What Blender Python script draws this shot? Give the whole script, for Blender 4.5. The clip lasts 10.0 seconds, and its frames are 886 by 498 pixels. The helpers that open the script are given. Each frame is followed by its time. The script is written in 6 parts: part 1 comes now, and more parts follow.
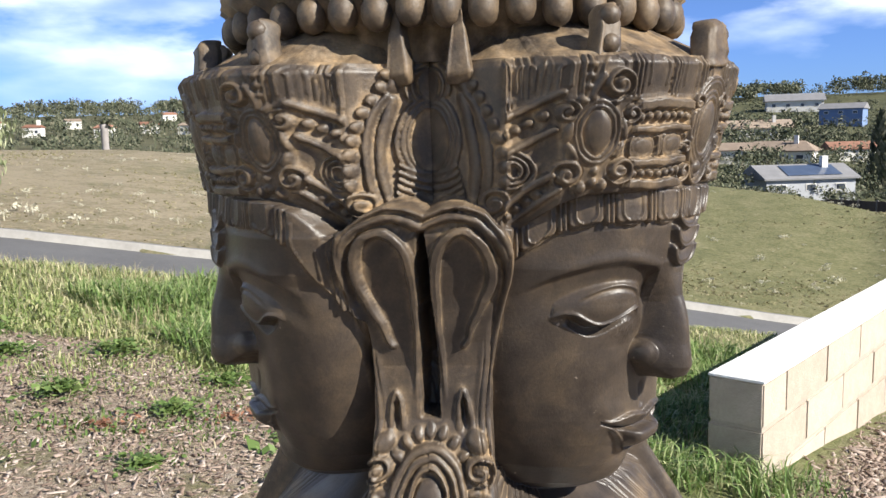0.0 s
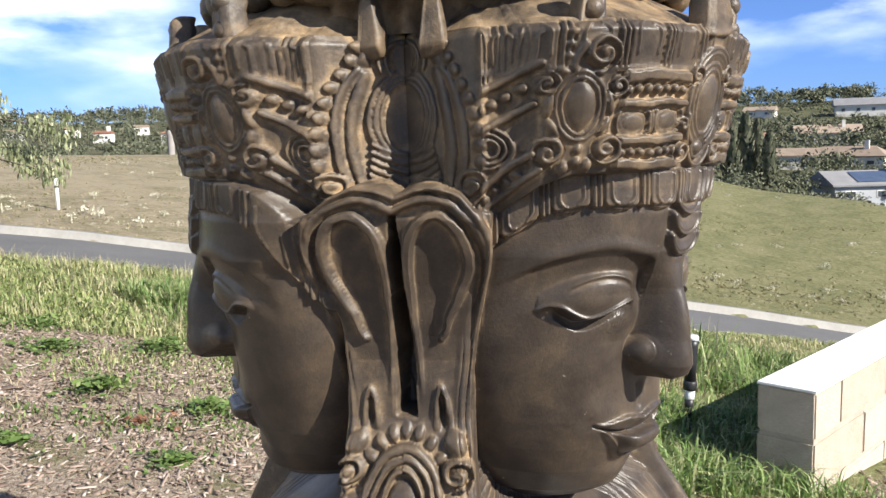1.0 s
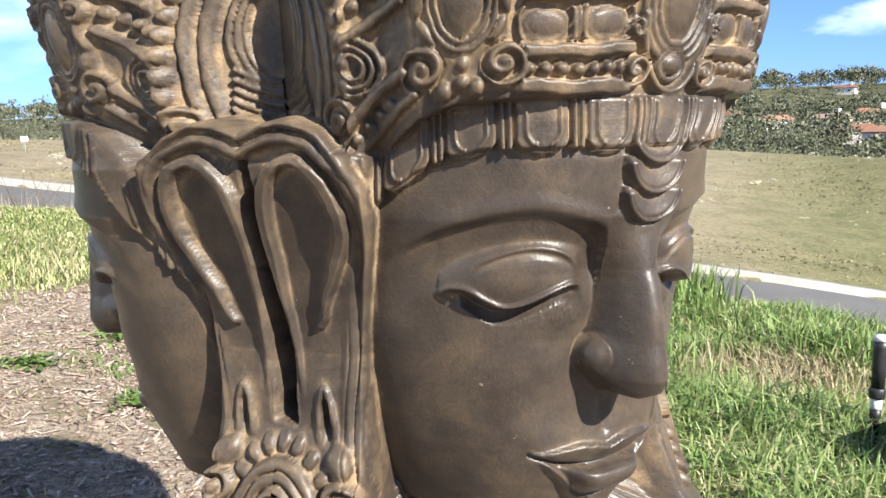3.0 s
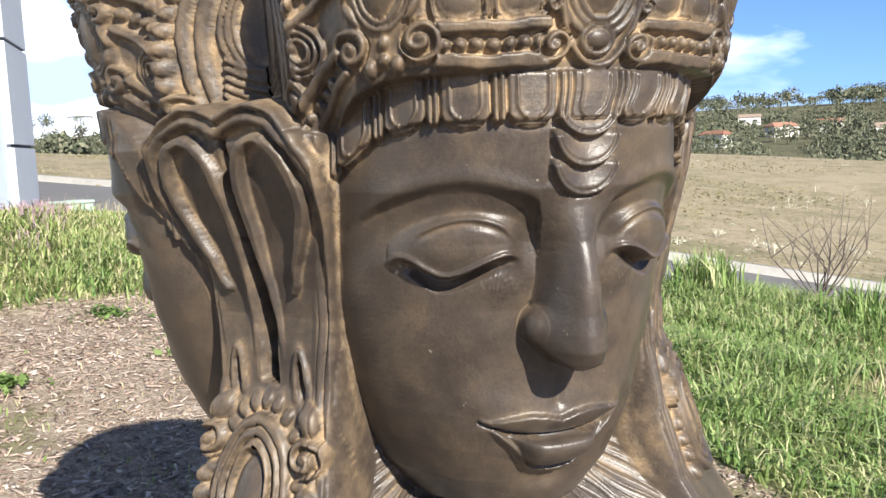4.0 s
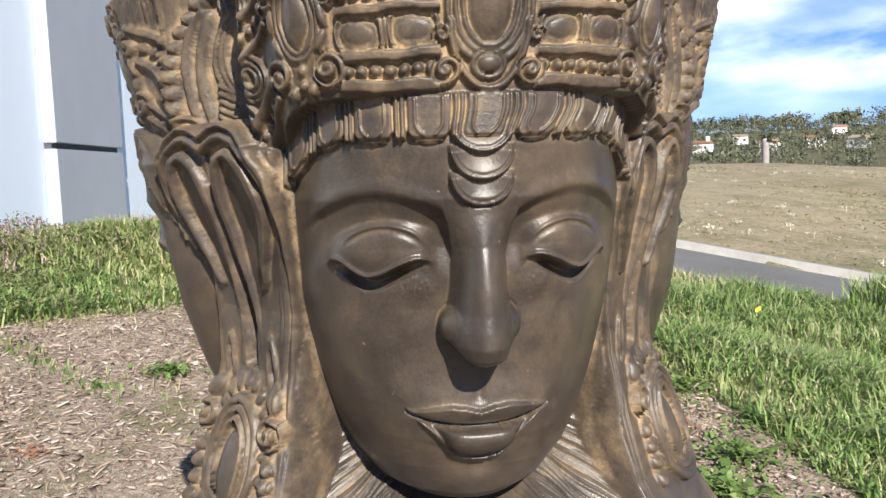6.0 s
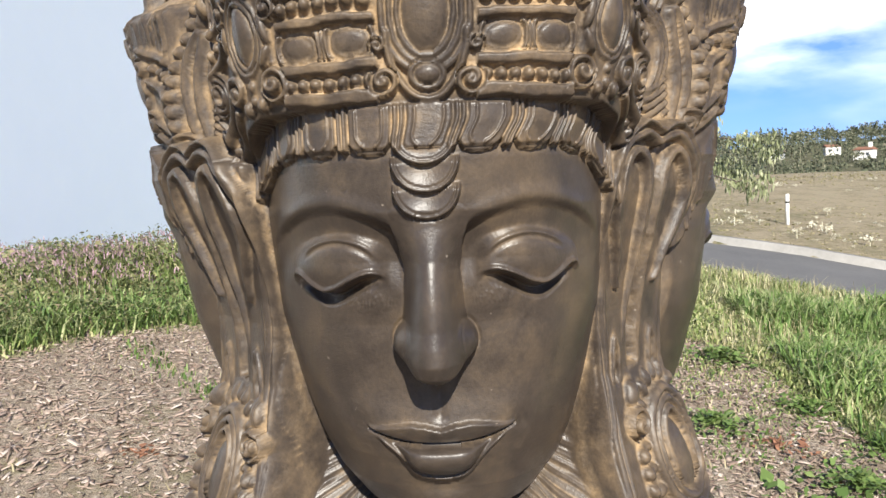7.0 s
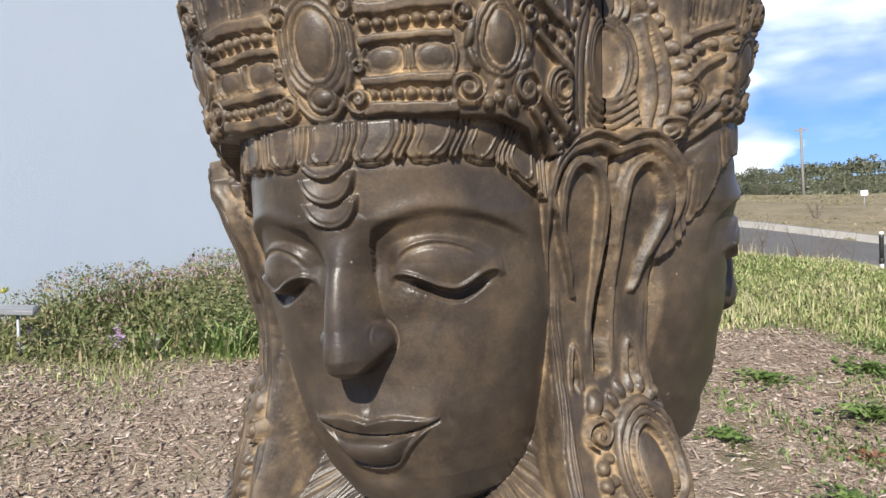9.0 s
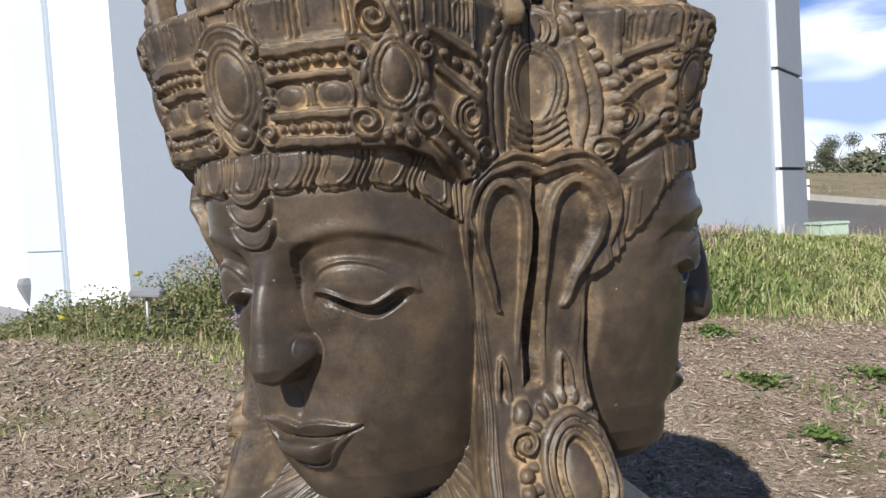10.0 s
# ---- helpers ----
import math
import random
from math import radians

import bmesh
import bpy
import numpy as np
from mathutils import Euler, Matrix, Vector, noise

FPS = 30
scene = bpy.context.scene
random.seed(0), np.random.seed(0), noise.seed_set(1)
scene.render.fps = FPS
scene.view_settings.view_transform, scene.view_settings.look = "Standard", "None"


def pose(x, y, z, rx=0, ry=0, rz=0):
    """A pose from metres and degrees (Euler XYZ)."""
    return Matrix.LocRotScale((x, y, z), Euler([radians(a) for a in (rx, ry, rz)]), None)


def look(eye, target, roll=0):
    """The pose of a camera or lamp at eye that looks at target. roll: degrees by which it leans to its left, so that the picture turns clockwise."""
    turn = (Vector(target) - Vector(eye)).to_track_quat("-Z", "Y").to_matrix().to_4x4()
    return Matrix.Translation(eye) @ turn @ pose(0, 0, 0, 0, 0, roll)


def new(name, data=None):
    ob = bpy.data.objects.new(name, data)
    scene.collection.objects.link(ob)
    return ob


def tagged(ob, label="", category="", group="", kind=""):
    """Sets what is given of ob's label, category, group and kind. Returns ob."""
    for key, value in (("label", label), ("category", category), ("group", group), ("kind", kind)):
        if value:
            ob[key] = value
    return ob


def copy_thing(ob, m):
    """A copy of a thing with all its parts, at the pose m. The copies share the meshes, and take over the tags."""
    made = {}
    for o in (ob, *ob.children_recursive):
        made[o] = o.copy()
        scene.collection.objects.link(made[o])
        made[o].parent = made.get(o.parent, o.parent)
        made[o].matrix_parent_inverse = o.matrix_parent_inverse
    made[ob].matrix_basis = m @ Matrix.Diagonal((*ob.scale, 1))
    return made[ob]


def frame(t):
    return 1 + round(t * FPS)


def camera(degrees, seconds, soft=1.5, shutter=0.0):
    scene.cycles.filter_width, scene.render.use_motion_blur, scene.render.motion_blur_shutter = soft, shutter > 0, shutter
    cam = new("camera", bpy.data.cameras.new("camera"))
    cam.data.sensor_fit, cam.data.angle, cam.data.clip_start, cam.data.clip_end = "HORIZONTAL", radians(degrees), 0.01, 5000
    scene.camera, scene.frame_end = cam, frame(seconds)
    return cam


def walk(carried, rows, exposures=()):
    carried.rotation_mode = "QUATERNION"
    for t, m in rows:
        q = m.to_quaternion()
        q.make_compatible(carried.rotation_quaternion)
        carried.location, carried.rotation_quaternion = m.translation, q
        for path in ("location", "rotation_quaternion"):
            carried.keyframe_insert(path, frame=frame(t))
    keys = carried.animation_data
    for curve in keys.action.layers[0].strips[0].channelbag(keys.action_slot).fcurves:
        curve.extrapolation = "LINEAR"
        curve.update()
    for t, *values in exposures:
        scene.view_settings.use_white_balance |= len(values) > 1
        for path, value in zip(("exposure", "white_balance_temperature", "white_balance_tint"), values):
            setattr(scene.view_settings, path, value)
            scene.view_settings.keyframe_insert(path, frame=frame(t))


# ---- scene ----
cam = camera(54.6, 10.0)
PATH = [
    (0.0, -0.6736, -0.5985, 0.8789, 82.34, 1.48, -50.56),
    (0.5, -0.6395, -0.5975, 0.8597, 83.17, 1.69, -49.34),
    (1.0, -0.5983, -0.6157, 0.8566, 82.80, 1.54, -46.64),
    (1.5, -0.5518, -0.6541, 0.8700, 81.64, 2.25, -42.33),
    (2.0, -0.4845, -0.6404, 0.8511, 81.66, 1.34, -39.15),
    (2.5, -0.4015, -0.6138, 0.8345, 81.62, 1.79, -36.83),
    (3.0, -0.3416, -0.6211, 0.8187, 81.93, 1.79, -33.01),
    (4.5, -0.1984, -0.7481, 0.7882, 84.10, 2.57, -15.67),
    (5.0, -0.1731, -0.7687, 0.7877, 84.63, 2.53, -12.90),
    (5.5, -0.1555, -0.7827, 0.7793, 85.11, 2.20, -11.28),
    (6.0, -0.1004, -0.7974, 0.7878, 84.68, 2.11, -8.36),
    (7.5, 0.0743, -0.7915, 0.7757, 86.76, 2.74, 6.46),
    (8.0, 0.1395, -0.8073, 0.7644, 87.54, 2.62, 11.96),
    (8.5, 0.1920, -0.7958, 0.7618, 88.04, 3.16, 16.91),
    (9.0, 0.2512, -0.7917, 0.7668, 88.08, 3.31, 20.07),
    (9.5, 0.3499, -0.8132, 0.7834, 87.50, 2.98, 25.24),
    (10.0, 0.4103, -0.7600, 0.7864, 87.33, 3.49, 29.61),
]
EXPOSURES = [(0, 0.98), (1, 1.07), (2.5, 1.36), (3, 1.46), (4.5, 1.18), (5.5, 1.03), (6, 1.03), (7.5, 0.98), (9, 0.78), (10, 0.56)]
walk(cam, [(t, pose(*row)) for t, *row in PATH], EXPOSURES)

# ---- light ----
SUN = Vector((0.145, -1.0, 0.656)).normalized()
SUN_ELEV = math.asin(SUN.z)
world = bpy.data.worlds.new("sky")
scene.world = world
world.use_nodes = True
wt = world.node_tree
wt.nodes.clear()


def wn(kind, **props):
    n = wt.nodes.new(kind)
    for k, v in props.items():
        setattr(n, k, v)
    return n


w_out = wn("ShaderNodeOutputWorld")
w_bg = wn("ShaderNodeBackground")
w_sky = wn("ShaderNodeTexSky", sky_type="NISHITA", sun_disc=False, sun_elevation=SUN_ELEV,
           sun_rotation=math.atan2(SUN.x, SUN.y), altitude=150.0, air_density=1.0, dust_density=0.2, ozone_density=2.0)
w_bg.inputs["Strength"].default_value = 0.056
# broken cumulus: soft noise stretched along the horizon, over the blue
w_co = wn("ShaderNodeTexCoord")
w_map = wn("ShaderNodeMapping")
w_map.inputs["Scale"].default_value = (1.0, 1.0, 3.2)
w_map.inputs["Location"].default_value = (0.35, 0.1, 0.62)
w_n1 = wn("ShaderNodeTexNoise")
w_n1.inputs["Scale"].default_value = 2.3
w_n1.inputs["Detail"].default_value = 7.0
w_n1.inputs["Roughness"].default_value = 0.52
w_r1 = wn("ShaderNodeValToRGB")
w_r1.color_ramp.elements[0].position = 0.49
w_r1.color_ramp.elements[1].position = 0.66
w_n2 = wn("ShaderNodeTexNoise")
w_n2.inputs["Scale"].default_value = 3.1
w_n2.inputs["Detail"].default_value = 3.0
w_r2 = wn("ShaderNodeValToRGB")
w_r2.color_ramp.elements[0].color = (6.0, 8.0, 12.4, 1)
w_r2.color_ramp.elements[1].color = (24.5, 25.0, 25.8, 1)
w_r2.color_ramp.elements[0].position = 0.36
w_r2.color_ramp.elements[1].position = 0.56
w_mix = wn("ShaderNodeMix", data_type="RGBA")
wl = wt.links.new
wl(w_co.outputs["Generated"], w_map.inputs["Vector"])
wl(w_map.outputs["Vector"], w_n1.inputs["Vector"])
wl(w_map.outputs["Vector"], w_n2.inputs["Vector"])
wl(w_n1.outputs["Fac"], w_r1.inputs["Fac"])
wl(w_n2.outputs["Fac"], w_r2.inputs["Fac"])
# a darker, bluer layer low over the horizon
w_sep = wn("ShaderNodeSeparateXYZ")
wl(w_co.outputs["Generated"], w_sep.inputs["Vector"])
w_low = wn("ShaderNodeMapRange")
w_low.inputs["From Min"].default_value = 0.0
w_low.inputs["From Max"].default_value = 0.30
wl(w_sep.outputs["Z"], w_low.inputs["Value"])
w_lift = wn("ShaderNodeMapRange")
w_lift.inputs["From Min"].default_value = 0.03
w_lift.inputs["From Max"].default_value = 0.13
w_lift.inputs["To Min"].default_value = 0.25
wl(w_sep.outputs["Z"], w_lift.inputs["Value"])
w_cf = wn("ShaderNodeMath", operation="MULTIPLY")
wl(w_r1.outputs["Color"], w_cf.inputs[0])
wl(w_lift.outputs["Result"], w_cf.inputs[1])
# the cumulus stands low round the horizon; overhead the sky is clear and deep
w_clear = wn("ShaderNodeMapRange")
w_clear.inputs["From Min"].default_value = 0.18
w_clear.inputs["From Max"].default_value = 0.34
w_clear.inputs["To Min"].default_value = 1.0
w_clear.inputs["To Max"].default_value = 0.0
wl(w_sep.outputs["Z"], w_clear.inputs["Value"])
w_cover = wn("ShaderNodeMath", operation="MULTIPLY")
wl(w_cf.outputs["Value"], w_cover.inputs[0])
wl(w_clear.outputs["Result"], w_cover.inputs[1])
# a white cumulus bank low over the trees beside the building
w_off = wn("ShaderNodeVectorMath", operation="DISTANCE")
w_off.inputs[1].default_value = (-0.087, 0.994, 0.060)
wl(w_co.outputs["Generated"], w_off.inputs[0])
w_puff = wn("ShaderNodeMapRange")
w_puff.inputs["From Min"].default_value = 0.02
w_puff.inputs["From Max"].default_value = 0.17
w_puff.inputs["To Min"].default_value = 0.80
w_puff.inputs["To Max"].default_value = -0.35
wl(w_off.outputs["Value"], w_puff.inputs["Value"])
w_n3 = wn("ShaderNodeTexNoise")
w_n3.inputs["Scale"].default_value = 9.0
w_n3.inputs["Detail"].default_value = 6.0
wl(w_map.outputs["Vector"], w_n3.inputs["Vector"])
w_heap = wn("ShaderNodeMath", operation="ADD")
wl(w_puff.outputs["Result"], w_heap.inputs[0])
wl(w_n3.outputs["Fac"], w_heap.inputs[1])
w_r3 = wn("ShaderNodeValToRGB")
w_r3.color_ramp.elements[0].position = 0.50
w_r3.color_ramp.elements[1].position = 0.78
wl(w_heap.outputs["Value"], w_r3.inputs["Fac"])
w_all = wn("ShaderNodeMath", operation="MAXIMUM")
wl(w_cover.outputs["Value"], w_all.inputs[0])
wl(w_r3.outputs["Color"], w_all.inputs[1])
wl(w_all.outputs["Value"], w_mix.inputs["Factor"])
w_deep = wn("ShaderNodeMix", data_type="RGBA")
w_deep.inputs["A"].default_value = (0.60, 0.90, 1.66, 1)
w_deep.inputs["B"].default_value = (1.0, 1.0, 1.0, 1)
wl(w_low.outputs["Result"], w_deep.inputs["Factor"])
w_shade = wn("ShaderNodeMix", data_type="RGBA", blend_type="MULTIPLY")
w_shade.inputs["Factor"].default_value = 1.0
wl(w_deep.outputs["Result"], w_shade.inputs["B"])
w_tint = wn("ShaderNodeMix", data_type="RGBA", blend_type="MULTIPLY")
w_tint.inputs["Factor"].default_value = 1.0
w_tint.inputs["B"].default_value = (0.68, 0.78, 0.99, 1)
wl(w_sky.outputs["Color"], w_tint.inputs["A"])
wl(w_tint.outputs["Result"], w_shade.inputs["A"])
wl(w_shade.outputs["Result"], w_mix.inputs["A"])
wl(w_r2.outputs["Color"], w_mix.inputs["B"])
wl(w_mix.outputs["Result"], w_bg.inputs["Color"])
wl(w_bg.outputs["Background"], w_out.inputs["Surface"])

sun_data = bpy.data.lights.new("sun", "SUN")
sun_data.energy, sun_data.angle, sun_data.color = 5.0, radians(0.53), (1.0, 0.955, 0.865)
sun = new("sun", sun_data)
sun.matrix_world = look(SUN * 50, (0, 0, 0))

# ---- materials ----


def material(name, rough=0.9, metal=0.0, spec=0.5):
    """A node material with a small builder: returns material, node maker, linker and the shader."""
    m = bpy.data.materials.new(name)
    m.use_nodes = True
    nt = m.node_tree
    b = nt.nodes["Principled BSDF"]
    b.inputs["Roughness"].default_value = rough
    b.inputs["Metallic"].default_value = metal
    b.inputs["Specular IOR Level"].default_value = spec
    return m, nt, b


def noise_node(nt, scale, detail=4.0, rough=0.55, vec=None, dist=0.0):
    n = nt.nodes.new("ShaderNodeTexNoise")
    n.inputs["Scale"].default_value = scale
    n.inputs["Detail"].default_value = detail
    n.inputs["Roughness"].default_value = rough
    n.inputs["Distortion"].default_value = dist
    if vec is not None:
        nt.links.new(vec, n.inputs["Vector"])
    return n.outputs["Fac"]


def ramp(nt, fac, stops):
    r = nt.nodes.new("ShaderNodeValToRGB")
    e = r.color_ramp.elements
    while len(e) < len(stops):
        e.new(0.5)
    for el, (p, c) in zip(e, stops):
        el.position = p
        el.color = (*c, 1) if isinstance(c, tuple) else (c, c, c, 1)
    nt.links.new(fac, r.inputs["Fac"])
    return r.outputs["Color"]


def mix(nt, fac, a, b, mode="MIX"):
    n = nt.nodes.new("ShaderNodeMix")
    n.data_type, n.blend_type = "RGBA", mode
    for sock, v in ((n.inputs["Factor"], fac), (n.inputs["A"], a), (n.inputs["B"], b)):
        if isinstance(v, tuple):
            sock.default_value = (*v, 1)
        elif isinstance(v, (int, float)):
            sock.default_value = v
        else:
            nt.links.new(v, sock)
    return n.outputs["Result"]


def calc(nt, op, a, b=0.0):
    n = nt.nodes.new("ShaderNodeMath")
    n.operation = op
    for sock, v in zip(n.inputs, (a, b)):
        if isinstance(v, (int, float)):
            sock.default_value = v
        else:
            nt.links.new(v, sock)
    return n.outputs[0]


def bump(nt, b, height, strength=0.3, dist=0.01):
    n = nt.nodes.new("ShaderNodeBump")
    n.inputs["Strength"].default_value = strength
    n.inputs["Distance"].default_value = dist
    nt.links.new(height, n.inputs["Height"])
    nt.links.new(n.outputs["Normal"], b.inputs["Normal"])


def coords(nt):
    return nt.nodes.new("ShaderNodeTexCoord").outputs["Object"]


def info_random(nt):
    return nt.nodes.new("ShaderNodeObjectInfo").outputs["Random"]


def island_random(nt):
    return nt.nodes.new("ShaderNodeNewGeometry").outputs["Random Per Island"]


def two_tone(name, dark, light, scale, rough=0.9, bump_scale=None, bump_strength=0.3, spec=0.5, metal=0.0, island=0.0, per_object=0.0, bump_dist=0.01):
    """Surface with broad stains and fine grain between two colours; islands or objects may differ a little."""
    m, nt, b = material(name, rough, metal, spec)
    v = coords(nt)
    broad = noise_node(nt, scale, 5, 0.6, v)
    fine = noise_node(nt, scale * 9, 4, 0.6, v)
    f = calc(nt, "ADD", calc(nt, "MULTIPLY", broad, 0.65), calc(nt, "MULTIPLY", fine, 0.35))
    if island:
        f = calc(nt, "ADD", f, calc(nt, "MULTIPLY", calc(nt, "SUBTRACT", island_random(nt), 0.5), island))
    if per_object:
        f = calc(nt, "ADD", f, calc(nt, "MULTIPLY", calc(nt, "SUBTRACT", info_random(nt), 0.5), per_object))
    col = ramp(nt, f, [(0.3, dark), (0.7, light)])
    nt.links.new(col, b.inputs["Base Color"])
    if bump_scale:
        bump(nt, b, noise_node(nt, bump_scale, 5, 0.6, v), bump_strength, bump_dist)
    return m

# ---- the lie of the land ----
ROAD_N, ROAD_D = np.array([0.670, 0.742]), np.array([0.742, -0.670])
KERB_N, ROAD_NEAR = 17.0, 10.4
ROAD_S = [-60, -18.1, -15.0, -11.5, -6.3, -2.8, -0.7, 4.3, 8.1, 10.4, 60]
ROAD_Z = [4.5, 0.35, 0.09, -0.32, -0.90, -1.46, -1.78, -2.51, -3.17, -3.62, -12.0]
RIDGE_B = [-180, -110, -78, -73, -67, -63, -58, -42, -34, -30, -24, -13, -2, 5, 30, 90, 180]
RIDGE_E = [-3, -4, -5.6, -4.5, -3.75, -2.75, -2.65, -1.35, -0.8, -0.45, -0.3, -0.3, -0.45, -0.3, 0.2, 1.0, -3]


def road_z(s):
    return np.interp(s, ROAD_S, ROAD_Z)


def smooth(a, b, v):
    u = np.clip((v - a) / (b - a), 0, 1)
    return u * u * (3 - 2 * u)


def near_plane(x, y):
    r = np.hypot(x, y)
    k = np.where(r > 9, 9 / np.maximum(r, 1e-6), 1.0)
    # along the building the bank drops away again
    drop = np.interp(y, [2.4, 3.2, 5.0, 9.0], [0.0, 0.06, 0.41, 0.93]) * (1 - smooth(-1.5, 0.1, x))
    # and at its corner the ground eases off to the foot of the wall
    drop = drop + 0.21 * smooth(-2.35, -3.45, x) * (1 - 0.7 * smooth(2.6, 4.0, y))
    # a swell of the bank between the building and the open lawn
    drop = drop - (0.13 + 0.055 * smooth(-1.45, -0.95, x)) * smooth(-2.0, -1.4, x) * smooth(0.05, -0.65, x) * smooth(2.3, 3.4, y) * (1 - smooth(4.2, 5.8, y))
    # past the swell the lawn rounds off towards the road
    drop = drop + 0.085 * smooth(4.6, 6.0, y) * smooth(-1.1, -0.5, x) * (1 - smooth(0.25, 0.85, x))
    return -0.1167 * x * k + 0.0918 * y * k - drop


def land(x, y):
    """Height of the ground at x, y (arrays)."""
    x, y = np.asarray(x, float), np.asarray(y, float)
    n, s = ROAD_N[0] * x + ROAD_N[1] * y, ROAD_D[0] * x + ROAD_D[1] * y
    r = np.hypot(x, y)
    b = np.degrees(np.arctan2(-x, y))
    e = np.interp(b, RIDGE_B, RIDGE_E)
    zr = road_z(s)
    z = near_plane(x, y)
    z = z + (zr - 0.12 - z) * smooth(3.7, ROAD_NEAR - 0.3, n)
    z = z + 0.085 * smooth(3.6, 6.2, n) * (1 - smooth(8.2, 9.9, n)) * smooth(0.0, 1.2, x) * smooth(4.8, 6.8, y)
    # the field past the road climbs to a ridge, falls behind it and comes up again as the far hillside
    dk = np.where(n > 1, r * KERB_N / np.maximum(n, 1), 1e4)
    dr = np.interp(b, [-80, -60, -40, 0], [38, 48, 62, 75])
    zridge = 0.85 + dr * np.tan(np.radians(e))
    u = np.clip((r - dk) / np.maximum(dr - dk, 1), 0, 1)
    field = zr + 0.1 + (zridge - zr - 0.1) * (0.55 * u + 0.45 * u * u * (3 - 2 * u))
    far = np.interp(np.log(np.maximum(r, 1)), np.log([60, 110, 480, 900]), [0.0, 0.0, 1.0, 1.0])
    top = np.interp(b, [-40, -20, 0, 12], [1.75, 1.55, 1.1, 0.9])
    ef = (e - 1.1) + (top - (e - 1.1)) * far
    zfar = 0.85 + r * np.tan(np.radians(ef))
    back = smooth(1.0, 1.35, r / dr)
    field = field + (zfar - field) * back
    z = np.where(n > KERB_N + 0.1, field, z)
    return z


def grid_arrays(nu, nv, wrap=False):
    """Quads of a grid of nu columns by nv rows, row by row."""
    c = np.arange(nu if wrap else nu - 1)
    r = np.arange(nv - 1)
    C, R = np.meshgrid(c, r)
    C2 = (C + 1) % nu
    return np.stack([R * nu + C, R * nu + C2, (R + 1) * nu + C2, (R + 1) * nu + C], -1).reshape(-1, 4)


def fast_mesh(name, verts, quads, smooth_it=True):
    """A mesh straight from arrays."""
    me = bpy.data.meshes.new(name)
    nq = len(quads)
    k = quads.shape[1]
    me.vertices.add(len(verts))
    me.vertices.foreach_set("co", np.ascontiguousarray(verts, np.float32).ravel())
    me.loops.add(nq * k)
    me.loops.foreach_set("vertex_index", np.ascontiguousarray(quads, np.int32).ravel())
    me.polygons.add(nq)
    me.polygons.foreach_set("loop_start", np.arange(0, nq * k, k, dtype=np.int32))
    me.update(calc_edges=True)
    if smooth_it:
        me.polygons.foreach_set("use_smooth", np.ones(nq, bool))
    me.validate()
    return me


def part(name, me, mat, parent=None, label=""):
    """One mesh object under a thing or a part."""
    if isinstance(me, bmesh.types.BMesh):
        bm, me = me, bpy.data.meshes.new(name)
        bm.to_mesh(me)
        bm.free()
    ob = new(name, me)
    if mat is not None and not me.materials:
        me.materials.append(mat)
    if parent is not None:
        ob.parent = parent
    if label:
        ob["label"] = label
    return ob

# ---- ground, road, kerb ----
MULCH_X = [-4.4, -3.4, -3.0, -2.6, -2.3, -2.0, -1.5, -1.1, -0.5, 0.0, 0.4, 0.8, 1.05, 1.25]
MULCH_Y = [1.30, 1.34, 1.28, 1.22, 1.26, 1.42, 1.68, 2.2, 2.5, 2.85, 2.95, 2.65, 2.3, 0.2]


def waves(x, y, k, seed=0.0):
    """Cheap smooth variation in -1..1."""
    return (np.sin(x * k * 1.3 + 1.7 * np.sin(y * k * 0.9 + seed) + seed) + np.sin(y * k * 1.1 + 1.3 * np.sin(x * k * 0.8 + 2 * seed) + 3 * seed)
            + 0.5 * np.sin((x + y) * k * 2.3 + seed)) / 2.5


def mulch_amount(x, y):
    edge = np.interp(x, MULCH_X, MULCH_Y, right=-9) + 0.14 * waves(x, y, 3.0, 2.0) * (1 - 0.7 * smooth(-1.6, -2.2, x))
    m = smooth(-0.12, 0.12, edge - y)
    front = smooth(-0.1, 0.1, 0.16 - y) * (x > 1.0)
    return np.clip(np.maximum(m, front) * (x > -4.0), 0, 1)


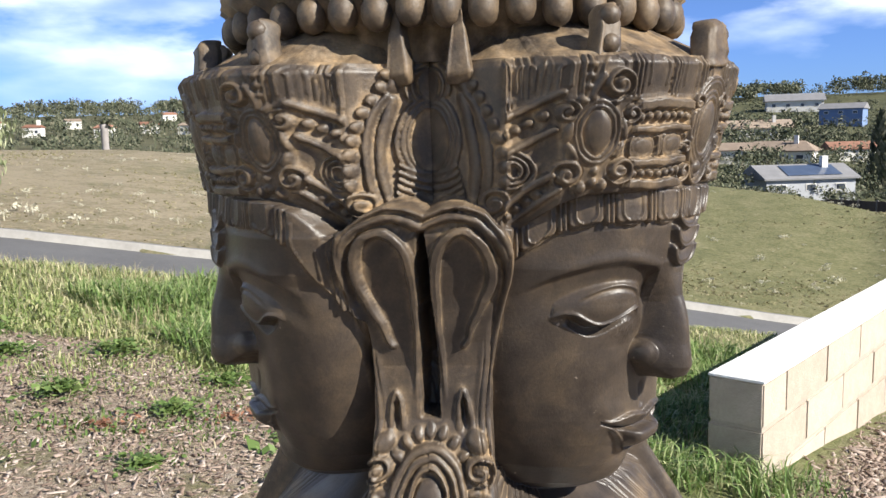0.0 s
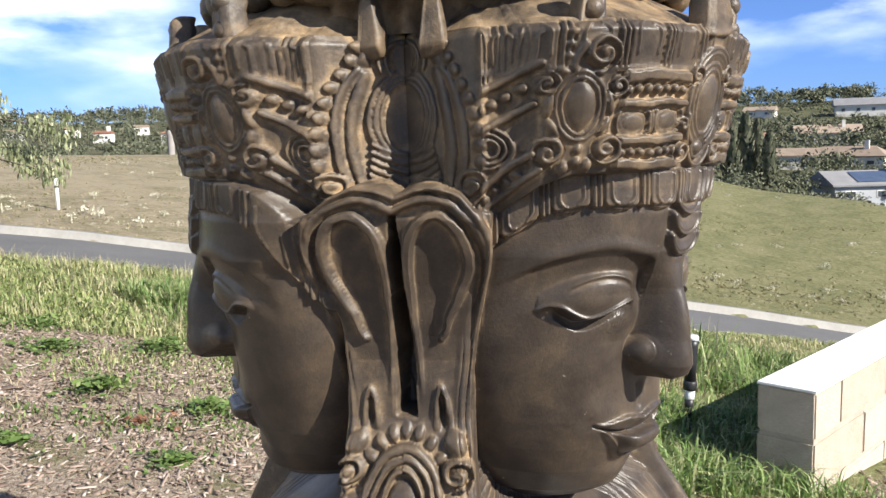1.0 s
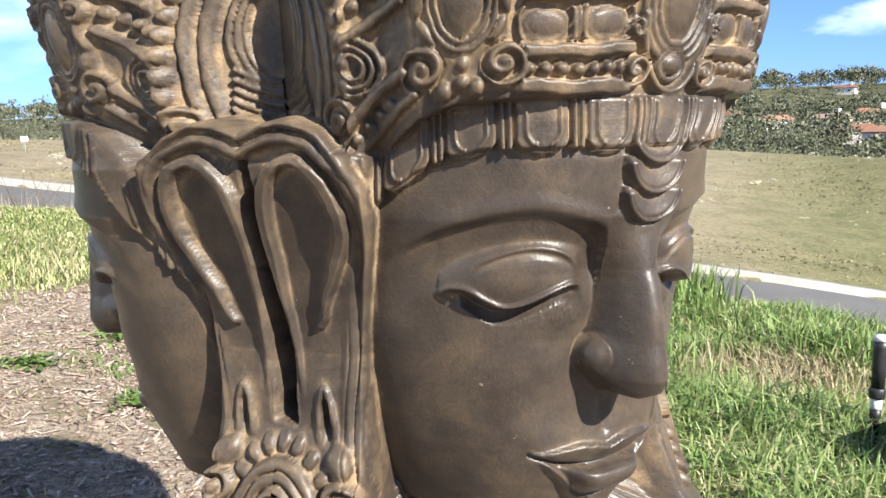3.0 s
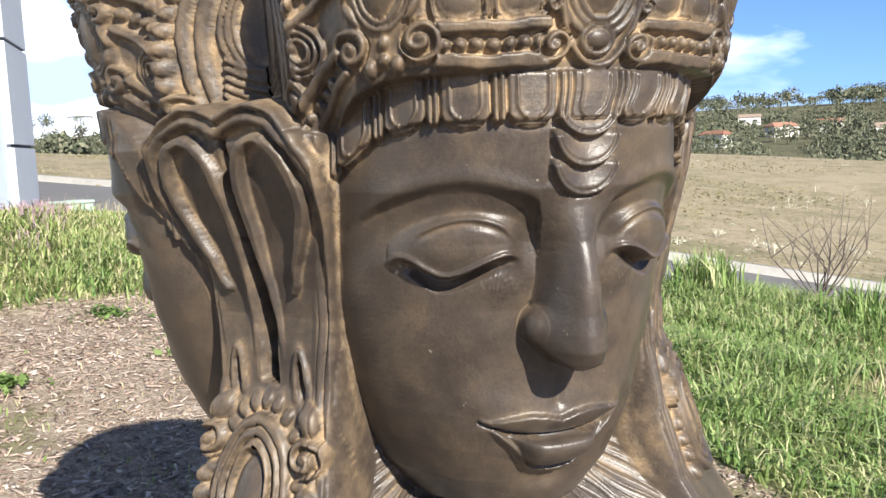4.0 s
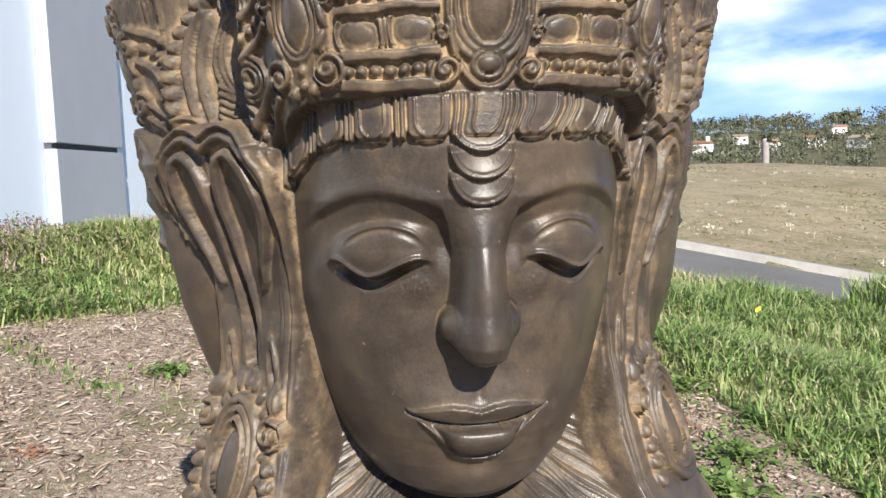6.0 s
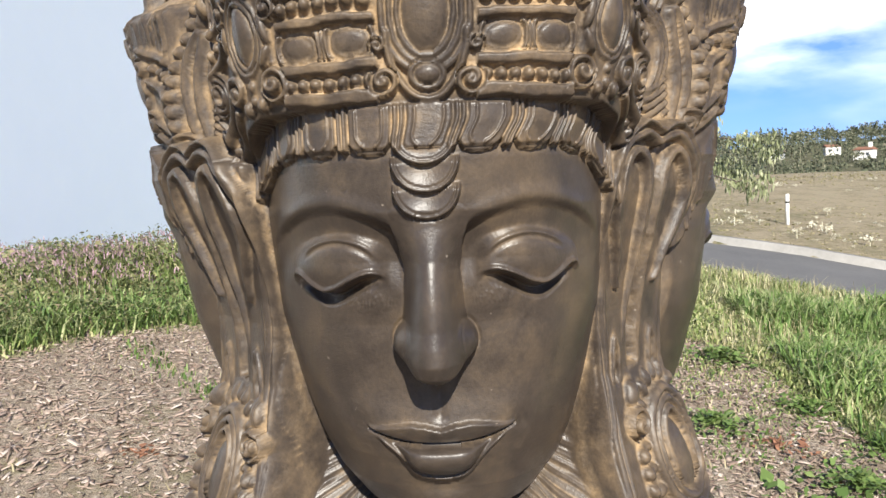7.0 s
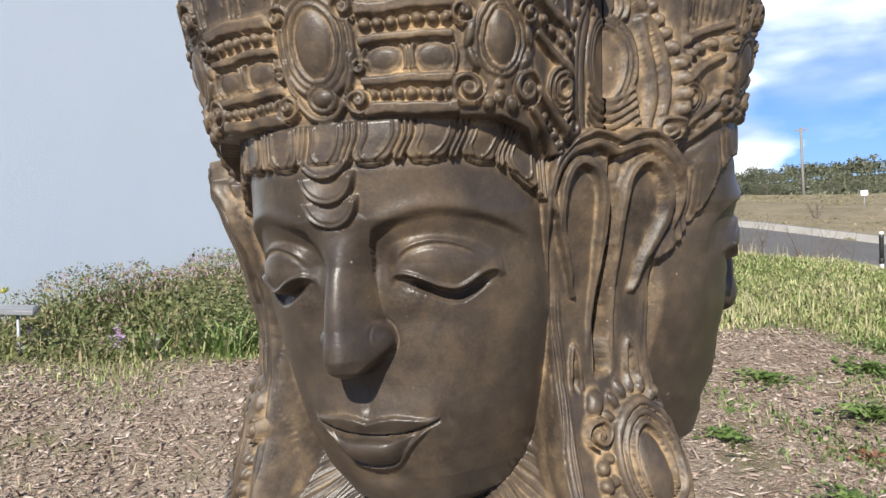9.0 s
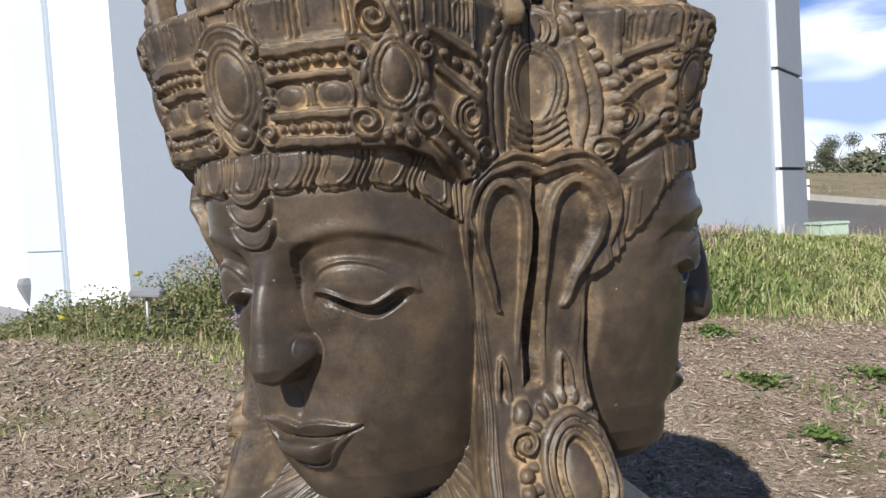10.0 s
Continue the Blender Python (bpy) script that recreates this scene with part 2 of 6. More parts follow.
def m_land():
    m, nt, b = material("land", 0.95, 0.0, 0.15)
    v = coords(nt)

    def attr(name):
        a = nt.nodes.new("ShaderNodeAttribute")
        a.attribute_name = name
        return a.outputs["Fac"]

    fine = noise_node(nt, 55, 5, 0.7, v)
    mid = noise_node(nt, 7, 5, 0.6, v)
    broad = noise_node(nt, 0.9, 5, 0.6, v)
    big = noise_node(nt, 0.11, 6, 0.6, v)
    grit = noise_node(nt, 240, 4, 0.7, v)
    dirt = ramp(nt, calc(nt, "ADD", calc(nt, "MULTIPLY", fine, 0.5), calc(nt, "MULTIPLY", grit, 0.5)), [(0.36, (0.120, 0.088, 0.062)), (0.50, (0.310, 0.248, 0.188)), (0.64, (0.540, 0.470, 0.385))])
    # darker damp soil and mossy patches
    dirt = mix(nt, ramp(nt, mid, [(0.48, 0.0), (0.62, 0.40)]), dirt, (0.150, 0.105, 0.075))
    dirt = mix(nt, ramp(nt, calc(nt, "ADD", calc(nt, "MULTIPLY", broad, 0.6), calc(nt, "MULTIPLY", mid, 0.4)), [(0.53, 0.0), (0.62, 0.55)]), dirt, (0.150, 0.165, 0.062))
    turf = ramp(nt, calc(nt, "ADD", calc(nt, "MULTIPLY", fine, 0.5), calc(nt, "MULTIPLY", mid, 0.5)), [(0.32, (0.100, 0.125, 0.045)), (0.5, (0.185, 0.195, 0.085)), (0.68, (0.330, 0.285, 0.165))])
    dry = ramp(nt, calc(nt, "ADD", calc(nt, "MULTIPLY", broad, 0.35), calc(nt, "ADD", calc(nt, "MULTIPLY", big, 0.25), calc(nt, "MULTIPLY", mid, 0.4))),
               [(0.38, (0.142, 0.138, 0.076)), (0.47, (0.225, 0.192, 0.124)), (0.56, (0.315, 0.262, 0.184)), (0.66, (0.205, 0.204, 0.110))])
    green = ramp(nt, calc(nt, "ADD", calc(nt, "MULTIPLY", broad, 0.4), calc(nt, "MULTIPLY", mid, 0.6)), [(0.35, (0.090, 0.098, 0.042)), (0.52, (0.160, 0.160, 0.075)), (0.68, (0.260, 0.225, 0.130))])
    field = mix(nt, attr("green"), dry, green)
    field = mix(nt, attr("scrub"), field, ramp(nt, noise_node(nt, 0.05, 5, 0.65, v), [(0.35, (0.036, 0.042, 0.023)), (0.65, (0.098, 0.098, 0.052))]))
    col = mix(nt, attr("mulch"), turf, dirt)
    col = mix(nt, attr("field"), col, field)
    nt.links.new(col, b.inputs["Base Color"])
    bump(nt, b, calc(nt, "ADD", calc(nt, "ADD", fine, calc(nt, "MULTIPLY", grit, 0.45)), calc(nt, "MULTIPLY", mid, 1.5)), 0.7, 0.03)
    return m


rr = np.concatenate([[0.0], np.geomspace(0.25, 1600, 230)])
NT = 420
th = np.linspace(0, 2 * math.pi, NT, endpoint=False)
TH, RR = np.meshgrid(th, rr)
GX, GY = RR * np.cos(TH), RR * np.sin(TH)
GZ = land(GX, GY) + 0.012 * waves(GX, GY, 4.0, 1.0) * (RR > 0.5) * (RR < 14)
far_n = ROAD_N[0] * GX + ROAD_N[1] * GY
GZ = GZ + np.where(far_n > KERB_N + 1, 0.05 * waves(GX, GY, 0.33, 3.0) * np.clip((far_n - KERB_N - 1) / 3, 0, 1), 0)
me = fast_mesh("ground", np.stack([GX, GY, GZ], -1).reshape(-1, 3), grid_arrays(NT, len(rr), True))
bear = np.degrees(np.arctan2(-GX, GY))
for name, val in (("mulch", mulch_amount(GX, GY)), ("field", smooth(KERB_N - 1, KERB_N, far_n)), ("green", smooth(-46, -60, bear) * 0.9), ("scrub", smooth(70, 120, RR) * 0.85)):
    a = me.attributes.new(name, "FLOAT", "POINT")
    a.data.foreach_set("value", val.astype(np.float32).ravel())
tagged(part("ground", me, m_land()), "bark mulch and grass on a slope running to a dry field", "ground", kind="structure")

m_asphalt = two_tone("asphalt", (0.092, 0.090, 0.090), (0.132, 0.130, 0.129), 0.7, 0.9, 60, 0.4)
m_kerb = two_tone("kerb concrete", (0.22, 0.21, 0.195), (0.33, 0.318, 0.295), 1.5, 0.85, 40, 0.3)
RS = np.linspace(-58, 58, 117)


def strip(name, profile):
    """A band along the road from a cross-section of (n, height over the road)."""
    v = []
    for nn, dz in profile:
        Pq = np.outer(np.full(len(RS), nn), ROAD_N) + np.outer(RS, ROAD_D)
        v.append(np.c_[Pq, road_z(RS) + dz])
    return fast_mesh(name, np.concatenate(v), grid_arrays(len(RS), len(profile)))


tagged(part("road", strip("road", [(ROAD_NEAR, 0.0), (12.0, 0.05), (13.7, 0.07), (15.4, 0.05), (KERB_N - 0.05, 0.0)]), m_asphalt), "smooth grey asphalt road running downhill", "road", kind="structure")
tagged(part("kerb", strip("kerb", [(KERB_N - 0.10, 0.004), (KERB_N - 0.02, 0.012), (KERB_N, 0.150), (KERB_N + 0.02, 0.160), (KERB_N + 0.17, 0.162), (KERB_N + 0.19, 0.0)]), m_kerb), "pale concrete kerb and gutter along the road", "kerb", kind="structure")
tagged(part("kerb", strip("kerb", [(ROAD_NEAR - 0.22, -0.15), (ROAD_NEAR - 0.20, 0.15), (ROAD_NEAR, 0.15), (ROAD_NEAR + 0.03, 0.01), (ROAD_NEAR + 0.30, 0.005)]), m_kerb), "pale concrete kerb and gutter along the road", "kerb", kind="structure")


# ---- the building ----
def block(x0, x1, y0, y1, z0, z1, bev=0.0):
    bm = bmesh.new()
    bmesh.ops.create_cube(bm, size=1.0)
    for v in bm.verts:
        v.co = Vector(((x0 + x1) / 2 + v.co.x * (x1 - x0), (y0 + y1) / 2 + v.co.y * (y1 - y0), (z0 + z1) / 2 + v.co.z * (z1 - z0)))
    if bev:
        bmesh.ops.bevel(bm, geom=bm.edges[:], offset=bev, segments=2, affect="EDGES")
    return bm


def thing(name, label, category, group="", at=None):
    e = new(name)
    if at is not None:
        e.matrix_world = at
    return tagged(e, label, category, group)


m_paint = two_tone("white render", (0.745, 0.825, 0.93), (0.795, 0.865, 0.955), 0.35, 0.8, 90, 0.12)
m_grey_paint = two_tone("grey render", (0.36, 0.385, 0.43), (0.43, 0.455, 0.50), 0.4, 0.8, 90, 0.12)
m_joint = two_tone("dark joint", (0.05, 0.055, 0.07), (0.08, 0.085, 0.10), 3.0, 0.9)
m_pale_paint = two_tone("pale grey render", (0.42, 0.47, 0.54), (0.47, 0.52, 0.59), 0.4, 0.8, 90, 0.12)
building = thing("building", "large white rendered commercial building with grey vertical panels", "building", at=pose(-2.73, 1.88, 0, 0, 0, -4.65))
part("wall", block(-12, 0, 0, 13.75, -1.5, 7.0), m_paint, building)
part("parapet", block(-12.06, 0.06, -0.06, 13.81, 7.002, 7.25, 0.01), m_paint, building)
for y0, y1 in ((4.90, 6.72), (12.02, 13.78)):
    pil = part("pilaster", block(0.002, 0.06, y0 + 0.03, y1 - 0.03, -1.5, 6.9), m_joint, building, "dark recess behind grey panels")
    for z0, z1 in ((-1.5, 1.075), (1.125, 2.67), (2.72, 6.9)):
        part("panel", block(0.004, 0.11, y0 + 0.01, y1 - 0.01 if y1 < 13 else y1 + 0.04, z0, z1, 0.006), m_grey_paint, pil, "smooth grey panel")
pil = part("pilaster", block(-0.78, -0.46, -0.020, -0.002, -1.5, 6.9), m_pale_paint, building, "pale grey render band")
for z0, z1 in ((-1.5, 0.690), (0.697, 6.9)):
    part("panel", block(-0.775, -0.465, -0.030, -0.018, z0, z1, 0.003), m_pale_paint, pil, "pale grey panel")
# wedge-shaped wall lamp
m_lamp_metal = two_tone("lamp metal", (0.24, 0.25, 0.27), (0.33, 0.34, 0.36), 6.0, 0.5, metal=0.4)
bm = block(-0.042, 0.042, -0.070, 0.0, 0.0, 0.145, 0.004)
bmesh.ops.subdivide_edges(bm, edges=bm.edges[:], cuts=4, use_grid_fill=True)
for v in bm.verts:
    k = v.co.z / 0.145
    v.co.x *= float(np.interp(k, [0, 0.3, 0.6, 0.85, 1.0], [0.22, 0.52, 0.84, 1.0, 0.80]))
    v.co.y *= float(np.interp(k, [0, 0.3, 0.6, 0.85, 1.0], [0.30, 0.60, 0.88, 1.0, 0.74]))
    v.co.x *= 1 - 0.35 * (v.co.y / 0.070) ** 2
wall_lamp = thing("wall_lamp", "grey metal wedge lamp on the white wall", "lamp", at=pose(-2.73, 1.88, 0, 0, 0, -4.65) @ pose(-0.785, -0.004, 0.425))
part("housing", bm, m_lamp_metal, wall_lamp)
part("backplate", block(-0.018, 0.018, -0.006, 0.004, 0.04, 0.12, 0.002), m_lamp_metal, wall_lamp)

# grey concrete apron at the foot of the wall
m_apron = two_tone("grey concrete", (0.17, 0.17, 0.18), (0.25, 0.25, 0.26), 5.0, 0.9, 110, 0.4)
bm = block(-6.5, -3.46, 1.58, 1.96, 0.0, 0.03, 0.004)
bmesh.ops.subdivide_edges(bm, edges=[e for e in bm.edges], cuts=6, use_grid_fill=True)
for v in bm.verts:
    v.co.z += float(land(v.co.x, v.co.y)) - 0.02
tagged(part("pavement", bm, m_apron), "grey concrete apron along the foot of the white wall", "pavement", kind="structure")

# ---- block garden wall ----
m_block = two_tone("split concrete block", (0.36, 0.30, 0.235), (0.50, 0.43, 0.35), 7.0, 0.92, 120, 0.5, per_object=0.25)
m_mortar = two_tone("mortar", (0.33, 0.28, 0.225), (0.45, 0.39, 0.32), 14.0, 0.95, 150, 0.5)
# the sunlit brightness of the wall's top is put into this white
m_cap = two_tone("sunlit white", (0.78, 0.77, 0.75), (0.88, 0.87, 0.85), 9.0, 0.9, 120, 0.4)
garden_wall = thing("garden_wall", "low tan concrete block wall with a sun-bright top edge", "wall", at=pose(1.862, 0.262, 0.112, 0, 0, -1.5))
LB, HB, TB = 0.402, 0.1507, 0.1735
part("mortar_core", block(0.006, 15 * LB - 0.006, 0.006, TB - 0.006, -3.9 * HB, -0.004), m_mortar, garden_wall, "recessed mortar joints")
bm = block(0, LB - 0.006, 0, TB, -HB + 0.004, -0.0065, 0.005)
bmesh.ops.subdivide_edges(bm, edges=bm.edges[:], cuts=2, use_grid_fill=True)
for v in bm.verts:
    v.co += Vector(noise.noise_vector(v.co * 30)) * 0.0012
block_mesh = bpy.data.meshes.new("block")
bm.to_mesh(block_mesh)
bm.free()
block_mesh.materials.append(m_block)
bm = block(0, LB / 2 - 0.006, 0, TB, -HB + 0.004, -0.0065, 0.005)
half_mesh = bpy.data.meshes.new("half_block")
bm.to_mesh(half_mesh)
bm.free()
half_mesh.materials.append(m_block)
for course in range(4):
    x = 0.0
    while x < 15 * LB - 0.01:
        short = (course % 2 == 0) and (x == 0.0 or x > 14.4 * LB)
        ob = part("block", half_mesh if short else block_mesh, None, garden_wall)
        ob.matrix_local = pose(x, 0.0012 * math.sin(x * 9 + course), -course * HB)
        x += LB / 2 if short else LB
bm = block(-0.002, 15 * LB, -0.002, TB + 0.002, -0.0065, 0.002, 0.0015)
part("coping", bm, m_cap, garden_wall, "top of the wall coloured as if sunlit")

# ---- path light ----
m_black = two_tone("black plastic", (0.012, 0.012, 0.013), (0.030, 0.030, 0.031), 20.0, 0.45)
m_clear = two_tone("frosted lens", (0.55, 0.57, 0.58), (0.70, 0.71, 0.72), 15.0, 0.3)


def lathe(profile, seg=20):
    """A turned body from (radius, height) pairs."""
    bm = bmesh.new()
    rings = []
    for r, z in profile:
        rings.append([bm.verts.new((r * math.cos(2 * math.pi * i / seg), r * math.sin(2 * math.pi * i / seg), z)) for i in range(seg)])
    for a, b in zip(rings[:-1], rings[1:]):
        for i in range(seg):
            f = bm.faces.new((a[i], a[(i + 1) % seg], b[(i + 1) % seg], b[i]))
            f.smooth = True
    bm.faces.new(rings[0][::-1])
    bm.faces.new(rings[-1])
    return bm


def gz(x, y):
    return float(land(x, y))


def garden_light(x, y, tall, label, sunk=0.0):
    """A black bollard light, drawn for a height of 0.39."""
    path_light = thing("path_light", label, "lamp", "path lights", pose(x, y, gz(x, y) - sunk, 2.0, 1.0, 0) @ Matrix.Diagonal((min(1, tall / 0.39), min(1, tall / 0.39), tall / 0.39, 1)))
    part("stem", lathe([(0.012, -0.08), (0.012, 0.13), (0.016, 0.135), (0.016, 0.165)]), m_black, path_light)
    part("lens", lathe([(0.0165, 0.165), (0.0170, 0.170), (0.0170, 0.196), (0.0150, 0.198)]), m_clear, path_light, "grey translucent lens ring")
    part("collar", lathe([(0.0215, 0.198), (0.0235, 0.204), (0.0235, 0.226), (0.0205, 0.230)]), m_black, path_light)
    part("housing", lathe([(0.0185, 0.230), (0.0195, 0.30), (0.0205, 0.352), (0.0205, 0.372)]), m_black, path_light)
    part("cap", lathe([(0.0222, 0.372), (0.0222, 0.382), (0.0190, 0.388), (0.004, 0.390)]), m_clear, path_light, "pale grey cap")


garden_light(2.05, 0.76, 0.39, "black garden light on a post in the grass", 0.043)
garden_light(1.25, 7.56, max(0.2, 0.45 - gz(1.25, 7.56)), "black garden light standing near the road")

# ---- flood light lying in the bank, utility box and marker post by the road ----
flood = thing("flood_light", "flat grey metal flood light among plants", "lamp", at=pose(-2.12, 1.44, 0.545, 14, 6, 30) @ Matrix.Scale(0.50, 4))
part("housing", block(-0.12, 0.12, -0.06, 0.06, -0.02, 0.02, 0.008), m_lamp_metal, flood)
part("glass", block(-0.105, 0.105, -0.050, 0.050, 0.0205, 0.024, 0.001), m_lamp_metal, flood, "dusty grey glass front")
part("stem", lathe([(0.012, -0.62), (0.012, -0.02)]), m_lamp_metal, flood)
m_green_box = two_tone("pale green enamel", (0.30, 0.40, 0.33), (0.38, 0.48, 0.41), 3.0, 0.5)


def on_ray(b, el, d):
    """A place d metres off at bearing b and elevation el from where the camera stands."""
    e = Vector((0.1, -0.77, 0.79))
    return e + Vector((-math.sin(radians(b)) * d, math.cos(radians(b)) * d, d * math.tan(radians(el))))


ub = on_ray(4.2, -2.55, 12.5)
ubox = thing("utility_box", "pale green metal utility box beside the road", "utility box", at=pose(ub.x, ub.y, gz(ub.x, ub.y) + 0.0, 0, 0, 40))
top = 0.79 - 12.5 * math.tan(radians(1.75)) - gz(ub.x, ub.y)
part("cabinet", block(-0.20, 0.20, -0.18, 0.18, 0, top - 0.14, 0.01), m_green_box, ubox)
part("lid", block(-0.215, 0.215, -0.195, 0.195, top - 0.138, top - 0.10, 0.01), m_green_box, ubox)
m_post = two_tone("white marker", (0.75, 0.75, 0.73), (0.85, 0.85, 0.83), 5.0, 0.6)


def marker(b, el, d, h, mat, label):
    p = on_ray(b, el, d)
    g = thing("marker_post", label, "post", "posts by the road", pose(p.x, p.y, gz(p.x, p.y)))
    hh = p.z + h - gz(p.x, p.y)
    part("shaft", lathe([(0.045, -0.2), (0.045, hh - 0.02), (0.035, hh)], 12), mat, g)
    part("collar", lathe([(0.049, hh * 0.7), (0.049, hh * 0.7 + 0.05)], 12), m_black, g)


marker(5.9, 0.0, 26.0, 0.20, m_post, "white marker post in the dry field")
marker(-20.6, -2.6, 23.0, 0.45, m_post, "white marker post in the dry field")


# ---- grass, chips and weeds ----
def blades(name, x, y, z0, height, width, mat, lean=0.5, seed=1):
    """Many bent grass blades as one mesh."""
    g = np.random.default_rng(seed)
    n = len(x)
    a, l = g.uniform(0, 2 * math.pi, n), g.uniform(0.1, 1.0, n) * lean
    h = height * g.uniform(0.55, 1.25, n)
    dx, dy = np.cos(a), np.sin(a)
    w = width * g.uniform(0.6, 1.3, n)
    b = a + math.pi / 2 + g.normal(0, 0.5, n)
    wx, wy = np.cos(b) * w / 2, np.sin(b) * w / 2
    base = np.stack([x, y, z0 - 0.01], -1)
    mid = base + np.stack([dx * l * h * 0.35, dy * l * h * 0.35, h * 0.6 + 0.01], -1)
    tip = base + np.stack([dx * l * h, dy * l * h, h * (1 - 0.25 * l) + 0.01], -1)
    side = np.stack([wx, wy, np.zeros(n)], -1)
    V = np.stack([base - side, base + side, mid + side * 0.8, mid - side * 0.8, tip], 1).reshape(-1, 3)
    o = np.arange(n)[:, None] * 5
    F = np.concatenate([o + np.array([[0, 1, 2]]), o + np.array([[0, 2, 3]]), o + np.array([[3, 2, 4]])], 0)
    return part(name, fast_mesh(name, V, F, False), mat)


def leaf_mat(name, stops, rough=0.55, trans=0.25):
    m, nt, b = material(name, rough, 0.0, 0.35)
    f = calc(nt, "ADD", calc(nt, "MULTIPLY", island_random(nt), 0.6), calc(nt, "MULTIPLY", noise_node(nt, 2.2, 3, 0.5, coords(nt)), 0.4))
    nt.links.new(ramp(nt, f, stops), b.inputs["Base Color"])
    # thin leaves pass some light
    tr = nt.nodes.new("ShaderNodeBsdfTranslucent")
    nt.links.new(ramp(nt, f, stops), tr.inputs["Color"])
    mx = nt.nodes.new("ShaderNodeMixShader")
    mx.inputs["Fac"].default_value = trans
    nt.links.new(b.outputs["BSDF"], mx.inputs[1])
    nt.links.new(tr.outputs["BSDF"], mx.inputs[2])
    nt.links.new(mx.outputs["Shader"], nt.nodes["Material Output"].inputs["Surface"])
    return m


m_grass = leaf_mat("grass", [(0.12, (0.150, 0.200, 0.062)), (0.36, (0.255, 0.295, 0.110)), (0.56, (0.380, 0.385, 0.180)), (0.76, (0.600, 0.530, 0.340))])
m_lush = leaf_mat("lush grass", [(0.12, (0.085, 0.160, 0.038)), (0.45, (0.165, 0.255, 0.070)), (0.68, (0.290, 0.345, 0.140)), (0.88, (0.520, 0.480, 0.290))])
m_turf = leaf_mat("turf", [(0.12, (0.120, 0.180, 0.048)), (0.42, (0.220, 0.285, 0.090)), (0.64, (0.350, 0.375, 0.155)), (0.82, (0.540, 0.480, 0.290))])
m_bank = leaf_mat("bank plants", [(0.12, (0.065, 0.095, 0.030)), (0.45, (0.140, 0.175, 0.060)), (0.68, (0.245, 0.245, 0.110)), (0.86, (0.380, 0.270, 0.190))])
m_bank_leaf = leaf_mat("bank leaves", [(0.12, (0.060, 0.080, 0.030)), (0.45, (0.140, 0.165, 0.066)), (0.70, (0.250, 0.235, 0.120)), (0.88, (0.350, 0.230, 0.180))])
m_weed = leaf_mat("weeds", [(0.2, (0.075, 0.130, 0.032)), (0.6, (0.150, 0.222, 0.064)), (0.9, (0.250, 0.300, 0.115))])
m_pink = leaf_mat("pink flowers", [(0.2, (0.30, 0.19, 0.20)), (0.7, (0.46, 0.31, 0.36))])
m_mauve = leaf_mat("mauve flowers", [(0.2, (0.40, 0.26, 0.46)), (0.8, (0.66, 0.50, 0.72))])
m_yellow = leaf_mat("yellow flowers", [(0.2, (0.75, 0.66, 0.05)), (0.8, (0.85, 0.78, 0.12))], trans=0.1)
m_rust = leaf_mat("dead leaves", [(0.2, (0.16, 0.070, 0.040)), (0.8, (0.30, 0.150, 0.090))], 0.8, 0.1)
m_straw = leaf_mat("straw", [(0.2, (0.30, 0.25, 0.14)), (0.8, (0.52, 0.45, 0.30))])


def scatter(n, x0, x1, y0, y1, keep, seed):
    g = np.random.default_rng(seed)
    x, y = g.uniform(x0, x1, n), g.uniform(y0, y1, n)
    k = g.uniform(0, 1, n) < keep(x, y)
    return x[k], y[k]


def wall_gap(x, y):
    """1 outside the building and the garden wall."""
    bx, by = x + 2.73, y - 1.88
    u = bx * math.cos(radians(-4.65)) + by * math.sin(radians(-4.65))
    v = -bx * math.sin(radians(-4.65)) + by * math.cos(radians(-4.65))
    ins = (u < 0.10) & (v > -0.10)
    gw = (x > 1.84) & (y > 0.24) & (y < 0.45)
    return np.where(ins | gw, 0.0, 1.0)


def lawn(x, y):
    n = ROAD_N[0] * x + ROAD_N[1] * y
    return (1 - mulch_amount(x, y)) * (n < 7.5) * wall_gap(x, y) * (y > 0.45)


def bank(x, y):
    edge = np.interp(x, MULCH_X, MULCH_Y, right=9) + 0.10 * waves(x, y, 4.0, 2.0) * (1 - 0.6 * smooth(-1.6, -2.2, x))
    return smooth(-0.05, 0.15, y - edge) * smooth(-3.52, -3.36, x) * (x < -0.85 - 0.20 * np.maximum(0, y - 2.2) + 0.15 * waves(x, y, 3, 5)) * wall_gap(x, y)


def bank_rise(x, y):
    """The ground cover grows taller away from its open edge."""
    open_edge = 0.35 + 0.65 * smooth(0.0, 0.6, -0.85 - 0.20 * np.maximum(0, y - 2.2) + 0.15 * waves(x, y, 3, 5) - x)
    front = 0.45 + 0.55 * smooth(0.05, 0.40, y - np.interp(x, MULCH_X, MULCH_Y))
    return open_edge * np.maximum(front, smooth(-2.0, -1.7, x)) * (1 - 0.20 * smooth(-2.75, -3.25, x))


def dense(x, y, k, seed, lo=0.25):
    return np.clip(lo + (1 - lo) * (0.5 + 0.8 * waves(x, y, k, seed)), 0, 1)


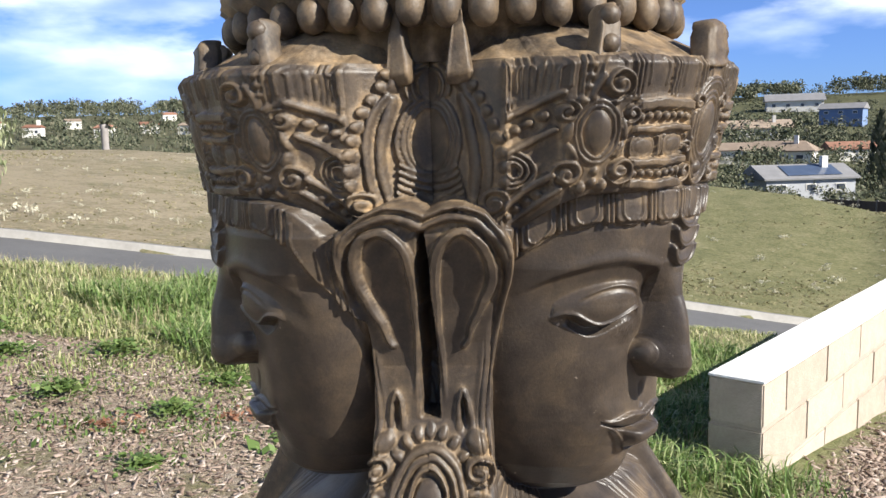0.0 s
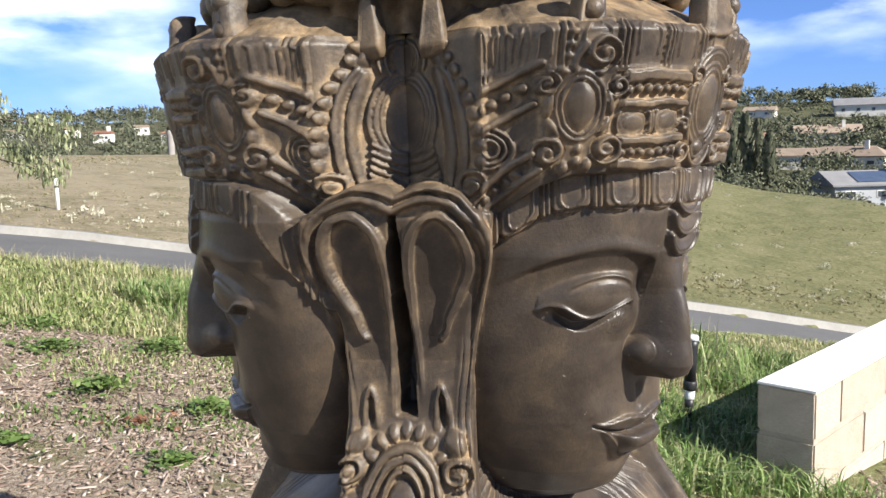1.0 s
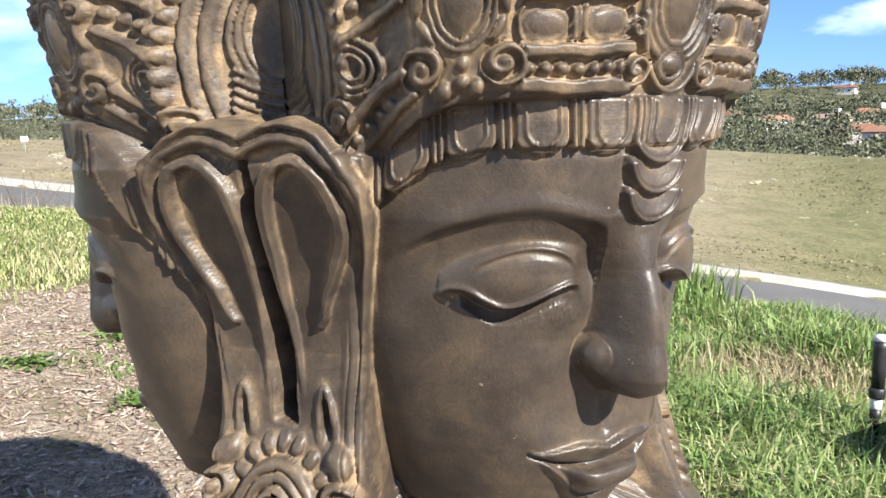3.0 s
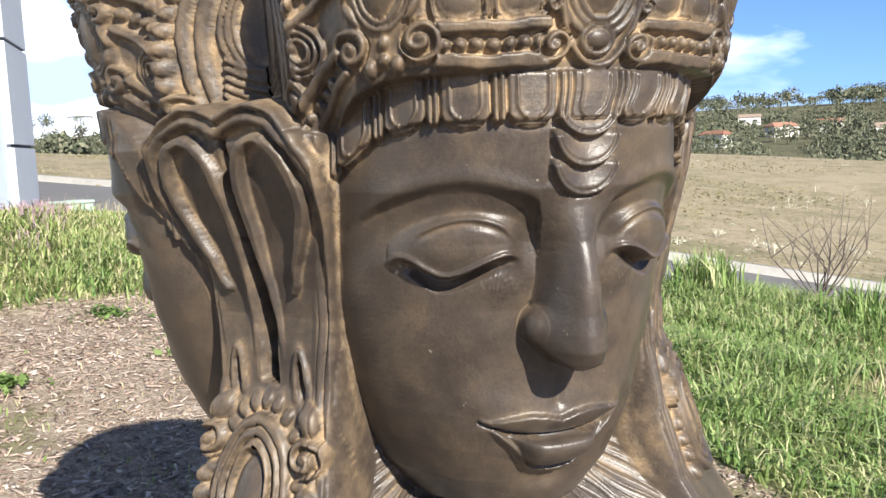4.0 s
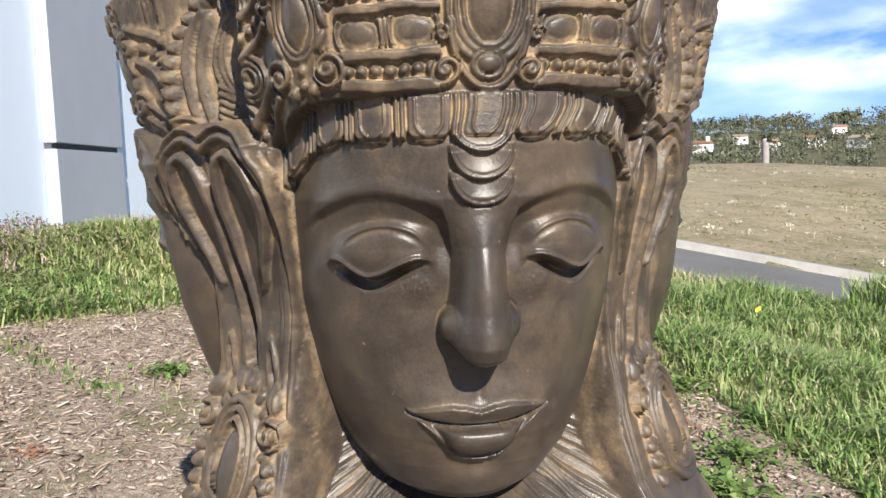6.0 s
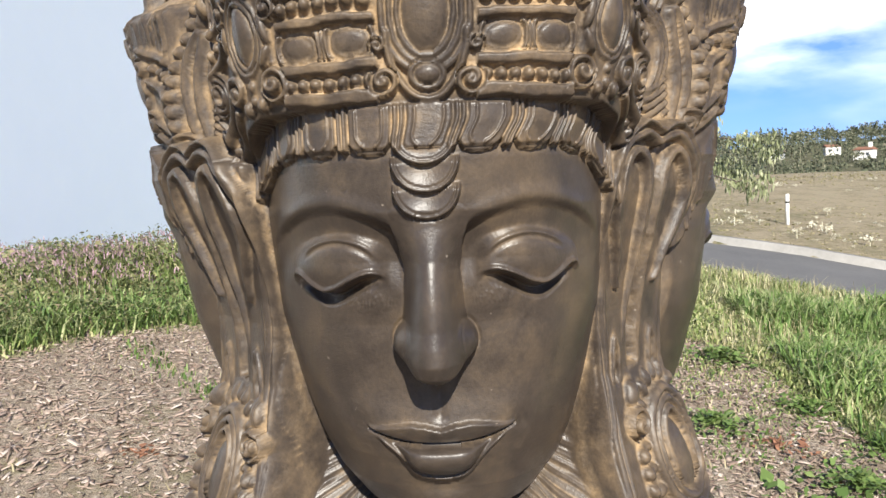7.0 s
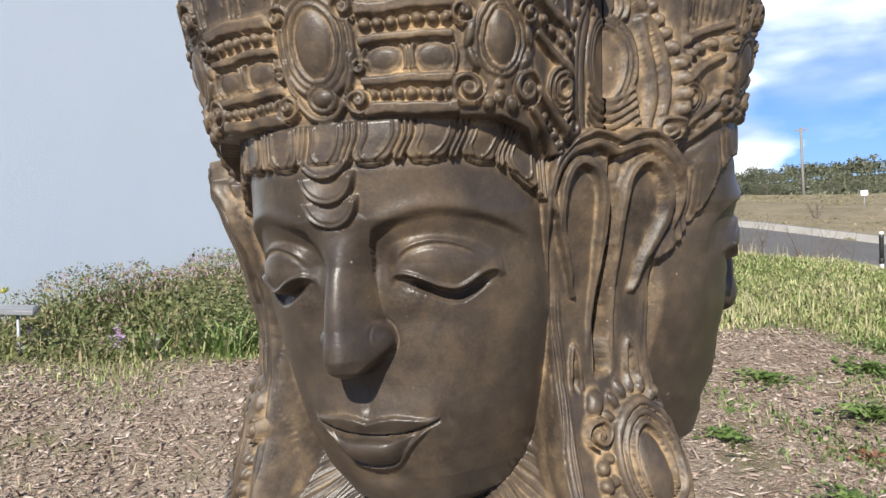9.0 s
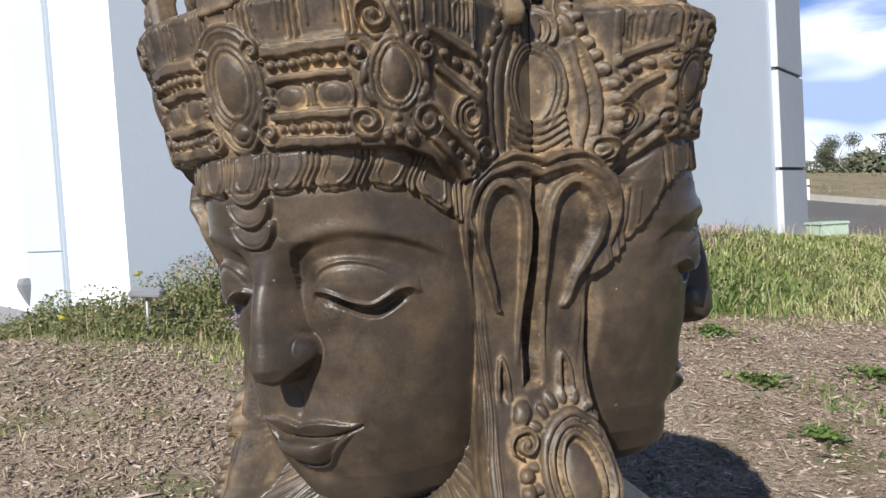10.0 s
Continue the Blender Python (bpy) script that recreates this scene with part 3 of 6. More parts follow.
x, y = scatter(110000, -1.2, 5.0, 0.5, 7.5, lambda x, y: lawn(x, y) * (1 - bank(x, y)) * dense(x, y, 5, 1.3, 0.35), 11)
hgt = 0.042 + 0.036 * np.clip(waves(x, y, 2.1, 4.0), -0.6, 1)
tagged(blades("grass", x, y, land(x, y), hgt, 0.0055, m_grass, 2.2, 12), "patchy green and straw coloured grass", "grass", kind="stuff")
x, y = scatter(60000, 0.85, 3.6, 0.45, 3.4, lambda x, y: lawn(x, y) * dense(x, y, 6, 2.3, 0.15) * (x > 0.95 + 0.1 * y) * smooth(0.26, 0.50, np.hypot(x - 2.36, (y - 1.26) * 1.1) + 0.08 * waves(x, y, 9, 1.0)), 13)
hgt = 0.10 + 0.05 * np.clip(waves(x, y, 3.1, 1.0), -0.7, 1)
tagged(blades("grass", x, y, land(x, y), hgt, 0.0070, m_lush, 1.7, 14), "lush long green grass on the slope", "grass", kind="stuff")
x, y = scatter(50000, -4.4, -0.6, 0.8, 6.5, lambda x, y: bank(x, y) * dense(x, y, 5, 3.3, 0.3), 15)
hgt = 0.085 + 0.045 * np.clip(waves(x, y, 6.4, 2.0), -0.8, 1) + 0.02 * waves(x, y, 15.0, 1.0)
hgt = hgt * bank_rise(x, y)
tagged(blades("bank_plants", x, y, land(x, y), hgt, 0.009, m_bank, 2.0, 16), "dense low green ground cover along the building", "ground cover", kind="stuff")
# small leaves on top of the ground cover, in uneven mounds
x, y = scatter(120000, -3.6, -0.7, 1.2, 4.8, lambda x, y: bank(x, y) * dense(x, y, 7, 5.3, 0.35), 25)
g = np.random.default_rng(26)
n = len(x)
mound = 0.13 + 0.055 * waves(x, y, 6.4, 2.0) + 0.030 * waves(x, y, 15.0, 1.0)
P = np.stack([x, y, land(x, y) + mound * bank_rise(x, y) * g.uniform(0.05, 1.0, n) ** 0.8], -1)
u = g.normal(0, 1, (n, 3)) * np.array([1, 1, 0.5])
u /= np.linalg.norm(u, axis=1)[:, None]
w = np.cross(u, g.normal(0, 1, (n, 3)))
w /= np.linalg.norm(w, axis=1)[:, None]
s = 0.0068 * g.lognormal(0, 0.35, n)[:, None]
V = np.stack([P - u * s, P + w * s * 0.55, P + u * s, P - w * s * 0.55], 1).reshape(-1, 3)
tagged(part("bank_leaves", fast_mesh("bank_leaves", V, np.arange(n * 4).reshape(-1, 4), False), m_bank_leaf), "small olive and reddish leaves of the ground cover", "ground cover", kind="stuff")
# short dense turf between the mulch and the crest
x, y = scatter(90000, -2.4, 1.2, 1.6, 6.5, lambda x, y: lawn(x, y) * (1 - bank(x, y)) * dense(x, y, 6, 7.7, 0.4), 27)
tagged(blades("grass", x, y, land(x, y), 0.030 + 0.012 * waves(x, y, 4.0, 2.0), 0.0075, m_turf, 2.0, 28), "short dense green turf on the bank", "grass", kind="stuff")
# long soft grass and dry heads along the crest beside the building
x, y = scatter(26000, -2.0, -0.1, 2.5, 4.7, lambda x, y: wall_gap(x, y) * dense(x, y, 6, 2.2, 0.25) * smooth(2.5, 2.9, y) * (1 - smooth(4.2, 4.7, y)) * (1 - 0.8 * smooth(-0.6, -0.15, x)), 71)
tagged(blades("grass", x, y, land(x, y), (0.085 + 0.035 * waves(x, y, 5.0, 1.0)) * (1 - 0.35 * smooth(-0.6, -0.2, x)), 0.0065, m_turf, 1.8, 72), "long green grass on the crest of the bank", "grass", kind="stuff")
x, y = scatter(4200, -2.4, -0.45, 2.9, 4.5, lambda x, y: wall_gap(x, y) * dense(x, y, 4, 5.2, 0.0) * dense(x, y, 11, 3.2, 0.0), 73)
tagged(blades("seed_heads", x, y, land(x, y) + 0.055, 0.060 + 0.030 * waves(x, y, 5.0, 1.0), 0.0040, m_pink, 1.6, 74), "pinkish dry seed heads over the grass", "flowers", kind="stuff")
# lush blades along the bank's front, over the edge of the mulch
x, y = scatter(30000, -1.9, 0.1, 1.5, 3.3, lambda x, y: wall_gap(x, y) * dense(x, y, 6, 4.1, 0.2) * smooth(-0.02, 0.10, y - np.interp(x, MULCH_X, MULCH_Y)) * (1 - smooth(0.30, 0.70, y - np.interp(x, MULCH_X, MULCH_Y))) * smooth(-1.9, -1.6, x) * (1 - smooth(-0.4, 0.0, x)), 75)
tagged(blades("grass", x, y, land(x, y), (0.075 + 0.035 * waves(x, y, 7.0, 3.0)) * (1 + 0.5 * smooth(-1.0, -1.4, x)), 0.0075, m_lush, 2.0, 76), "lush green grass along the edge of the mulch", "grass", kind="stuff")
# sparse weeds and seedlings through the mulch
x, y = scatter(42000, -2.6, 1.4, 0.4, 3.0, lambda x, y: mulch_amount(x, y) * np.clip(1.6 * waves(x, y, 4.2, 6.0) + 0.8 * waves(x, y, 9.0, 2.0) - 0.90 + 0.35 * (x + 0.5), 0, 1), 17)
tagged(blades("weeds", x, y, land(x, y), 0.018 + 0.0 * x, 0.007, m_weed, 1.6, 18), "small bright green weeds in the mulch", "weeds", kind="stuff")
x, y = scatter(9000, -2.5, 4.0, 0.5, 5.5, lambda x, y: lawn(x, y) * dense(x, y, 3, 8.0, 0.0), 19)
tagged(blades("dry_stalks", x, y, land(x, y), 0.10 + 0.05 * waves(x, y, 3, 1), 0.003, m_straw, 0.9, 20), "dry straw coloured stalks among the grass", "dry grass", kind="stuff")
x, y = scatter(24000, -4.4, -0.9, 1.6, 4.6, lambda x, y: bank(x, y) * dense(x, y, 4, 9.0, 0.05) * smooth(0.45, 0.9, y - np.interp(x, MULCH_X, MULCH_Y)), 21)
tagged(blades("pink_flowers", x, y, land(x, y) + (0.105 + 0.05 * waves(x, y, 6.4, 2.0) + 0.03 * waves(x, y, 41.0, 1.0)) * bank_rise(x, y), 0.012 + 0.005 * waves(x, y, 23, 1), 0.0042, m_pink, 3.2, 22), "hazy pink flower heads over the ground cover", "flowers", kind="stuff")


def chips(name, n, x0, x1, y0, y1, keep, size, mat, seed):
    """Flat wood chips lying about, one mesh."""
    g = np.random.default_rng(seed)
    x, y = scatter(n, x0, x1, y0, y1, keep, seed)
    n = len(x)
    l, w, t = size * g.lognormal(0, 0.60, n), size * 0.36 * g.lognormal(0, 0.45, n), size * 0.12 * g.uniform(0.6, 1.6, n)
    a, p, r = g.uniform(0, 2 * math.pi, n), g.normal(0, 0.28, n), g.normal(0, 0.3, n)
    ca, sa = np.cos(a), np.sin(a)
    ex = np.stack([ca * np.cos(p), sa * np.cos(p), np.sin(p)], -1)
    ey = np.stack([-sa * np.cos(r), ca * np.cos(r), np.sin(r)], -1)
    ez = np.cross(ex, ey)
    c = np.stack([x, y, land(x, y) + 0.012 * waves(x, y, 4.0, 1.0) + t * 0.6 + g.uniform(0, 0.006, n)], -1)
    V = np.stack([c + sx * ex * (l * k / 2)[:, None] + sy * ey * (w / 2)[:, None] + sz * ez * (t / 2)[:, None]
                  for sx, k in ((-1, g.uniform(0.6, 1, n)), (1, np.ones(n))) for sy in (-1, 1) for sz in (-1, 1)], 1).reshape(-1, 3)
    o = np.arange(n)[:, None] * 8
    F = np.concatenate([o + np.array([f]) for f in ((0, 1, 3, 2), (4, 6, 7, 5), (0, 4, 5, 1), (2, 3, 7, 6), (1, 5, 7, 3))], 0)
    return part(name, fast_mesh(name, V, F, False), mat)


def m_chip():
    m, nt, b = material("wood chips", 0.85, 0.0, 0.3)
    f = calc(nt, "ADD", calc(nt, "MULTIPLY", island_random(nt), 0.75), calc(nt, "MULTIPLY", noise_node(nt, 60, 3, 0.6, coords(nt)), 0.25))
    nt.links.new(ramp(nt, f, [(0.12, (0.130, 0.090, 0.070)), (0.38, (0.250, 0.184, 0.143)), (0.70, (0.345, 0.268, 0.218)), (0.94, (0.520, 0.450, 0.395))]), b.inputs["Base Color"])
    return m


mc = m_chip()
x, y = scatter(15000, -4.0, 3.0, -3.0, 3.2, lambda x, y: mulch_amount(x, y) * wall_gap(x, y) * dense(x, y, 3.2, 6.6, 0.05) * (1 - smooth(2.0, 3.4, np.hypot(x, y - 0.6))), 33)
tagged(blades("straw_litter", x, y, land(x, y) + 0.006, np.full(len(x), 0.020), 0.0035, m_straw, 3.2, 34), "dry straw litter lying over the mulch", "straw", kind="stuff")
x, y = scatter(46000, -2.4, 1.3, 0.4, 3.2, lambda x, y: mulch_amount(x, y) * np.clip(1.5 * waves(x, y, 2.6, 9.0) - 0.05, 0, 1) * (1 - smooth(0.0, -0.4, x) * smooth(1.5, 1.8, y)), 35)
tagged(blades("thin_grass", x, y, land(x, y), 0.020 + 0.008 * waves(x, y, 7, 3), 0.004, m_turf, 1.8, 36), "thin patches of short grass in the mulch", "grass", kind="stuff")
tagged(chips("bark_mulch", 190000, -4.2, 3.4, -3.4, 3.2, lambda x, y: mulch_amount(x, y) * wall_gap(x, y) * dense(x, y, 6, 4.4, 0.60) * (1 - smooth(2.2, 3.6, np.hypot(x, y - 0.6) + 0.3 * waves(x, y, 2.5, 1.0))), 0.0145, mc, 31), "weathered grey brown bark mulch chips", "mulch", kind="stuff")
tagged(chips("bark_mulch", 6000, 1.2, 4.5, -1.2, 0.24, lambda x, y: mulch_amount(x, y) * wall_gap(x, y), 0.026, mc, 32), "weathered grey brown bark mulch in front of the wall", "mulch", kind="stuff")


def leaf_clump(name, label, x, y, n, spread, height, lw, ll, mat, seed, z=None, droop=0.6):
    """A tuft of long leaves springing from one foot."""
    g = np.random.default_rng(seed)
    X, Y = x + g.normal(0, spread * 0.35, n), y + g.normal(0, spread * 0.35, n)
    ob = blades(name, X, Y, np.full(n, gz(x, y) if z is None else z), np.full(n, height), lw, mat, droop, seed)
    return tagged(ob, label, "plant", kind="stuff")


leaf_clump("grass_tuft", "tall tuft of green strap leaves on the crest", 2.62, 3.00, 420, 0.22, 0.24, 0.012, 0.3, m_lush, 41)
leaf_clump("grass_tuft", "dense tuft of green strap leaves near the path light", 2.78, 1.40, 900, 0.42, 0.20, 0.010, 0.3, m_lush, 42, droop=1.1)
for wx, wy, k in ((1.72, 0.20, 1.0), (1.80, 0.34, 0.8), (1.62, 0.42, 0.9), (1.95, 0.16, 0.5), (1.70, 0.02, 0.6)):
    leaf_clump("grass_tuft", "ragged green grass tuft beside the wall end", wx, wy, int(160 * k), 0.16, 0.10 * k, 0.006, 0.3, m_lush, int(60 + 100 * wx), droop=1.6)
leaf_clump("straw_tuft", "dry straw coloured grass clump beside green tuft", 2.44, 1.34, 1100, 0.44, 0.11, 0.005, 0.3, m_straw, 44, droop=1.4)
leaf_clump("grass_tuft", "tall tuft of green strap leaves on the crest", 3.05, 2.35, 300, 0.30, 0.22, 0.012, 0.3, m_lush, 43)


def leaf_carpet(name, label, x, y, n, spread, rise, leaf, mat, seed):
    """A low mat of small broad leaves over the soil, thinning out unevenly to its rim."""
    g = np.random.default_rng(seed)
    a, q = g.uniform(0, 2 * math.pi, n), np.abs(g.normal(0, 0.5, n))
    lobe = 1 + 0.35 * np.sin(a * 3 + seed) + 0.2 * np.sin(a * 5 + 2 * seed)
    X, Y = x + np.cos(a) * q * spread * lobe, y + np.sin(a) * q * spread * lobe * 0.8
    P = np.stack([X, Y, land(X, Y) + rise * np.exp(-q * q) * g.uniform(0.1, 1.0, n) + 0.006], -1)
    u = np.stack([np.cos(a + g.normal(0, 1, n)), np.sin(a + g.normal(0, 1, n)), g.normal(0.15, 0.35, n)], -1)
    u /= np.linalg.norm(u, axis=1)[:, None]
    w = np.cross(u, np.stack([g.normal(0, 0.35, n), g.normal(0, 0.35, n), np.ones(n)], -1))
    w /= np.linalg.norm(w, axis=1)[:, None]
    k = leaf * g.lognormal(0, 0.35, n)[:, None]
    V = np.stack([P - u * k, P - u * k * 0.1 + w * k * 0.55, P + u * k, P - u * k * 0.1 - w * k * 0.55], 1).reshape(-1, 3)
    return tagged(part(name, fast_mesh(name, V, np.arange(n * 4).reshape(-1, 4), False), mat), label, "plant", kind="stuff")


for i, (wx, wy, k) in enumerate(((0.95, 2.32, 1.0), (0.72, 1.62, 0.8), (1.05, 1.80, 0.8), (0.55, 1.95, 0.9), (0.95, 1.25, 1.0), (0.80, 1.02, 1.1), (-0.05, 1.98, 0.5), (0.25, 2.2, 0.6), (0.60, 2.45, 0.8),
                                 (0.42, 1.30, 0.5), (1.15, 1.50, 0.7), (0.15, 1.62, 0.4), (0.70, 2.80, 0.8), (1.00, 0.70, 0.6), (-0.55, 1.75, 0.4), (-0.30, 2.45, 0.5), (0.35, 0.95, 0.35))):
    leaf_carpet("weed_clump", "low bright green broadleaf weed growing in the mulch", wx, wy, int(520 * k), 0.17 * k + 0.03, 0.030 * k + 0.010, 0.010, m_weed, 50 + i)
for i, (wx, wy, k) in enumerate(((0.85, 1.50, 1.0), (0.50, 1.62, 0.8), (-0.75, 1.15, 0.6))):
    leaf_carpet("dead_leaves", "reddish brown fallen leaves on the mulch", wx, wy, int(130 * k), 0.16 * k, 0.008, 0.008, m_rust, 150 + i)


def blossom(x, y, z, seed, r=0.022):
    g = np.random.default_rng(seed)
    bm = bmesh.new()
    for k in range(14):
        a = 2 * math.pi * k / 14 + g.normal(0, 0.08)
        p = [bm.verts.new((math.cos(a + d) * r * q, math.sin(a + d) * r * q, h)) for d, q, h in ((-0.2, 0.25, 0.0), (-0.16, 1.0, 0.008), (0.16, 1.0, 0.008), (0.2, 0.25, 0.0))]
        bm.faces.new(p)
    head = thing("flower", "single yellow daisy flower head on a thin stalk", "flower", "yellow flowers", pose(x, y, z, g.normal(25, 10), g.normal(0, 10), g.uniform(0, 360)))
    part("petals", bm, m_yellow, head)
    part("heart", lathe([(r * 0.3, 0.001), (r * 0.28, 0.006), (r * 0.1, 0.009)], 10), m_yellow, head)
    part("stalk", lathe([(0.0018, -0.14), (0.0015, 0.0)], 6), m_lush, head)


for i, (fx, fy, fz) in enumerate(((-2.425, 1.670, 0.592), (-2.415, 1.292, 0.464))):
    blossom(fx, fy, fz, 70 + i)
# mauve flower heads at the plants' edge beside the mulch
for i, (fx, fy, k) in enumerate(((-3.40, 1.80, 1.0), (-3.31, 1.85, 0.7), (-2.20, 1.56, 0.5), (-1.86, 1.62, 0.9), (-1.74, 1.66, 0.8), (-1.95, 1.72, 0.6))):
    leaf_carpet("mauve_flowers", "small cluster of mauve flowers beside the mulch", fx, fy, int(70 * k), 0.060 * k, 0.075, 0.0075, m_mauve, 170 + i)
p = on_ray(-29.5, -9.6, 3.3)
blossom(p.x - 0.25, p.y, p.z, 75, 0.016)

# ---- young tree with stakes ----
m_bark = two_tone("bark", (0.070, 0.055, 0.045), (0.150, 0.120, 0.100), 9.0, 0.9, 60, 0.5)
m_stake = two_tone("white painted stake", (0.74, 0.73, 0.70), (0.86, 0.85, 0.82), 6.0, 0.7)
m_leaf = leaf_mat("narrow leaves", [(0.2, (0.140, 0.165, 0.080)), (0.55, (0.270, 0.290, 0.155)), (0.85, (0.480, 0.480, 0.310))])


def tube(pts, radii, seg=8):
    """A tapered round limb through pts."""
    P = [Vector(p) for p in pts]
    bm = bmesh.new()
    rings = []
    for i, p in enumerate(P):
        d = (P[min(i + 1, len(P) - 1)] - P[max(i - 1, 0)]).normalized()
        u = d.orthogonal().normalized()
        w = d.cross(u)
        rings.append([bm.verts.new(p + (u * math.cos(2 * math.pi * k / seg) + w * math.sin(2 * math.pi * k / seg)) * radii[i]) for k in range(seg)])
    for a, b in zip(rings[:-1], rings[1:]):
        best = min(range(seg), key=lambda o: (a[0].co - b[o].co).length)
        for k in range(seg):
            f = bm.faces.new((a[k], a[(k + 1) % seg], b[(k + 1 + best) % seg], b[(k + best) % seg]))
            f.smooth = True
    bm.faces.new(rings[-1])
    return bm


def leaf_cloud(name, centres, n, size, mat, parent, seed, droop=0.8):
    """Narrow hanging leaves gathered round the ends of twigs."""
    g = np.random.default_rng(seed)
    C = np.array([c[:3] for c in centres])
    R = np.array([c[3] for c in centres])
    w = R ** 2 / np.sum(R ** 2)
    k = g.choice(len(C), n, p=w)
    d = g.normal(0, 1, (n, 3))
    d /= np.linalg.norm(d, axis=1)[:, None]
    pos = C[k] + d * (R[k] * g.uniform(0.15, 1.0, n) ** 0.6)[:, None] * np.array([1, 1, 0.75])
    a = g.uniform(0, 2 * math.pi, n)
    down = np.stack([np.cos(a) * (1 - droop), np.sin(a) * (1 - droop), -np.full(n, droop) + g.normal(0, 0.3, n)], -1)
    down /= np.linalg.norm(down, axis=1)[:, None]
    side = np.cross(down, g.normal(0, 1, (n, 3)))
    side /= np.linalg.norm(side, axis=1)[:, None]
    l, wd = size * g.uniform(0.6, 1.4, n), size * 0.16 * g.uniform(0.7, 1.4, n)
    V = np.stack([pos, pos + down * (l * 0.45)[:, None] + side * wd[:, None], pos + down * l[:, None], pos + down * (l * 0.45)[:, None] - side * wd[:, None]], 1).reshape(-1, 3)
    F = np.arange(n * 4).reshape(-1, 4)
    return part(name, fast_mesh(name, V, F, False), mat, parent)


tx, ty = 2.76, 10.02
tz = gz(tx, ty)
tree = thing("young_tree", "young staked tree with thin hanging grey green leaves", "tree", at=pose(tx, ty, tz))
top = 1.86 - tz
part("trunk", tube([(0.02, 0, -0.1), (0.0, 0.02, 0.8), (0.03, 0, 1.6), (0.0, 0.0, top * 0.75), (-0.06, 0.02, top)], [0.03, 0.028, 0.024, 0.018, 0.008]), m_bark, tree)
ends = []
for i, (a, z0, l, up) in enumerate(((0.2, 0.64, 0.75, 0.25), (-0.3, 0.76, 1.05, 0.05), (2.8, 0.62, 0.55, 0.45), (1.6, 0.68, 0.5, 0.5), (-1.6, 0.72, 0.5, 0.5), (3.4, 0.8, 0.45, 0.6), (0.5, 0.84, 0.5, 0.5), (-0.1, 0.64, 0.95, -0.12))):
    s0 = Vector((0.0, 0.0, top * z0))
    d = Vector((math.cos(a), math.sin(a), 0))
    pts = [s0, s0 + d * l * 0.4 + Vector((0, 0, l * (up + 0.15) * 0.5)), s0 + d * l * 0.75 + Vector((0, 0, l * up * 0.8)), s0 + d * l + Vector((0, 0, l * up * 0.55))]
    part("limb", tube(pts, [0.013, 0.010, 0.007, 0.003], 6), m_bark, tree)
    ends += [(*pts[2], 0.20), (*pts[3], 0.24), (*(pts[3] + Vector((0, 0, -0.15))), 0.18)]
ends += [(-0.06, 0.02, top, 0.24), (-0.1, 0.1, top - 0.25, 0.22)]
leaf_cloud("crown", ends, 2300, 0.085, m_leaf, tree, 90)
for k, (dx, dy) in enumerate(((-0.13, 0.05), (0.13, -0.05))):
    st = thing("tree_stake", "white painted wooden stake tied to the young tree", "stake", "stakes of the young tree", pose(tx + dx, ty + dy, tz))
    hs = (0.74 if k == 0 else 0.80) - tz + 0.0
    part("post", tube([(0, 0, -0.15), (0.004, 0, hs * 0.5), (0.012, 0, hs)], [0.030, 0.030, 0.029], 10), m_stake, st)
    part("tie", lathe([(0.034, hs * 0.86), (0.034, hs * 0.86 + 0.04)], 10), m_black, st)
brace = part("crossbar", tube([(tx - 0.2, ty + 0.05, tz + 0.62), (tx + 0.2, ty - 0.05, tz + 0.60)], [0.012, 0.012], 6), m_bark)
tagged(brace, "thin dark bar tying the two tree stakes together", "stake")

# bare shrub past the crest
shrub = thing("bare_shrub", "bare grey twiggy shrub at the edge of the road", "shrub", at=pose(*on_ray(-41.5, -9.0, 5.4)))
g = np.random.default_rng(5)
for i in range(16):
    a, l = g.uniform(0, 2 * math.pi), g.uniform(0.35, 0.75)
    d = Vector((math.cos(a) * 0.6, math.sin(a) * 0.6, 1)).normalized()
    k = Vector((g.normal(0, 0.12), g.normal(0, 0.12), 0.0))
    p0 = Vector((g.normal(0, 0.03), g.normal(0, 0.03), -0.15))
    p2 = p0 + d * l
    part("twig", tube([p0, p0 + d * l * 0.5 + k * 0.5, p2], [0.006, 0.004, 0.0015], 5), m_bark, shrub)
    q2 = p0 + d * l * 0.55 + Vector((g.normal(0, 0.15), g.normal(0, 0.15), 0.22))
    part("twig", tube([p0 + d * l * 0.5 + k * 0.5, q2], [0.0035, 0.0012], 5), m_bark, shrub)

for sx, sy, turn in ((0.11, 8.2, 70), (0.75, 8.0, 200), (1.75, 25.0, 130)):
    copy_thing(shrub, pose(sx, sy, gz(sx, sy) + 0.12, 0, 0, turn))

# ---- field tufts, far houses and woods ----
def polar_scatter(n, b0, b1, d0, d1, seed, power=1.0):
    g = np.random.default_rng(seed)
    b = np.radians(g.uniform(b0, b1, n))
    d = np.exp(np.log(d0) + (np.log(d1) - np.log(d0)) * g.uniform(0, 1, n) ** power)
    return -np.sin(b) * d, np.cos(b) * d, d, g


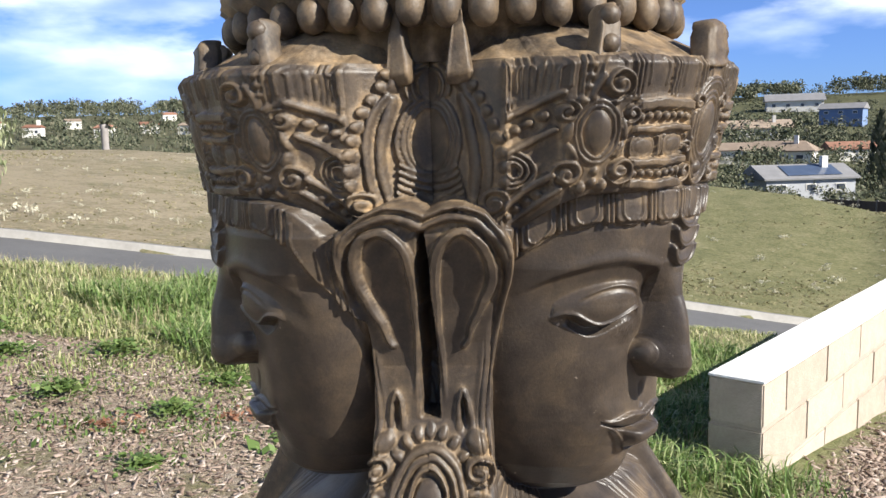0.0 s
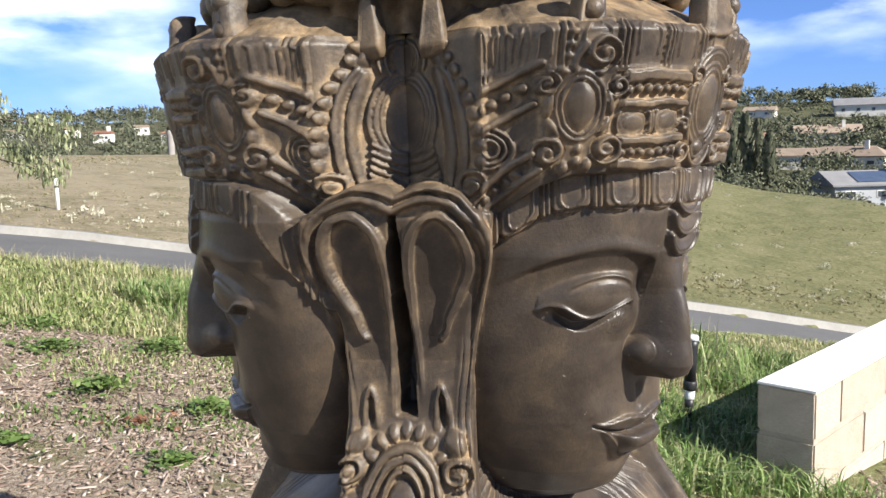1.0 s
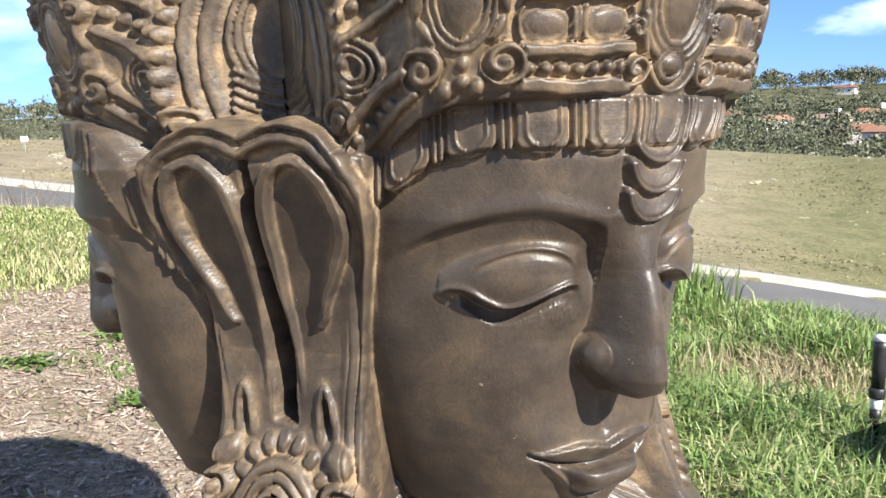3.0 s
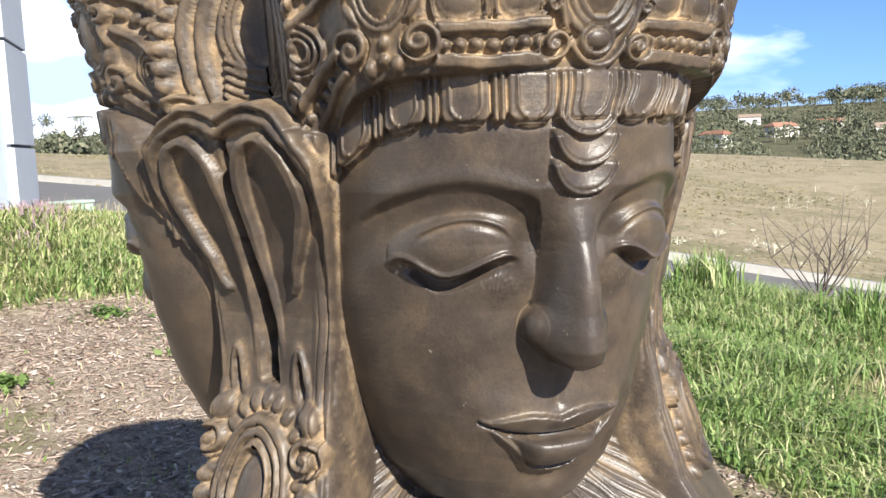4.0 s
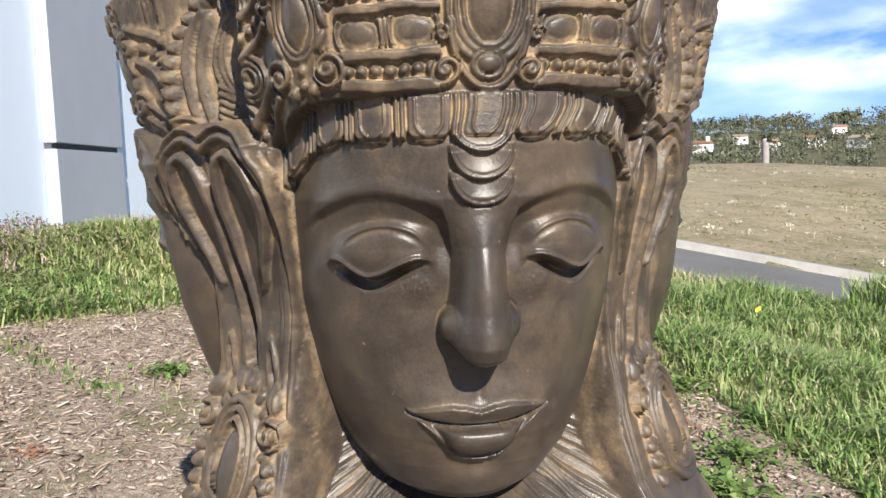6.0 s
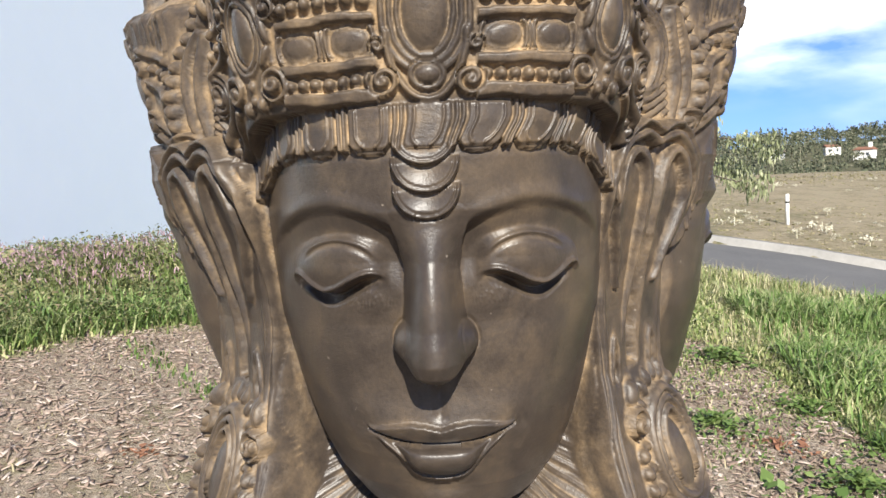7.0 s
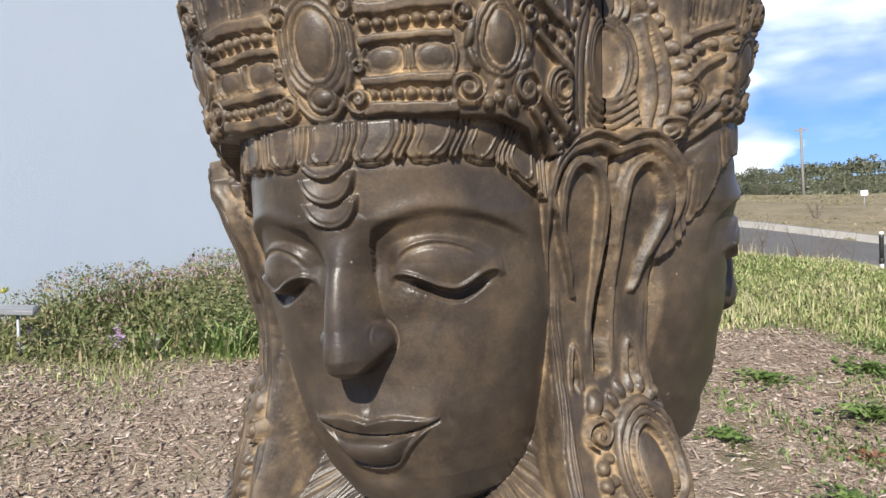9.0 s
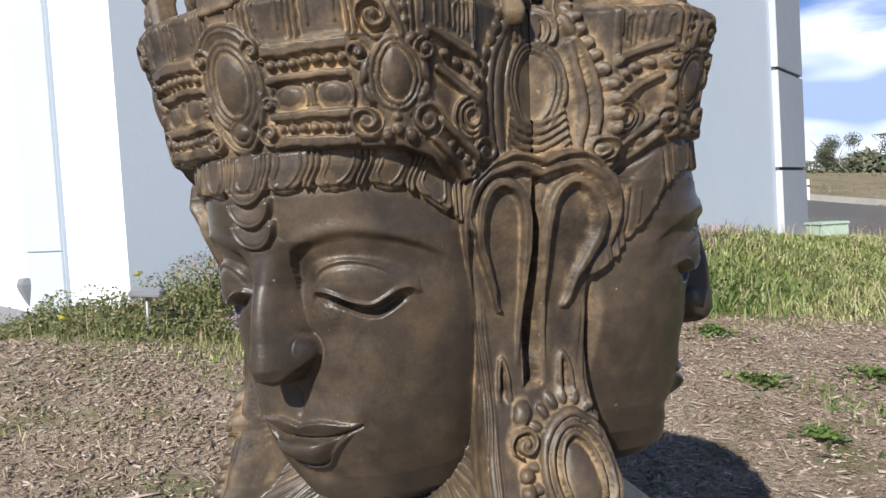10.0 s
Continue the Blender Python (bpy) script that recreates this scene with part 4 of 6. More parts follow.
def tufts(name, x, y, z, size, mat, g, per=9, flat=0.7):
    """Ragged little clumps, each of a few upright leaves."""
    n = len(x)
    k = np.repeat(np.arange(n), per)
    m = n * per
    a = g.uniform(0, 2 * math.pi, m)
    r = g.uniform(0, 0.6, m) * size[k]
    cx, cy = x[k] + np.cos(a) * r, y[k] + np.sin(a) * r
    b = g.uniform(0, 2 * math.pi, m)
    w, h = size[k] * g.uniform(0.2, 0.45, m) * min(1.0, 2.2 / per ** 0.5), size[k] * flat * g.uniform(0.5, 1.2, m)
    lx, ly = g.normal(0, 0.3, m) * size[k], g.normal(0, 0.3, m) * size[k]
    base = np.stack([cx, cy, z[k] - 0.03], -1)
    side = np.stack([np.cos(b) * w, np.sin(b) * w, np.zeros(m)], -1)
    tip = base + np.stack([lx, ly, h], -1)
    V = np.stack([base - side, base + side, tip + side * 0.5, tip - side * 0.4], 1).reshape(-1, 3)
    return part(name, fast_mesh(name, V, np.arange(m * 4).reshape(-1, 4), False), mat)


m_tuft = leaf_mat("field tufts", [(0.2, (0.175, 0.165, 0.080)), (0.50, (0.250, 0.225, 0.122)), (0.75, (0.380, 0.335, 0.215))], 0.9, 0.2)
m_pale = leaf_mat("pale tufts", [(0.2, (0.36, 0.34, 0.25)), (0.8, (0.60, 0.57, 0.46))], 0.9, 0.1)
x, y, d, g = polar_scatter(30000, -84, 14, 17.5, 60, 101)
k = (ROAD_N[0] * x + ROAD_N[1] * y) > KERB_N + 0.5
x, y, d = x[k], y[k], d[k]
tagged(tufts("field_scrub", x, y, land(x, y), 0.035 + 0.05 * g.uniform(0, 1, len(x)) ** 2 * (1 + d / 40), m_tuft, g, 5, 0.5), "low dry scrub and grass tufts on the field", "scrub", kind="stuff")
x, y, d, g = polar_scatter(620, -84, -8, 18, 60, 102)
k = ((ROAD_N[0] * x + ROAD_N[1] * y) > KERB_N + 1) & (waves(x, y, 0.35, 2.0) > 0.05)
x, y, d = x[k], y[k], d[k]
pale = (x, y, 0.09 + 0.24 * g.uniform(0, 1, len(x)) ** 2, g)

m_roof_red = two_tone("terracotta roof", (0.20, 0.095, 0.060), (0.34, 0.180, 0.120), 0.5, 0.85, per_object=0.4)
m_roof_tan = two_tone("brown roof", (0.20, 0.150, 0.110), (0.32, 0.250, 0.190), 0.5, 0.85, per_object=0.4)
m_roof_grey = two_tone("grey roof", (0.17, 0.170, 0.175), (0.26, 0.255, 0.26), 0.5, 0.8)
m_house = two_tone("pale stucco", (0.62, 0.59, 0.54), (0.80, 0.78, 0.74), 0.4, 0.9, per_object=0.3)
m_house_grey = two_tone("grey stucco", (0.36, 0.37, 0.39), (0.46, 0.47, 0.49), 0.4, 0.9)
m_house_blue = two_tone("blue siding", (0.13, 0.20, 0.36), (0.18, 0.26, 0.43), 0.4, 0.85)
m_pane = two_tone("dark window", (0.04, 0.05, 0.06), (0.09, 0.10, 0.12), 0.8, 0.2)
m_solar = two_tone("solar panels", (0.05, 0.07, 0.12), (0.09, 0.12, 0.18), 0.4, 0.15)


def house(b, el, width_deg, yaw, roof, wall, label, storeys=1, chimney=False, solar=False, hip=0.0):
    """A house on the far hillside, with gabled or hipped roof; bearing, elevation of its foot and breadth in degrees."""
    e = float(np.interp(b, RIDGE_B, RIDGE_E)) - 1.1
    f = min(1.0, max(0.02, (el - e) / (1.75 - e)))
    d = math.exp(math.log(110) + f * (math.log(480) - math.log(110)))
    x, y = -math.sin(radians(b)) * d, math.cos(radians(b)) * d
    z = gz(x, y)
    w = d * radians(width_deg)
    dp, h = w * 0.62, 2.9 * storeys * max(1.0, w / 16)
    rise = dp * 0.22
    hs = thing("house", label, "house", "houses on the hillside", pose(x, y, z, 0, 0, b + yaw))
    part("wall", block(-w / 2, w / 2, -dp / 2, dp / 2, -3, h), wall, hs)
    o = 0.06 * dp
    bm = bmesh.new()
    X, Y = w / 2 + o, dp / 2 + o
    rx = X - hip * dp / 2
    pts = [(-X, -Y, h), (X, -Y, h), (X, Y, h), (-X, Y, h), (-rx, 0, h + rise), (rx, 0, h + rise)]
    lowp = [(px, py, pz - 0.25) for px, py, pz in pts[:4]]
    vs = [bm.verts.new(p) for p in pts + lowp]
    for f4 in ((0, 1, 5, 4), (2, 3, 4, 5), (1, 2, 5), (3, 0, 4), (0, 6, 7, 1), (1, 7, 8, 2), (2, 8, 9, 3), (3, 9, 6, 0), (6, 9, 8, 7)):
        bm.faces.new([vs[i] for i in f4])
    ro = part("roof", bm, roof, hs)
    if chimney:
        part("chimney", block(w * 0.22, w * 0.22 + 0.9, -dp * 0.2, -dp * 0.2 + 0.9, h, h + rise + 1.2), m_house, ro)
    if solar:
        bm = bmesh.new()
        q = [(-w * 0.25, -Y * 0.85), (w * 0.36, -Y * 0.85), (w * 0.36, -Y * 0.15), (-w * 0.25, -Y * 0.15)]
        bm.faces.new([bm.verts.new((px, py, h + rise * (1 + py / Y) + 0.12)) for px, py in q])
        part("solar_panel", bm, m_solar, ro, "dark blue solar panels on the roof")
    n = max(2, int(w / 4.5))
    for s in range(storeys):
        for i in range(n):
            cx = -w / 2 + (i + 0.5) * w / n
            ww, z0 = min(1.6, w / n * 0.4), (h / storeys) * (s + 0.34)
            win = part("window", block(cx - ww / 2, cx + ww / 2, -dp / 2 - 0.06, -dp / 2 + 0.02, z0, z0 + h / storeys * 0.36), m_house, hs, "pale window frame")
            part("pane", block(cx - ww / 2 + 0.12, cx + ww / 2 - 0.12, -dp / 2 - 0.09, -dp / 2 - 0.055, z0 + 0.12, z0 + h / storeys * 0.36 - 0.12), m_pane, win)


RED = "house with a terracotta tile roof and pale walls among trees"
house(-73.0, -4.35, 5.6, 28, m_roof_grey, m_house_grey, "grey house with solar panels on its low roof", 1, True, True)
house(-71.9, -2.35, 4.2, -10, m_roof_tan, m_house, "house with a broad red brown roof and pale walls", 1, True, hip=0.6)
house(-76.0, -2.2, 3.0, 20, m_roof_red, m_house, RED, 1)
house(-68.6, -2.3, 3.2, 0, m_roof_tan, m_house, "tan roofed bungalow behind the grassy slope", 1)
house(-70.6, -0.8, 3.6, 8, m_roof_tan, m_house, "long bungalow with a brown roof", 1, True)
house(-75.4, -0.1, 2.4, -12, m_roof_grey, m_house_blue, "blue sided house with a grey roof", 2)
house(-72.6, 0.85, 3.2, 5, m_roof_grey, m_house, "low white house near the hilltop", 1)
for i, (b, el, wd) in enumerate(((-57.2, -0.9, 2.0), (-58.6, -1.75, 2.3), (-60.4, -2.0, 2.5), (-62.6, -1.8, 2.3), (-64.6, -1.9, 2.6), (-59.4, -0.55, 2.0), (-61.6, -0.4, 2.0), (-63.8, -0.5, 2.1),
                                 (-66.3, -1.0, 2.3), (-60.9, 0.75, 1.5), (-57.9, 1.2, 1.2), (-63.9, 1.15, 1.4), (-66.8, 0.9, 1.8), (-54.0, -0.9, 1.9), (-51.0, -0.5, 1.8), (-48.0, -0.4, 1.7),
                                 (-45.0, 0.1, 1.5), (-42.3, -0.1, 1.7), (-40.4, 0.7, 1.3), (-38.4, -0.6, 1.7), (-36.4, 0.75, 1.1), (-34.2, 0.4, 1.2), (-31.8, 0.55, 1.1), (-29.2, 0.35, 1.1),
                                 (-27.4, 0.95, 0.9), (-25.2, 0.5, 1.1), (-23.4, 0.9, 0.9), (-20.2, 0.8, 1.0), (-33.0, 1.3, 0.9), (-13.3, 0.75, 0.9), (-16.0, 0.7, 1.0))):
    house(b, el, wd, (i * 37) % 70 - 35, m_roof_red if i % 3 else m_roof_tan, m_house, RED, 1, i % 5 == 0, hip=0.5 * (i % 2))

m_wood = leaf_mat("far foliage", [(0.15, (0.042, 0.052, 0.034)), (0.45, (0.085, 0.098, 0.058)), (0.7, (0.155, 0.158, 0.102)), (0.9, (0.280, 0.250, 0.185))], 0.9, 0.12)


def crowns(name, x, y, z, h, r, mat, g, per=70):
    """Tree crowns of ragged leaf sprays round several lobes, and their stems."""
    n = len(x)
    k = np.repeat(np.arange(n), per)
    m = n * per
    lob = g.normal(0, 0.42, (n, 5, 3)) * np.array([1, 1, 0.6])
    li = g.integers(0, 5, m)
    d = g.normal(0, 1, (m, 3))
    d /= np.linalg.norm(d, axis=1)[:, None]
    off = lob[k, li] + d * g.uniform(0.25, 0.62, m)[:, None]
    off[:, 2] *= 0.8
    P = np.stack([x[k] + off[:, 0] * r[k], y[k] + off[:, 1] * r[k], z[k] + h[k] * 0.48 + off[:, 2] * h[k] * 0.50], -1)
    s = r[k] * g.uniform(0.05, 0.15, m)
    u = g.normal(0, 1, (m, 3))
    u /= np.linalg.norm(u, axis=1)[:, None]
    w = np.cross(u, d)
    w /= np.linalg.norm(w, axis=1)[:, None]
    V = np.stack([P - u * s[:, None], P + w * (s * 0.7)[:, None], P + u * s[:, None], P - w * (s * 0.6)[:, None]], 1).reshape(-1, 3)
    F = np.arange(m * 4).reshape(-1, 4)
    tw = 0.06 * r
    T = np.stack([np.stack([x - tw, y, z - 1], -1), np.stack([x + tw, y, z - 1], -1), np.stack([x + tw * 0.6, y, z + h * 0.7], -1), np.stack([x - tw * 0.6, y, z + h * 0.7], -1)], 1).reshape(-1, 3)
    V2 = np.concatenate([V, T])
    F2 = np.concatenate([F, len(V) + np.arange(n * 4).reshape(-1, 4)])
    return part(name, fast_mesh(name, V2, F2, False), mat)


x, y, d, g = polar_scatter(2000, -90, 16, 105, 560, 111, 0.62)
hh = g.uniform(3.0, 8.5, len(x)) * np.interp(d, [100, 250, 560], [0.36, 0.78, 1.05])
tagged(crowns("woods", x, y, land(x, y), hh, hh * g.uniform(0.42, 0.75, len(x)), m_wood, g, 100), "dense trees and hedges between the far houses", "trees", kind="stuff")
x, y, d, g = polar_scatter(420, -90, 16, 440, 620, 112)
hh = g.uniform(6, 13, len(x))
tagged(crowns("woods", x, y, land(x, y), hh, hh * g.uniform(0.4, 0.7, len(x)), m_wood, g, 200), "dense trees along the hilltop skyline", "trees", kind="stuff")
x, y, hh, g = pale
tagged(crowns("pale_scrub", x, y, land(x, y), hh, hh * g.uniform(0.6, 1.1, len(x)), m_pale, g, 60), "pale dry bushes dotted over the field", "scrub", kind="stuff")
# garden trees and shrubs close round the nearer houses
x, y, d, g = polar_scatter(950, -86, -44, 84, 330, 114, 0.8)
hh = g.uniform(2.0, 5.2, len(x)) * np.interp(d, [78, 230, 330], [0.50, 1.35, 1.9])
tagged(crowns("garden_trees", x, y, land(x, y), hh, hh * g.uniform(0.42, 0.75, len(x)), m_wood, g, 120), "leafy garden trees round the houses", "trees", kind="stuff")
# bushy trees close behind the right end of the building and along the field's far edge
x, y, d, g = polar_scatter(46, -6, 14, 82, 120, 113)
hh = g.uniform(2.2, 4.6, len(x))
tagged(crowns("woods", x, y, land(x, y), hh, hh * g.uniform(0.45, 0.8, len(x)), m_wood, g, 420), "bushy trees at the far edge of the field", "trees", kind="stuff")

# low green scrub on the mound before them
x, y, d, g = polar_scatter(300, -2, 12, 74, 86, 117)
hh = g.uniform(0.5, 1.4, len(x))
tagged(crowns("scrub", x, y, land(x, y), hh, hh * g.uniform(0.8, 1.5, len(x)), m_wood, g, 150), "low grey green scrub at the field's far edge", "shrubs", kind="stuff")


def far_tree(b, d, h, spread, i):
    """A tree standing alone at the field's far edge: trunk, limbs and an open crown."""
    x, y = -math.sin(radians(b)) * d, math.cos(radians(b)) * d
    g = np.random.default_rng(260 + i)
    z = gz(x, y)
    t = thing("field_tree", "tall grey green tree with an open crown beyond the field", "tree", "trees beyond the field", pose(x, y, z))
    trunk = part("trunk", lathe([(h * 0.035, -0.5), (h * 0.022, h * 0.3), (h * 0.010, h * 0.72)], 8), m_bark, t)
    for k in range(5):
        a, l = 2.5 * k + i, h * (0.20 + 0.03 * k)
        p0 = Vector((0, 0, h * (0.22 + 0.10 * k)))
        part("limb", tube([p0, p0 + Vector((math.cos(a) * l * 0.5, math.sin(a) * l * 0.5, l * 0.4)), p0 + Vector((math.cos(a) * l, math.sin(a) * l, l * 0.95))], [h * 0.012, h * 0.008, h * 0.003], 5), m_bark, trunk)
    n = 6000
    lobes = g.normal(0, 1, (9, 3)) * np.array([0.30 * spread, 0.30 * spread, 0.19]) + np.array([0, 0, 0.60])
    o = g.normal(0, 1, (n, 3))
    o /= np.linalg.norm(o, axis=1)[:, None]
    P = (lobes[g.integers(0, 9, n)] + o * (g.uniform(0, 1, n) ** 0.5)[:, None] * np.array([0.17 * spread, 0.17 * spread, 0.14])) * h
    P[:, 2] = np.clip(P[:, 2], h * 0.16, h * 1.02)
    u = g.normal(0, 1, (n, 3)); w = np.cross(u, o)
    u /= np.linalg.norm(u, axis=1)[:, None]
    w /= np.linalg.norm(w, axis=1)[:, None]
    k = h * g.uniform(0.006, 0.016, n)[:, None]
    V = np.stack([P - u * k, P + w * k * 0.6, P + u * k, P - w * k * 0.6], 1).reshape(-1, 3)
    part("crown", fast_mesh("crown", V, np.arange(n * 4).reshape(-1, 4), False), m_wood, t)


for i, (b, d, h, sp) in enumerate(((4.9, 96, 7.4, 0.8), (6.6, 104, 4.6, 0.9), (2.4, 92, 6.2, 1.3), (1.4, 95, 5.8, 1.3), (3.7, 90, 4.4, 1.2), (-0.8, 92, 5.0, 1.3), (-1.9, 98, 4.4, 1.3), (-4.6, 96, 4.8, 1.3), (-6.0, 100, 4.6, 1.4), (0.3, 100, 4.6, 1.2))):
    far_tree(b, d, h, sp, i)


def cypress(b, d, h, i):
    x, y = -math.sin(radians(b)) * d, math.cos(radians(b)) * d
    g = np.random.default_rng(200 + i)
    t = thing("cypress_tree", "tall narrow dark green cypress beside the houses", "tree", "cypress row", pose(x, y, gz(x, y)))
    part("trunk", lathe([(0.2, -1), (0.15, h * 0.3)], 8), m_bark, t)
    n = 420
    zz = g.uniform(0.04, 1, n)
    rr_ = h * 0.11 * np.sqrt(np.maximum(0.02, np.minimum(zz * 6, 1) * (1 - zz))) * g.uniform(0.6, 1.25, n) * 1.5
    a = g.uniform(0, 2 * math.pi, n)
    P = np.stack([np.cos(a) * rr_, np.sin(a) * rr_, zz * h], -1)
    s = h * 0.035
    side = np.stack([-np.sin(a), np.cos(a), np.zeros(n)], -1) * s
    up = np.stack([np.cos(a) * 0.3, np.sin(a) * 0.3, np.ones(n)], -1) * s * 2.2
    V = np.stack([P - side, P - up * 0.3, P + side, P + up], 1).reshape(-1, 3)
    part("crown", fast_mesh("crown", V, np.arange(n * 4).reshape(-1, 4), False), m_wood, t)


for i, (b, d, h) in enumerate(((-65.2, 150, 10), (-66.0, 152, 11.5), (-66.7, 155, 10.5), (-67.4, 150, 9.0), (-77.6, 170, 14), (-78.4, 160, 15))):
    cypress(b, d, h, i)

m_fence_post = two_tone("grey fence post", (0.16, 0.15, 0.14), (0.24, 0.22, 0.20), 2.0, 0.85)
# wooden mast far down the field
p = on_ray(-2.85, 0.2, 78)
mast = thing("utility_pole", "thin wooden utility pole with a crossarm", "pole", at=pose(p.x, p.y, gz(p.x, p.y)))
hp = 0.79 + 78 * math.tan(radians(4.4)) - gz(p.x, p.y)
part("shaft", lathe([(0.13, -0.5), (0.09, hp)], 10), m_fence_post, mast)
part("crossarm", block(-0.5, 0.5, -0.06, 0.06, hp - 0.30, hp - 0.18), m_fence_post, mast)

# dark board fence just behind the crest
m_fence = two_tone("dark fence boards", (0.035, 0.026, 0.022), (0.075, 0.058, 0.048), 2.0, 0.9)
fence = thing("board_fence", "dark brown board fence behind the grassy crest", "fence")
f0, f1 = Vector((55.24, 14.82, -3.75)), Vector((43.0, 6.35, -2.85))
bays = 6
run = (f1 - f0) / bays
for i in range(bays + 1):
    p = f0 + run * i
    part("post", block(p.x - 0.07, p.x + 0.07, p.y - 0.07, p.y + 0.07, gz(p.x, p.y) - 0.3, p.z + 0.06, 0.01), m_fence_post, fence)
    if i < bays:
        flat = Vector((run.x, run.y, 0)).normalized()
        bm = bmesh.new()
        k = 15
        for b in range(k):
            a, c = p + run * ((b + 0.04) / k), p + run * ((b + 0.96) / k)
            o = Vector((-flat.y, flat.x, 0)) * 0.02
            low = min(gz(a.x, a.y), gz(c.x, c.y)) - 0.2
            q = [bm.verts.new(v) for v in (a - o, c - o, c + o, a + o)]
            r0 = [bm.verts.new((v.co.x, v.co.y, low)) for v in q]
            bm.faces.new(q)
            for m in range(4):
                bm.faces.new((q[m], r0[m], r0[(m + 1) % 4], q[(m + 1) % 4]))
        part("panel", bm, m_fence, fence, "dark upright boards")

# small white sign in the field
p = Vector((3.64, 31.0, 0))
sign = thing("field_sign", "small white sign on a thin post in the field", "sign", at=pose(p.x, p.y, gz(p.x, p.y), 0, 0, -6))
hs = max(0.5, 0.95 - gz(p.x, p.y))
part("post", lathe([(0.014, -0.2), (0.014, hs - 0.18)], 8), m_lamp_metal, sign)
part("board", block(-0.11, 0.11, -0.012, 0.012, hs - 0.17, hs, 0.004), m_post, sign)

# stout palm trunk with a trimmed head
px_, py_ = 45.7, 82.3
palm = thing("palm_tree", "stout grey palm trunk with trimmed dry fronds", "tree", at=pose(px_, py_, gz(px_, py_)))
ht = 2.7 - gz(px_, py_)
m_trunk = two_tone("palm trunk", (0.22, 0.20, 0.19), (0.34, 0.31, 0.29), 1.2, 0.95, 6, 0.5)
part("trunk", lathe([(0.48, -0.5), (0.42, 0.3), (0.36, ht * 0.5), (0.38, ht * 0.9), (0.46, ht)], 14), m_trunk, palm)
g = np.random.default_rng(77)
V = []
for i in range(60):
    a, up = g.uniform(0, 2 * math.pi), g.uniform(-0.5, 0.9)
    d = np.array([math.cos(a), math.sin(a), up])
    s0, L = np.array([0, 0, ht - 0.1]), g.uniform(0.6, 1.3)
    sd = np.array([-math.sin(a), math.cos(a), 0]) * 0.08
    V += [s0 - sd, s0 + sd, s0 + d * L * 0.6 + sd * 1.6, s0 + d * L * 0.6 - sd * 1.6 + np.array([0, 0, 0.05])]
part("fronds", fast_mesh("fronds", np.array(V), np.arange(len(V)).reshape(-1, 4), False), m_wood, palm, "dry brown green fronds")
# ---- the many-faced stone bust: one carved mesh ----


def m_statue_stone():
    m, nt, b = material("carved stone", 0.5, 0.0, 0.42)
    v = coords(nt)
    at = nt.nodes.new("ShaderNodeAttribute")
    at.attribute_name = "dust_shade"
    broad = noise_node(nt, 9, 6, 0.62, v)
    mid = noise_node(nt, 42, 5, 0.6, v)
    grain = noise_node(nt, 420, 4, 0.65, v)
    blot = noise_node(nt, 19, 7, 0.68, v, 0.6)
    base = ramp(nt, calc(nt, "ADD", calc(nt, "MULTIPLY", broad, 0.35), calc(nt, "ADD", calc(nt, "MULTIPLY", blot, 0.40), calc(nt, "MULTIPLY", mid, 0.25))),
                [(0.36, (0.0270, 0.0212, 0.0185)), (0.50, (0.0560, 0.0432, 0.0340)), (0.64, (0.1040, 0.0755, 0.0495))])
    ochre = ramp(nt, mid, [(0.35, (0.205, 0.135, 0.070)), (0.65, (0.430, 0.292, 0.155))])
    # the mask is ochre dust, thinned in recesses to imitate their shade
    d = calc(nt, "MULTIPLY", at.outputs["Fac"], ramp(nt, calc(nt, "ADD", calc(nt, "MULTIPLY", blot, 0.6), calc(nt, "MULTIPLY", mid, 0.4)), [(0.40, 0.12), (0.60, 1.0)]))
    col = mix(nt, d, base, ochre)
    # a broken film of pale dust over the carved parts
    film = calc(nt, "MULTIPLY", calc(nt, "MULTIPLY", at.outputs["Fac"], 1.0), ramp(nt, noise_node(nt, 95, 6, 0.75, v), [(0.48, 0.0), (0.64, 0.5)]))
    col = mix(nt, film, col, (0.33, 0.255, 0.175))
    # pale flecks where the finish is chipped
    fleck = ramp(nt, noise_node(nt, 150, 2, 0.5, v), [(0.755, 0.0), (0.785, 1.0)])
    col = mix(nt, calc(nt, "MULTIPLY", fleck, 0.55), col, (0.36, 0.30, 0.24))
    col = mix(nt, 0.35, col, ramp(nt, grain, [(0.3, 0.25), (0.7, 1.0)]), "MULTIPLY")
    nt.links.new(col, b.inputs["Base Color"])
    rough = calc(nt, "ADD", calc(nt, "MULTIPLY", mid, 0.22), calc(nt, "ADD", calc(nt, "MULTIPLY", at.outputs["Fac"], 0.42), 0.25))
    nt.links.new(rough, b.inputs["Roughness"])
    hgt = calc(nt, "ADD", calc(nt, "ADD", calc(nt, "MULTIPLY", grain, 0.35), calc(nt, "MULTIPLY", calc(nt, "MULTIPLY", noise_node(nt, 210, 5, 0.7, v), at.outputs["Fac"]), 2.2)), calc(nt, "ADD", calc(nt, "MULTIPLY", mid, 0.35), calc(nt, "MULTIPLY", noise_node(nt, 1100, 2, 0.5, v), 0.15)))
    bump(nt, b, hgt, 0.26, 0.0026)
    return m


def seg_d(U, V, pts):
    """Distance to an open line through pts."""
    best = np.full(U.shape, 9.0)
    for (a, b), (c, d) in zip(pts[:-1], pts[1:]):
        l2 = (c - a) ** 2 + (d - b) ** 2 + 1e-12
        t = np.clip(((U - a) * (c - a) + (V - b) * (d - b)) / l2, 0, 1)
        best = np.minimum(best, np.hypot(U - a - t * (c - a), V - b - t * (d - b)))
    return best


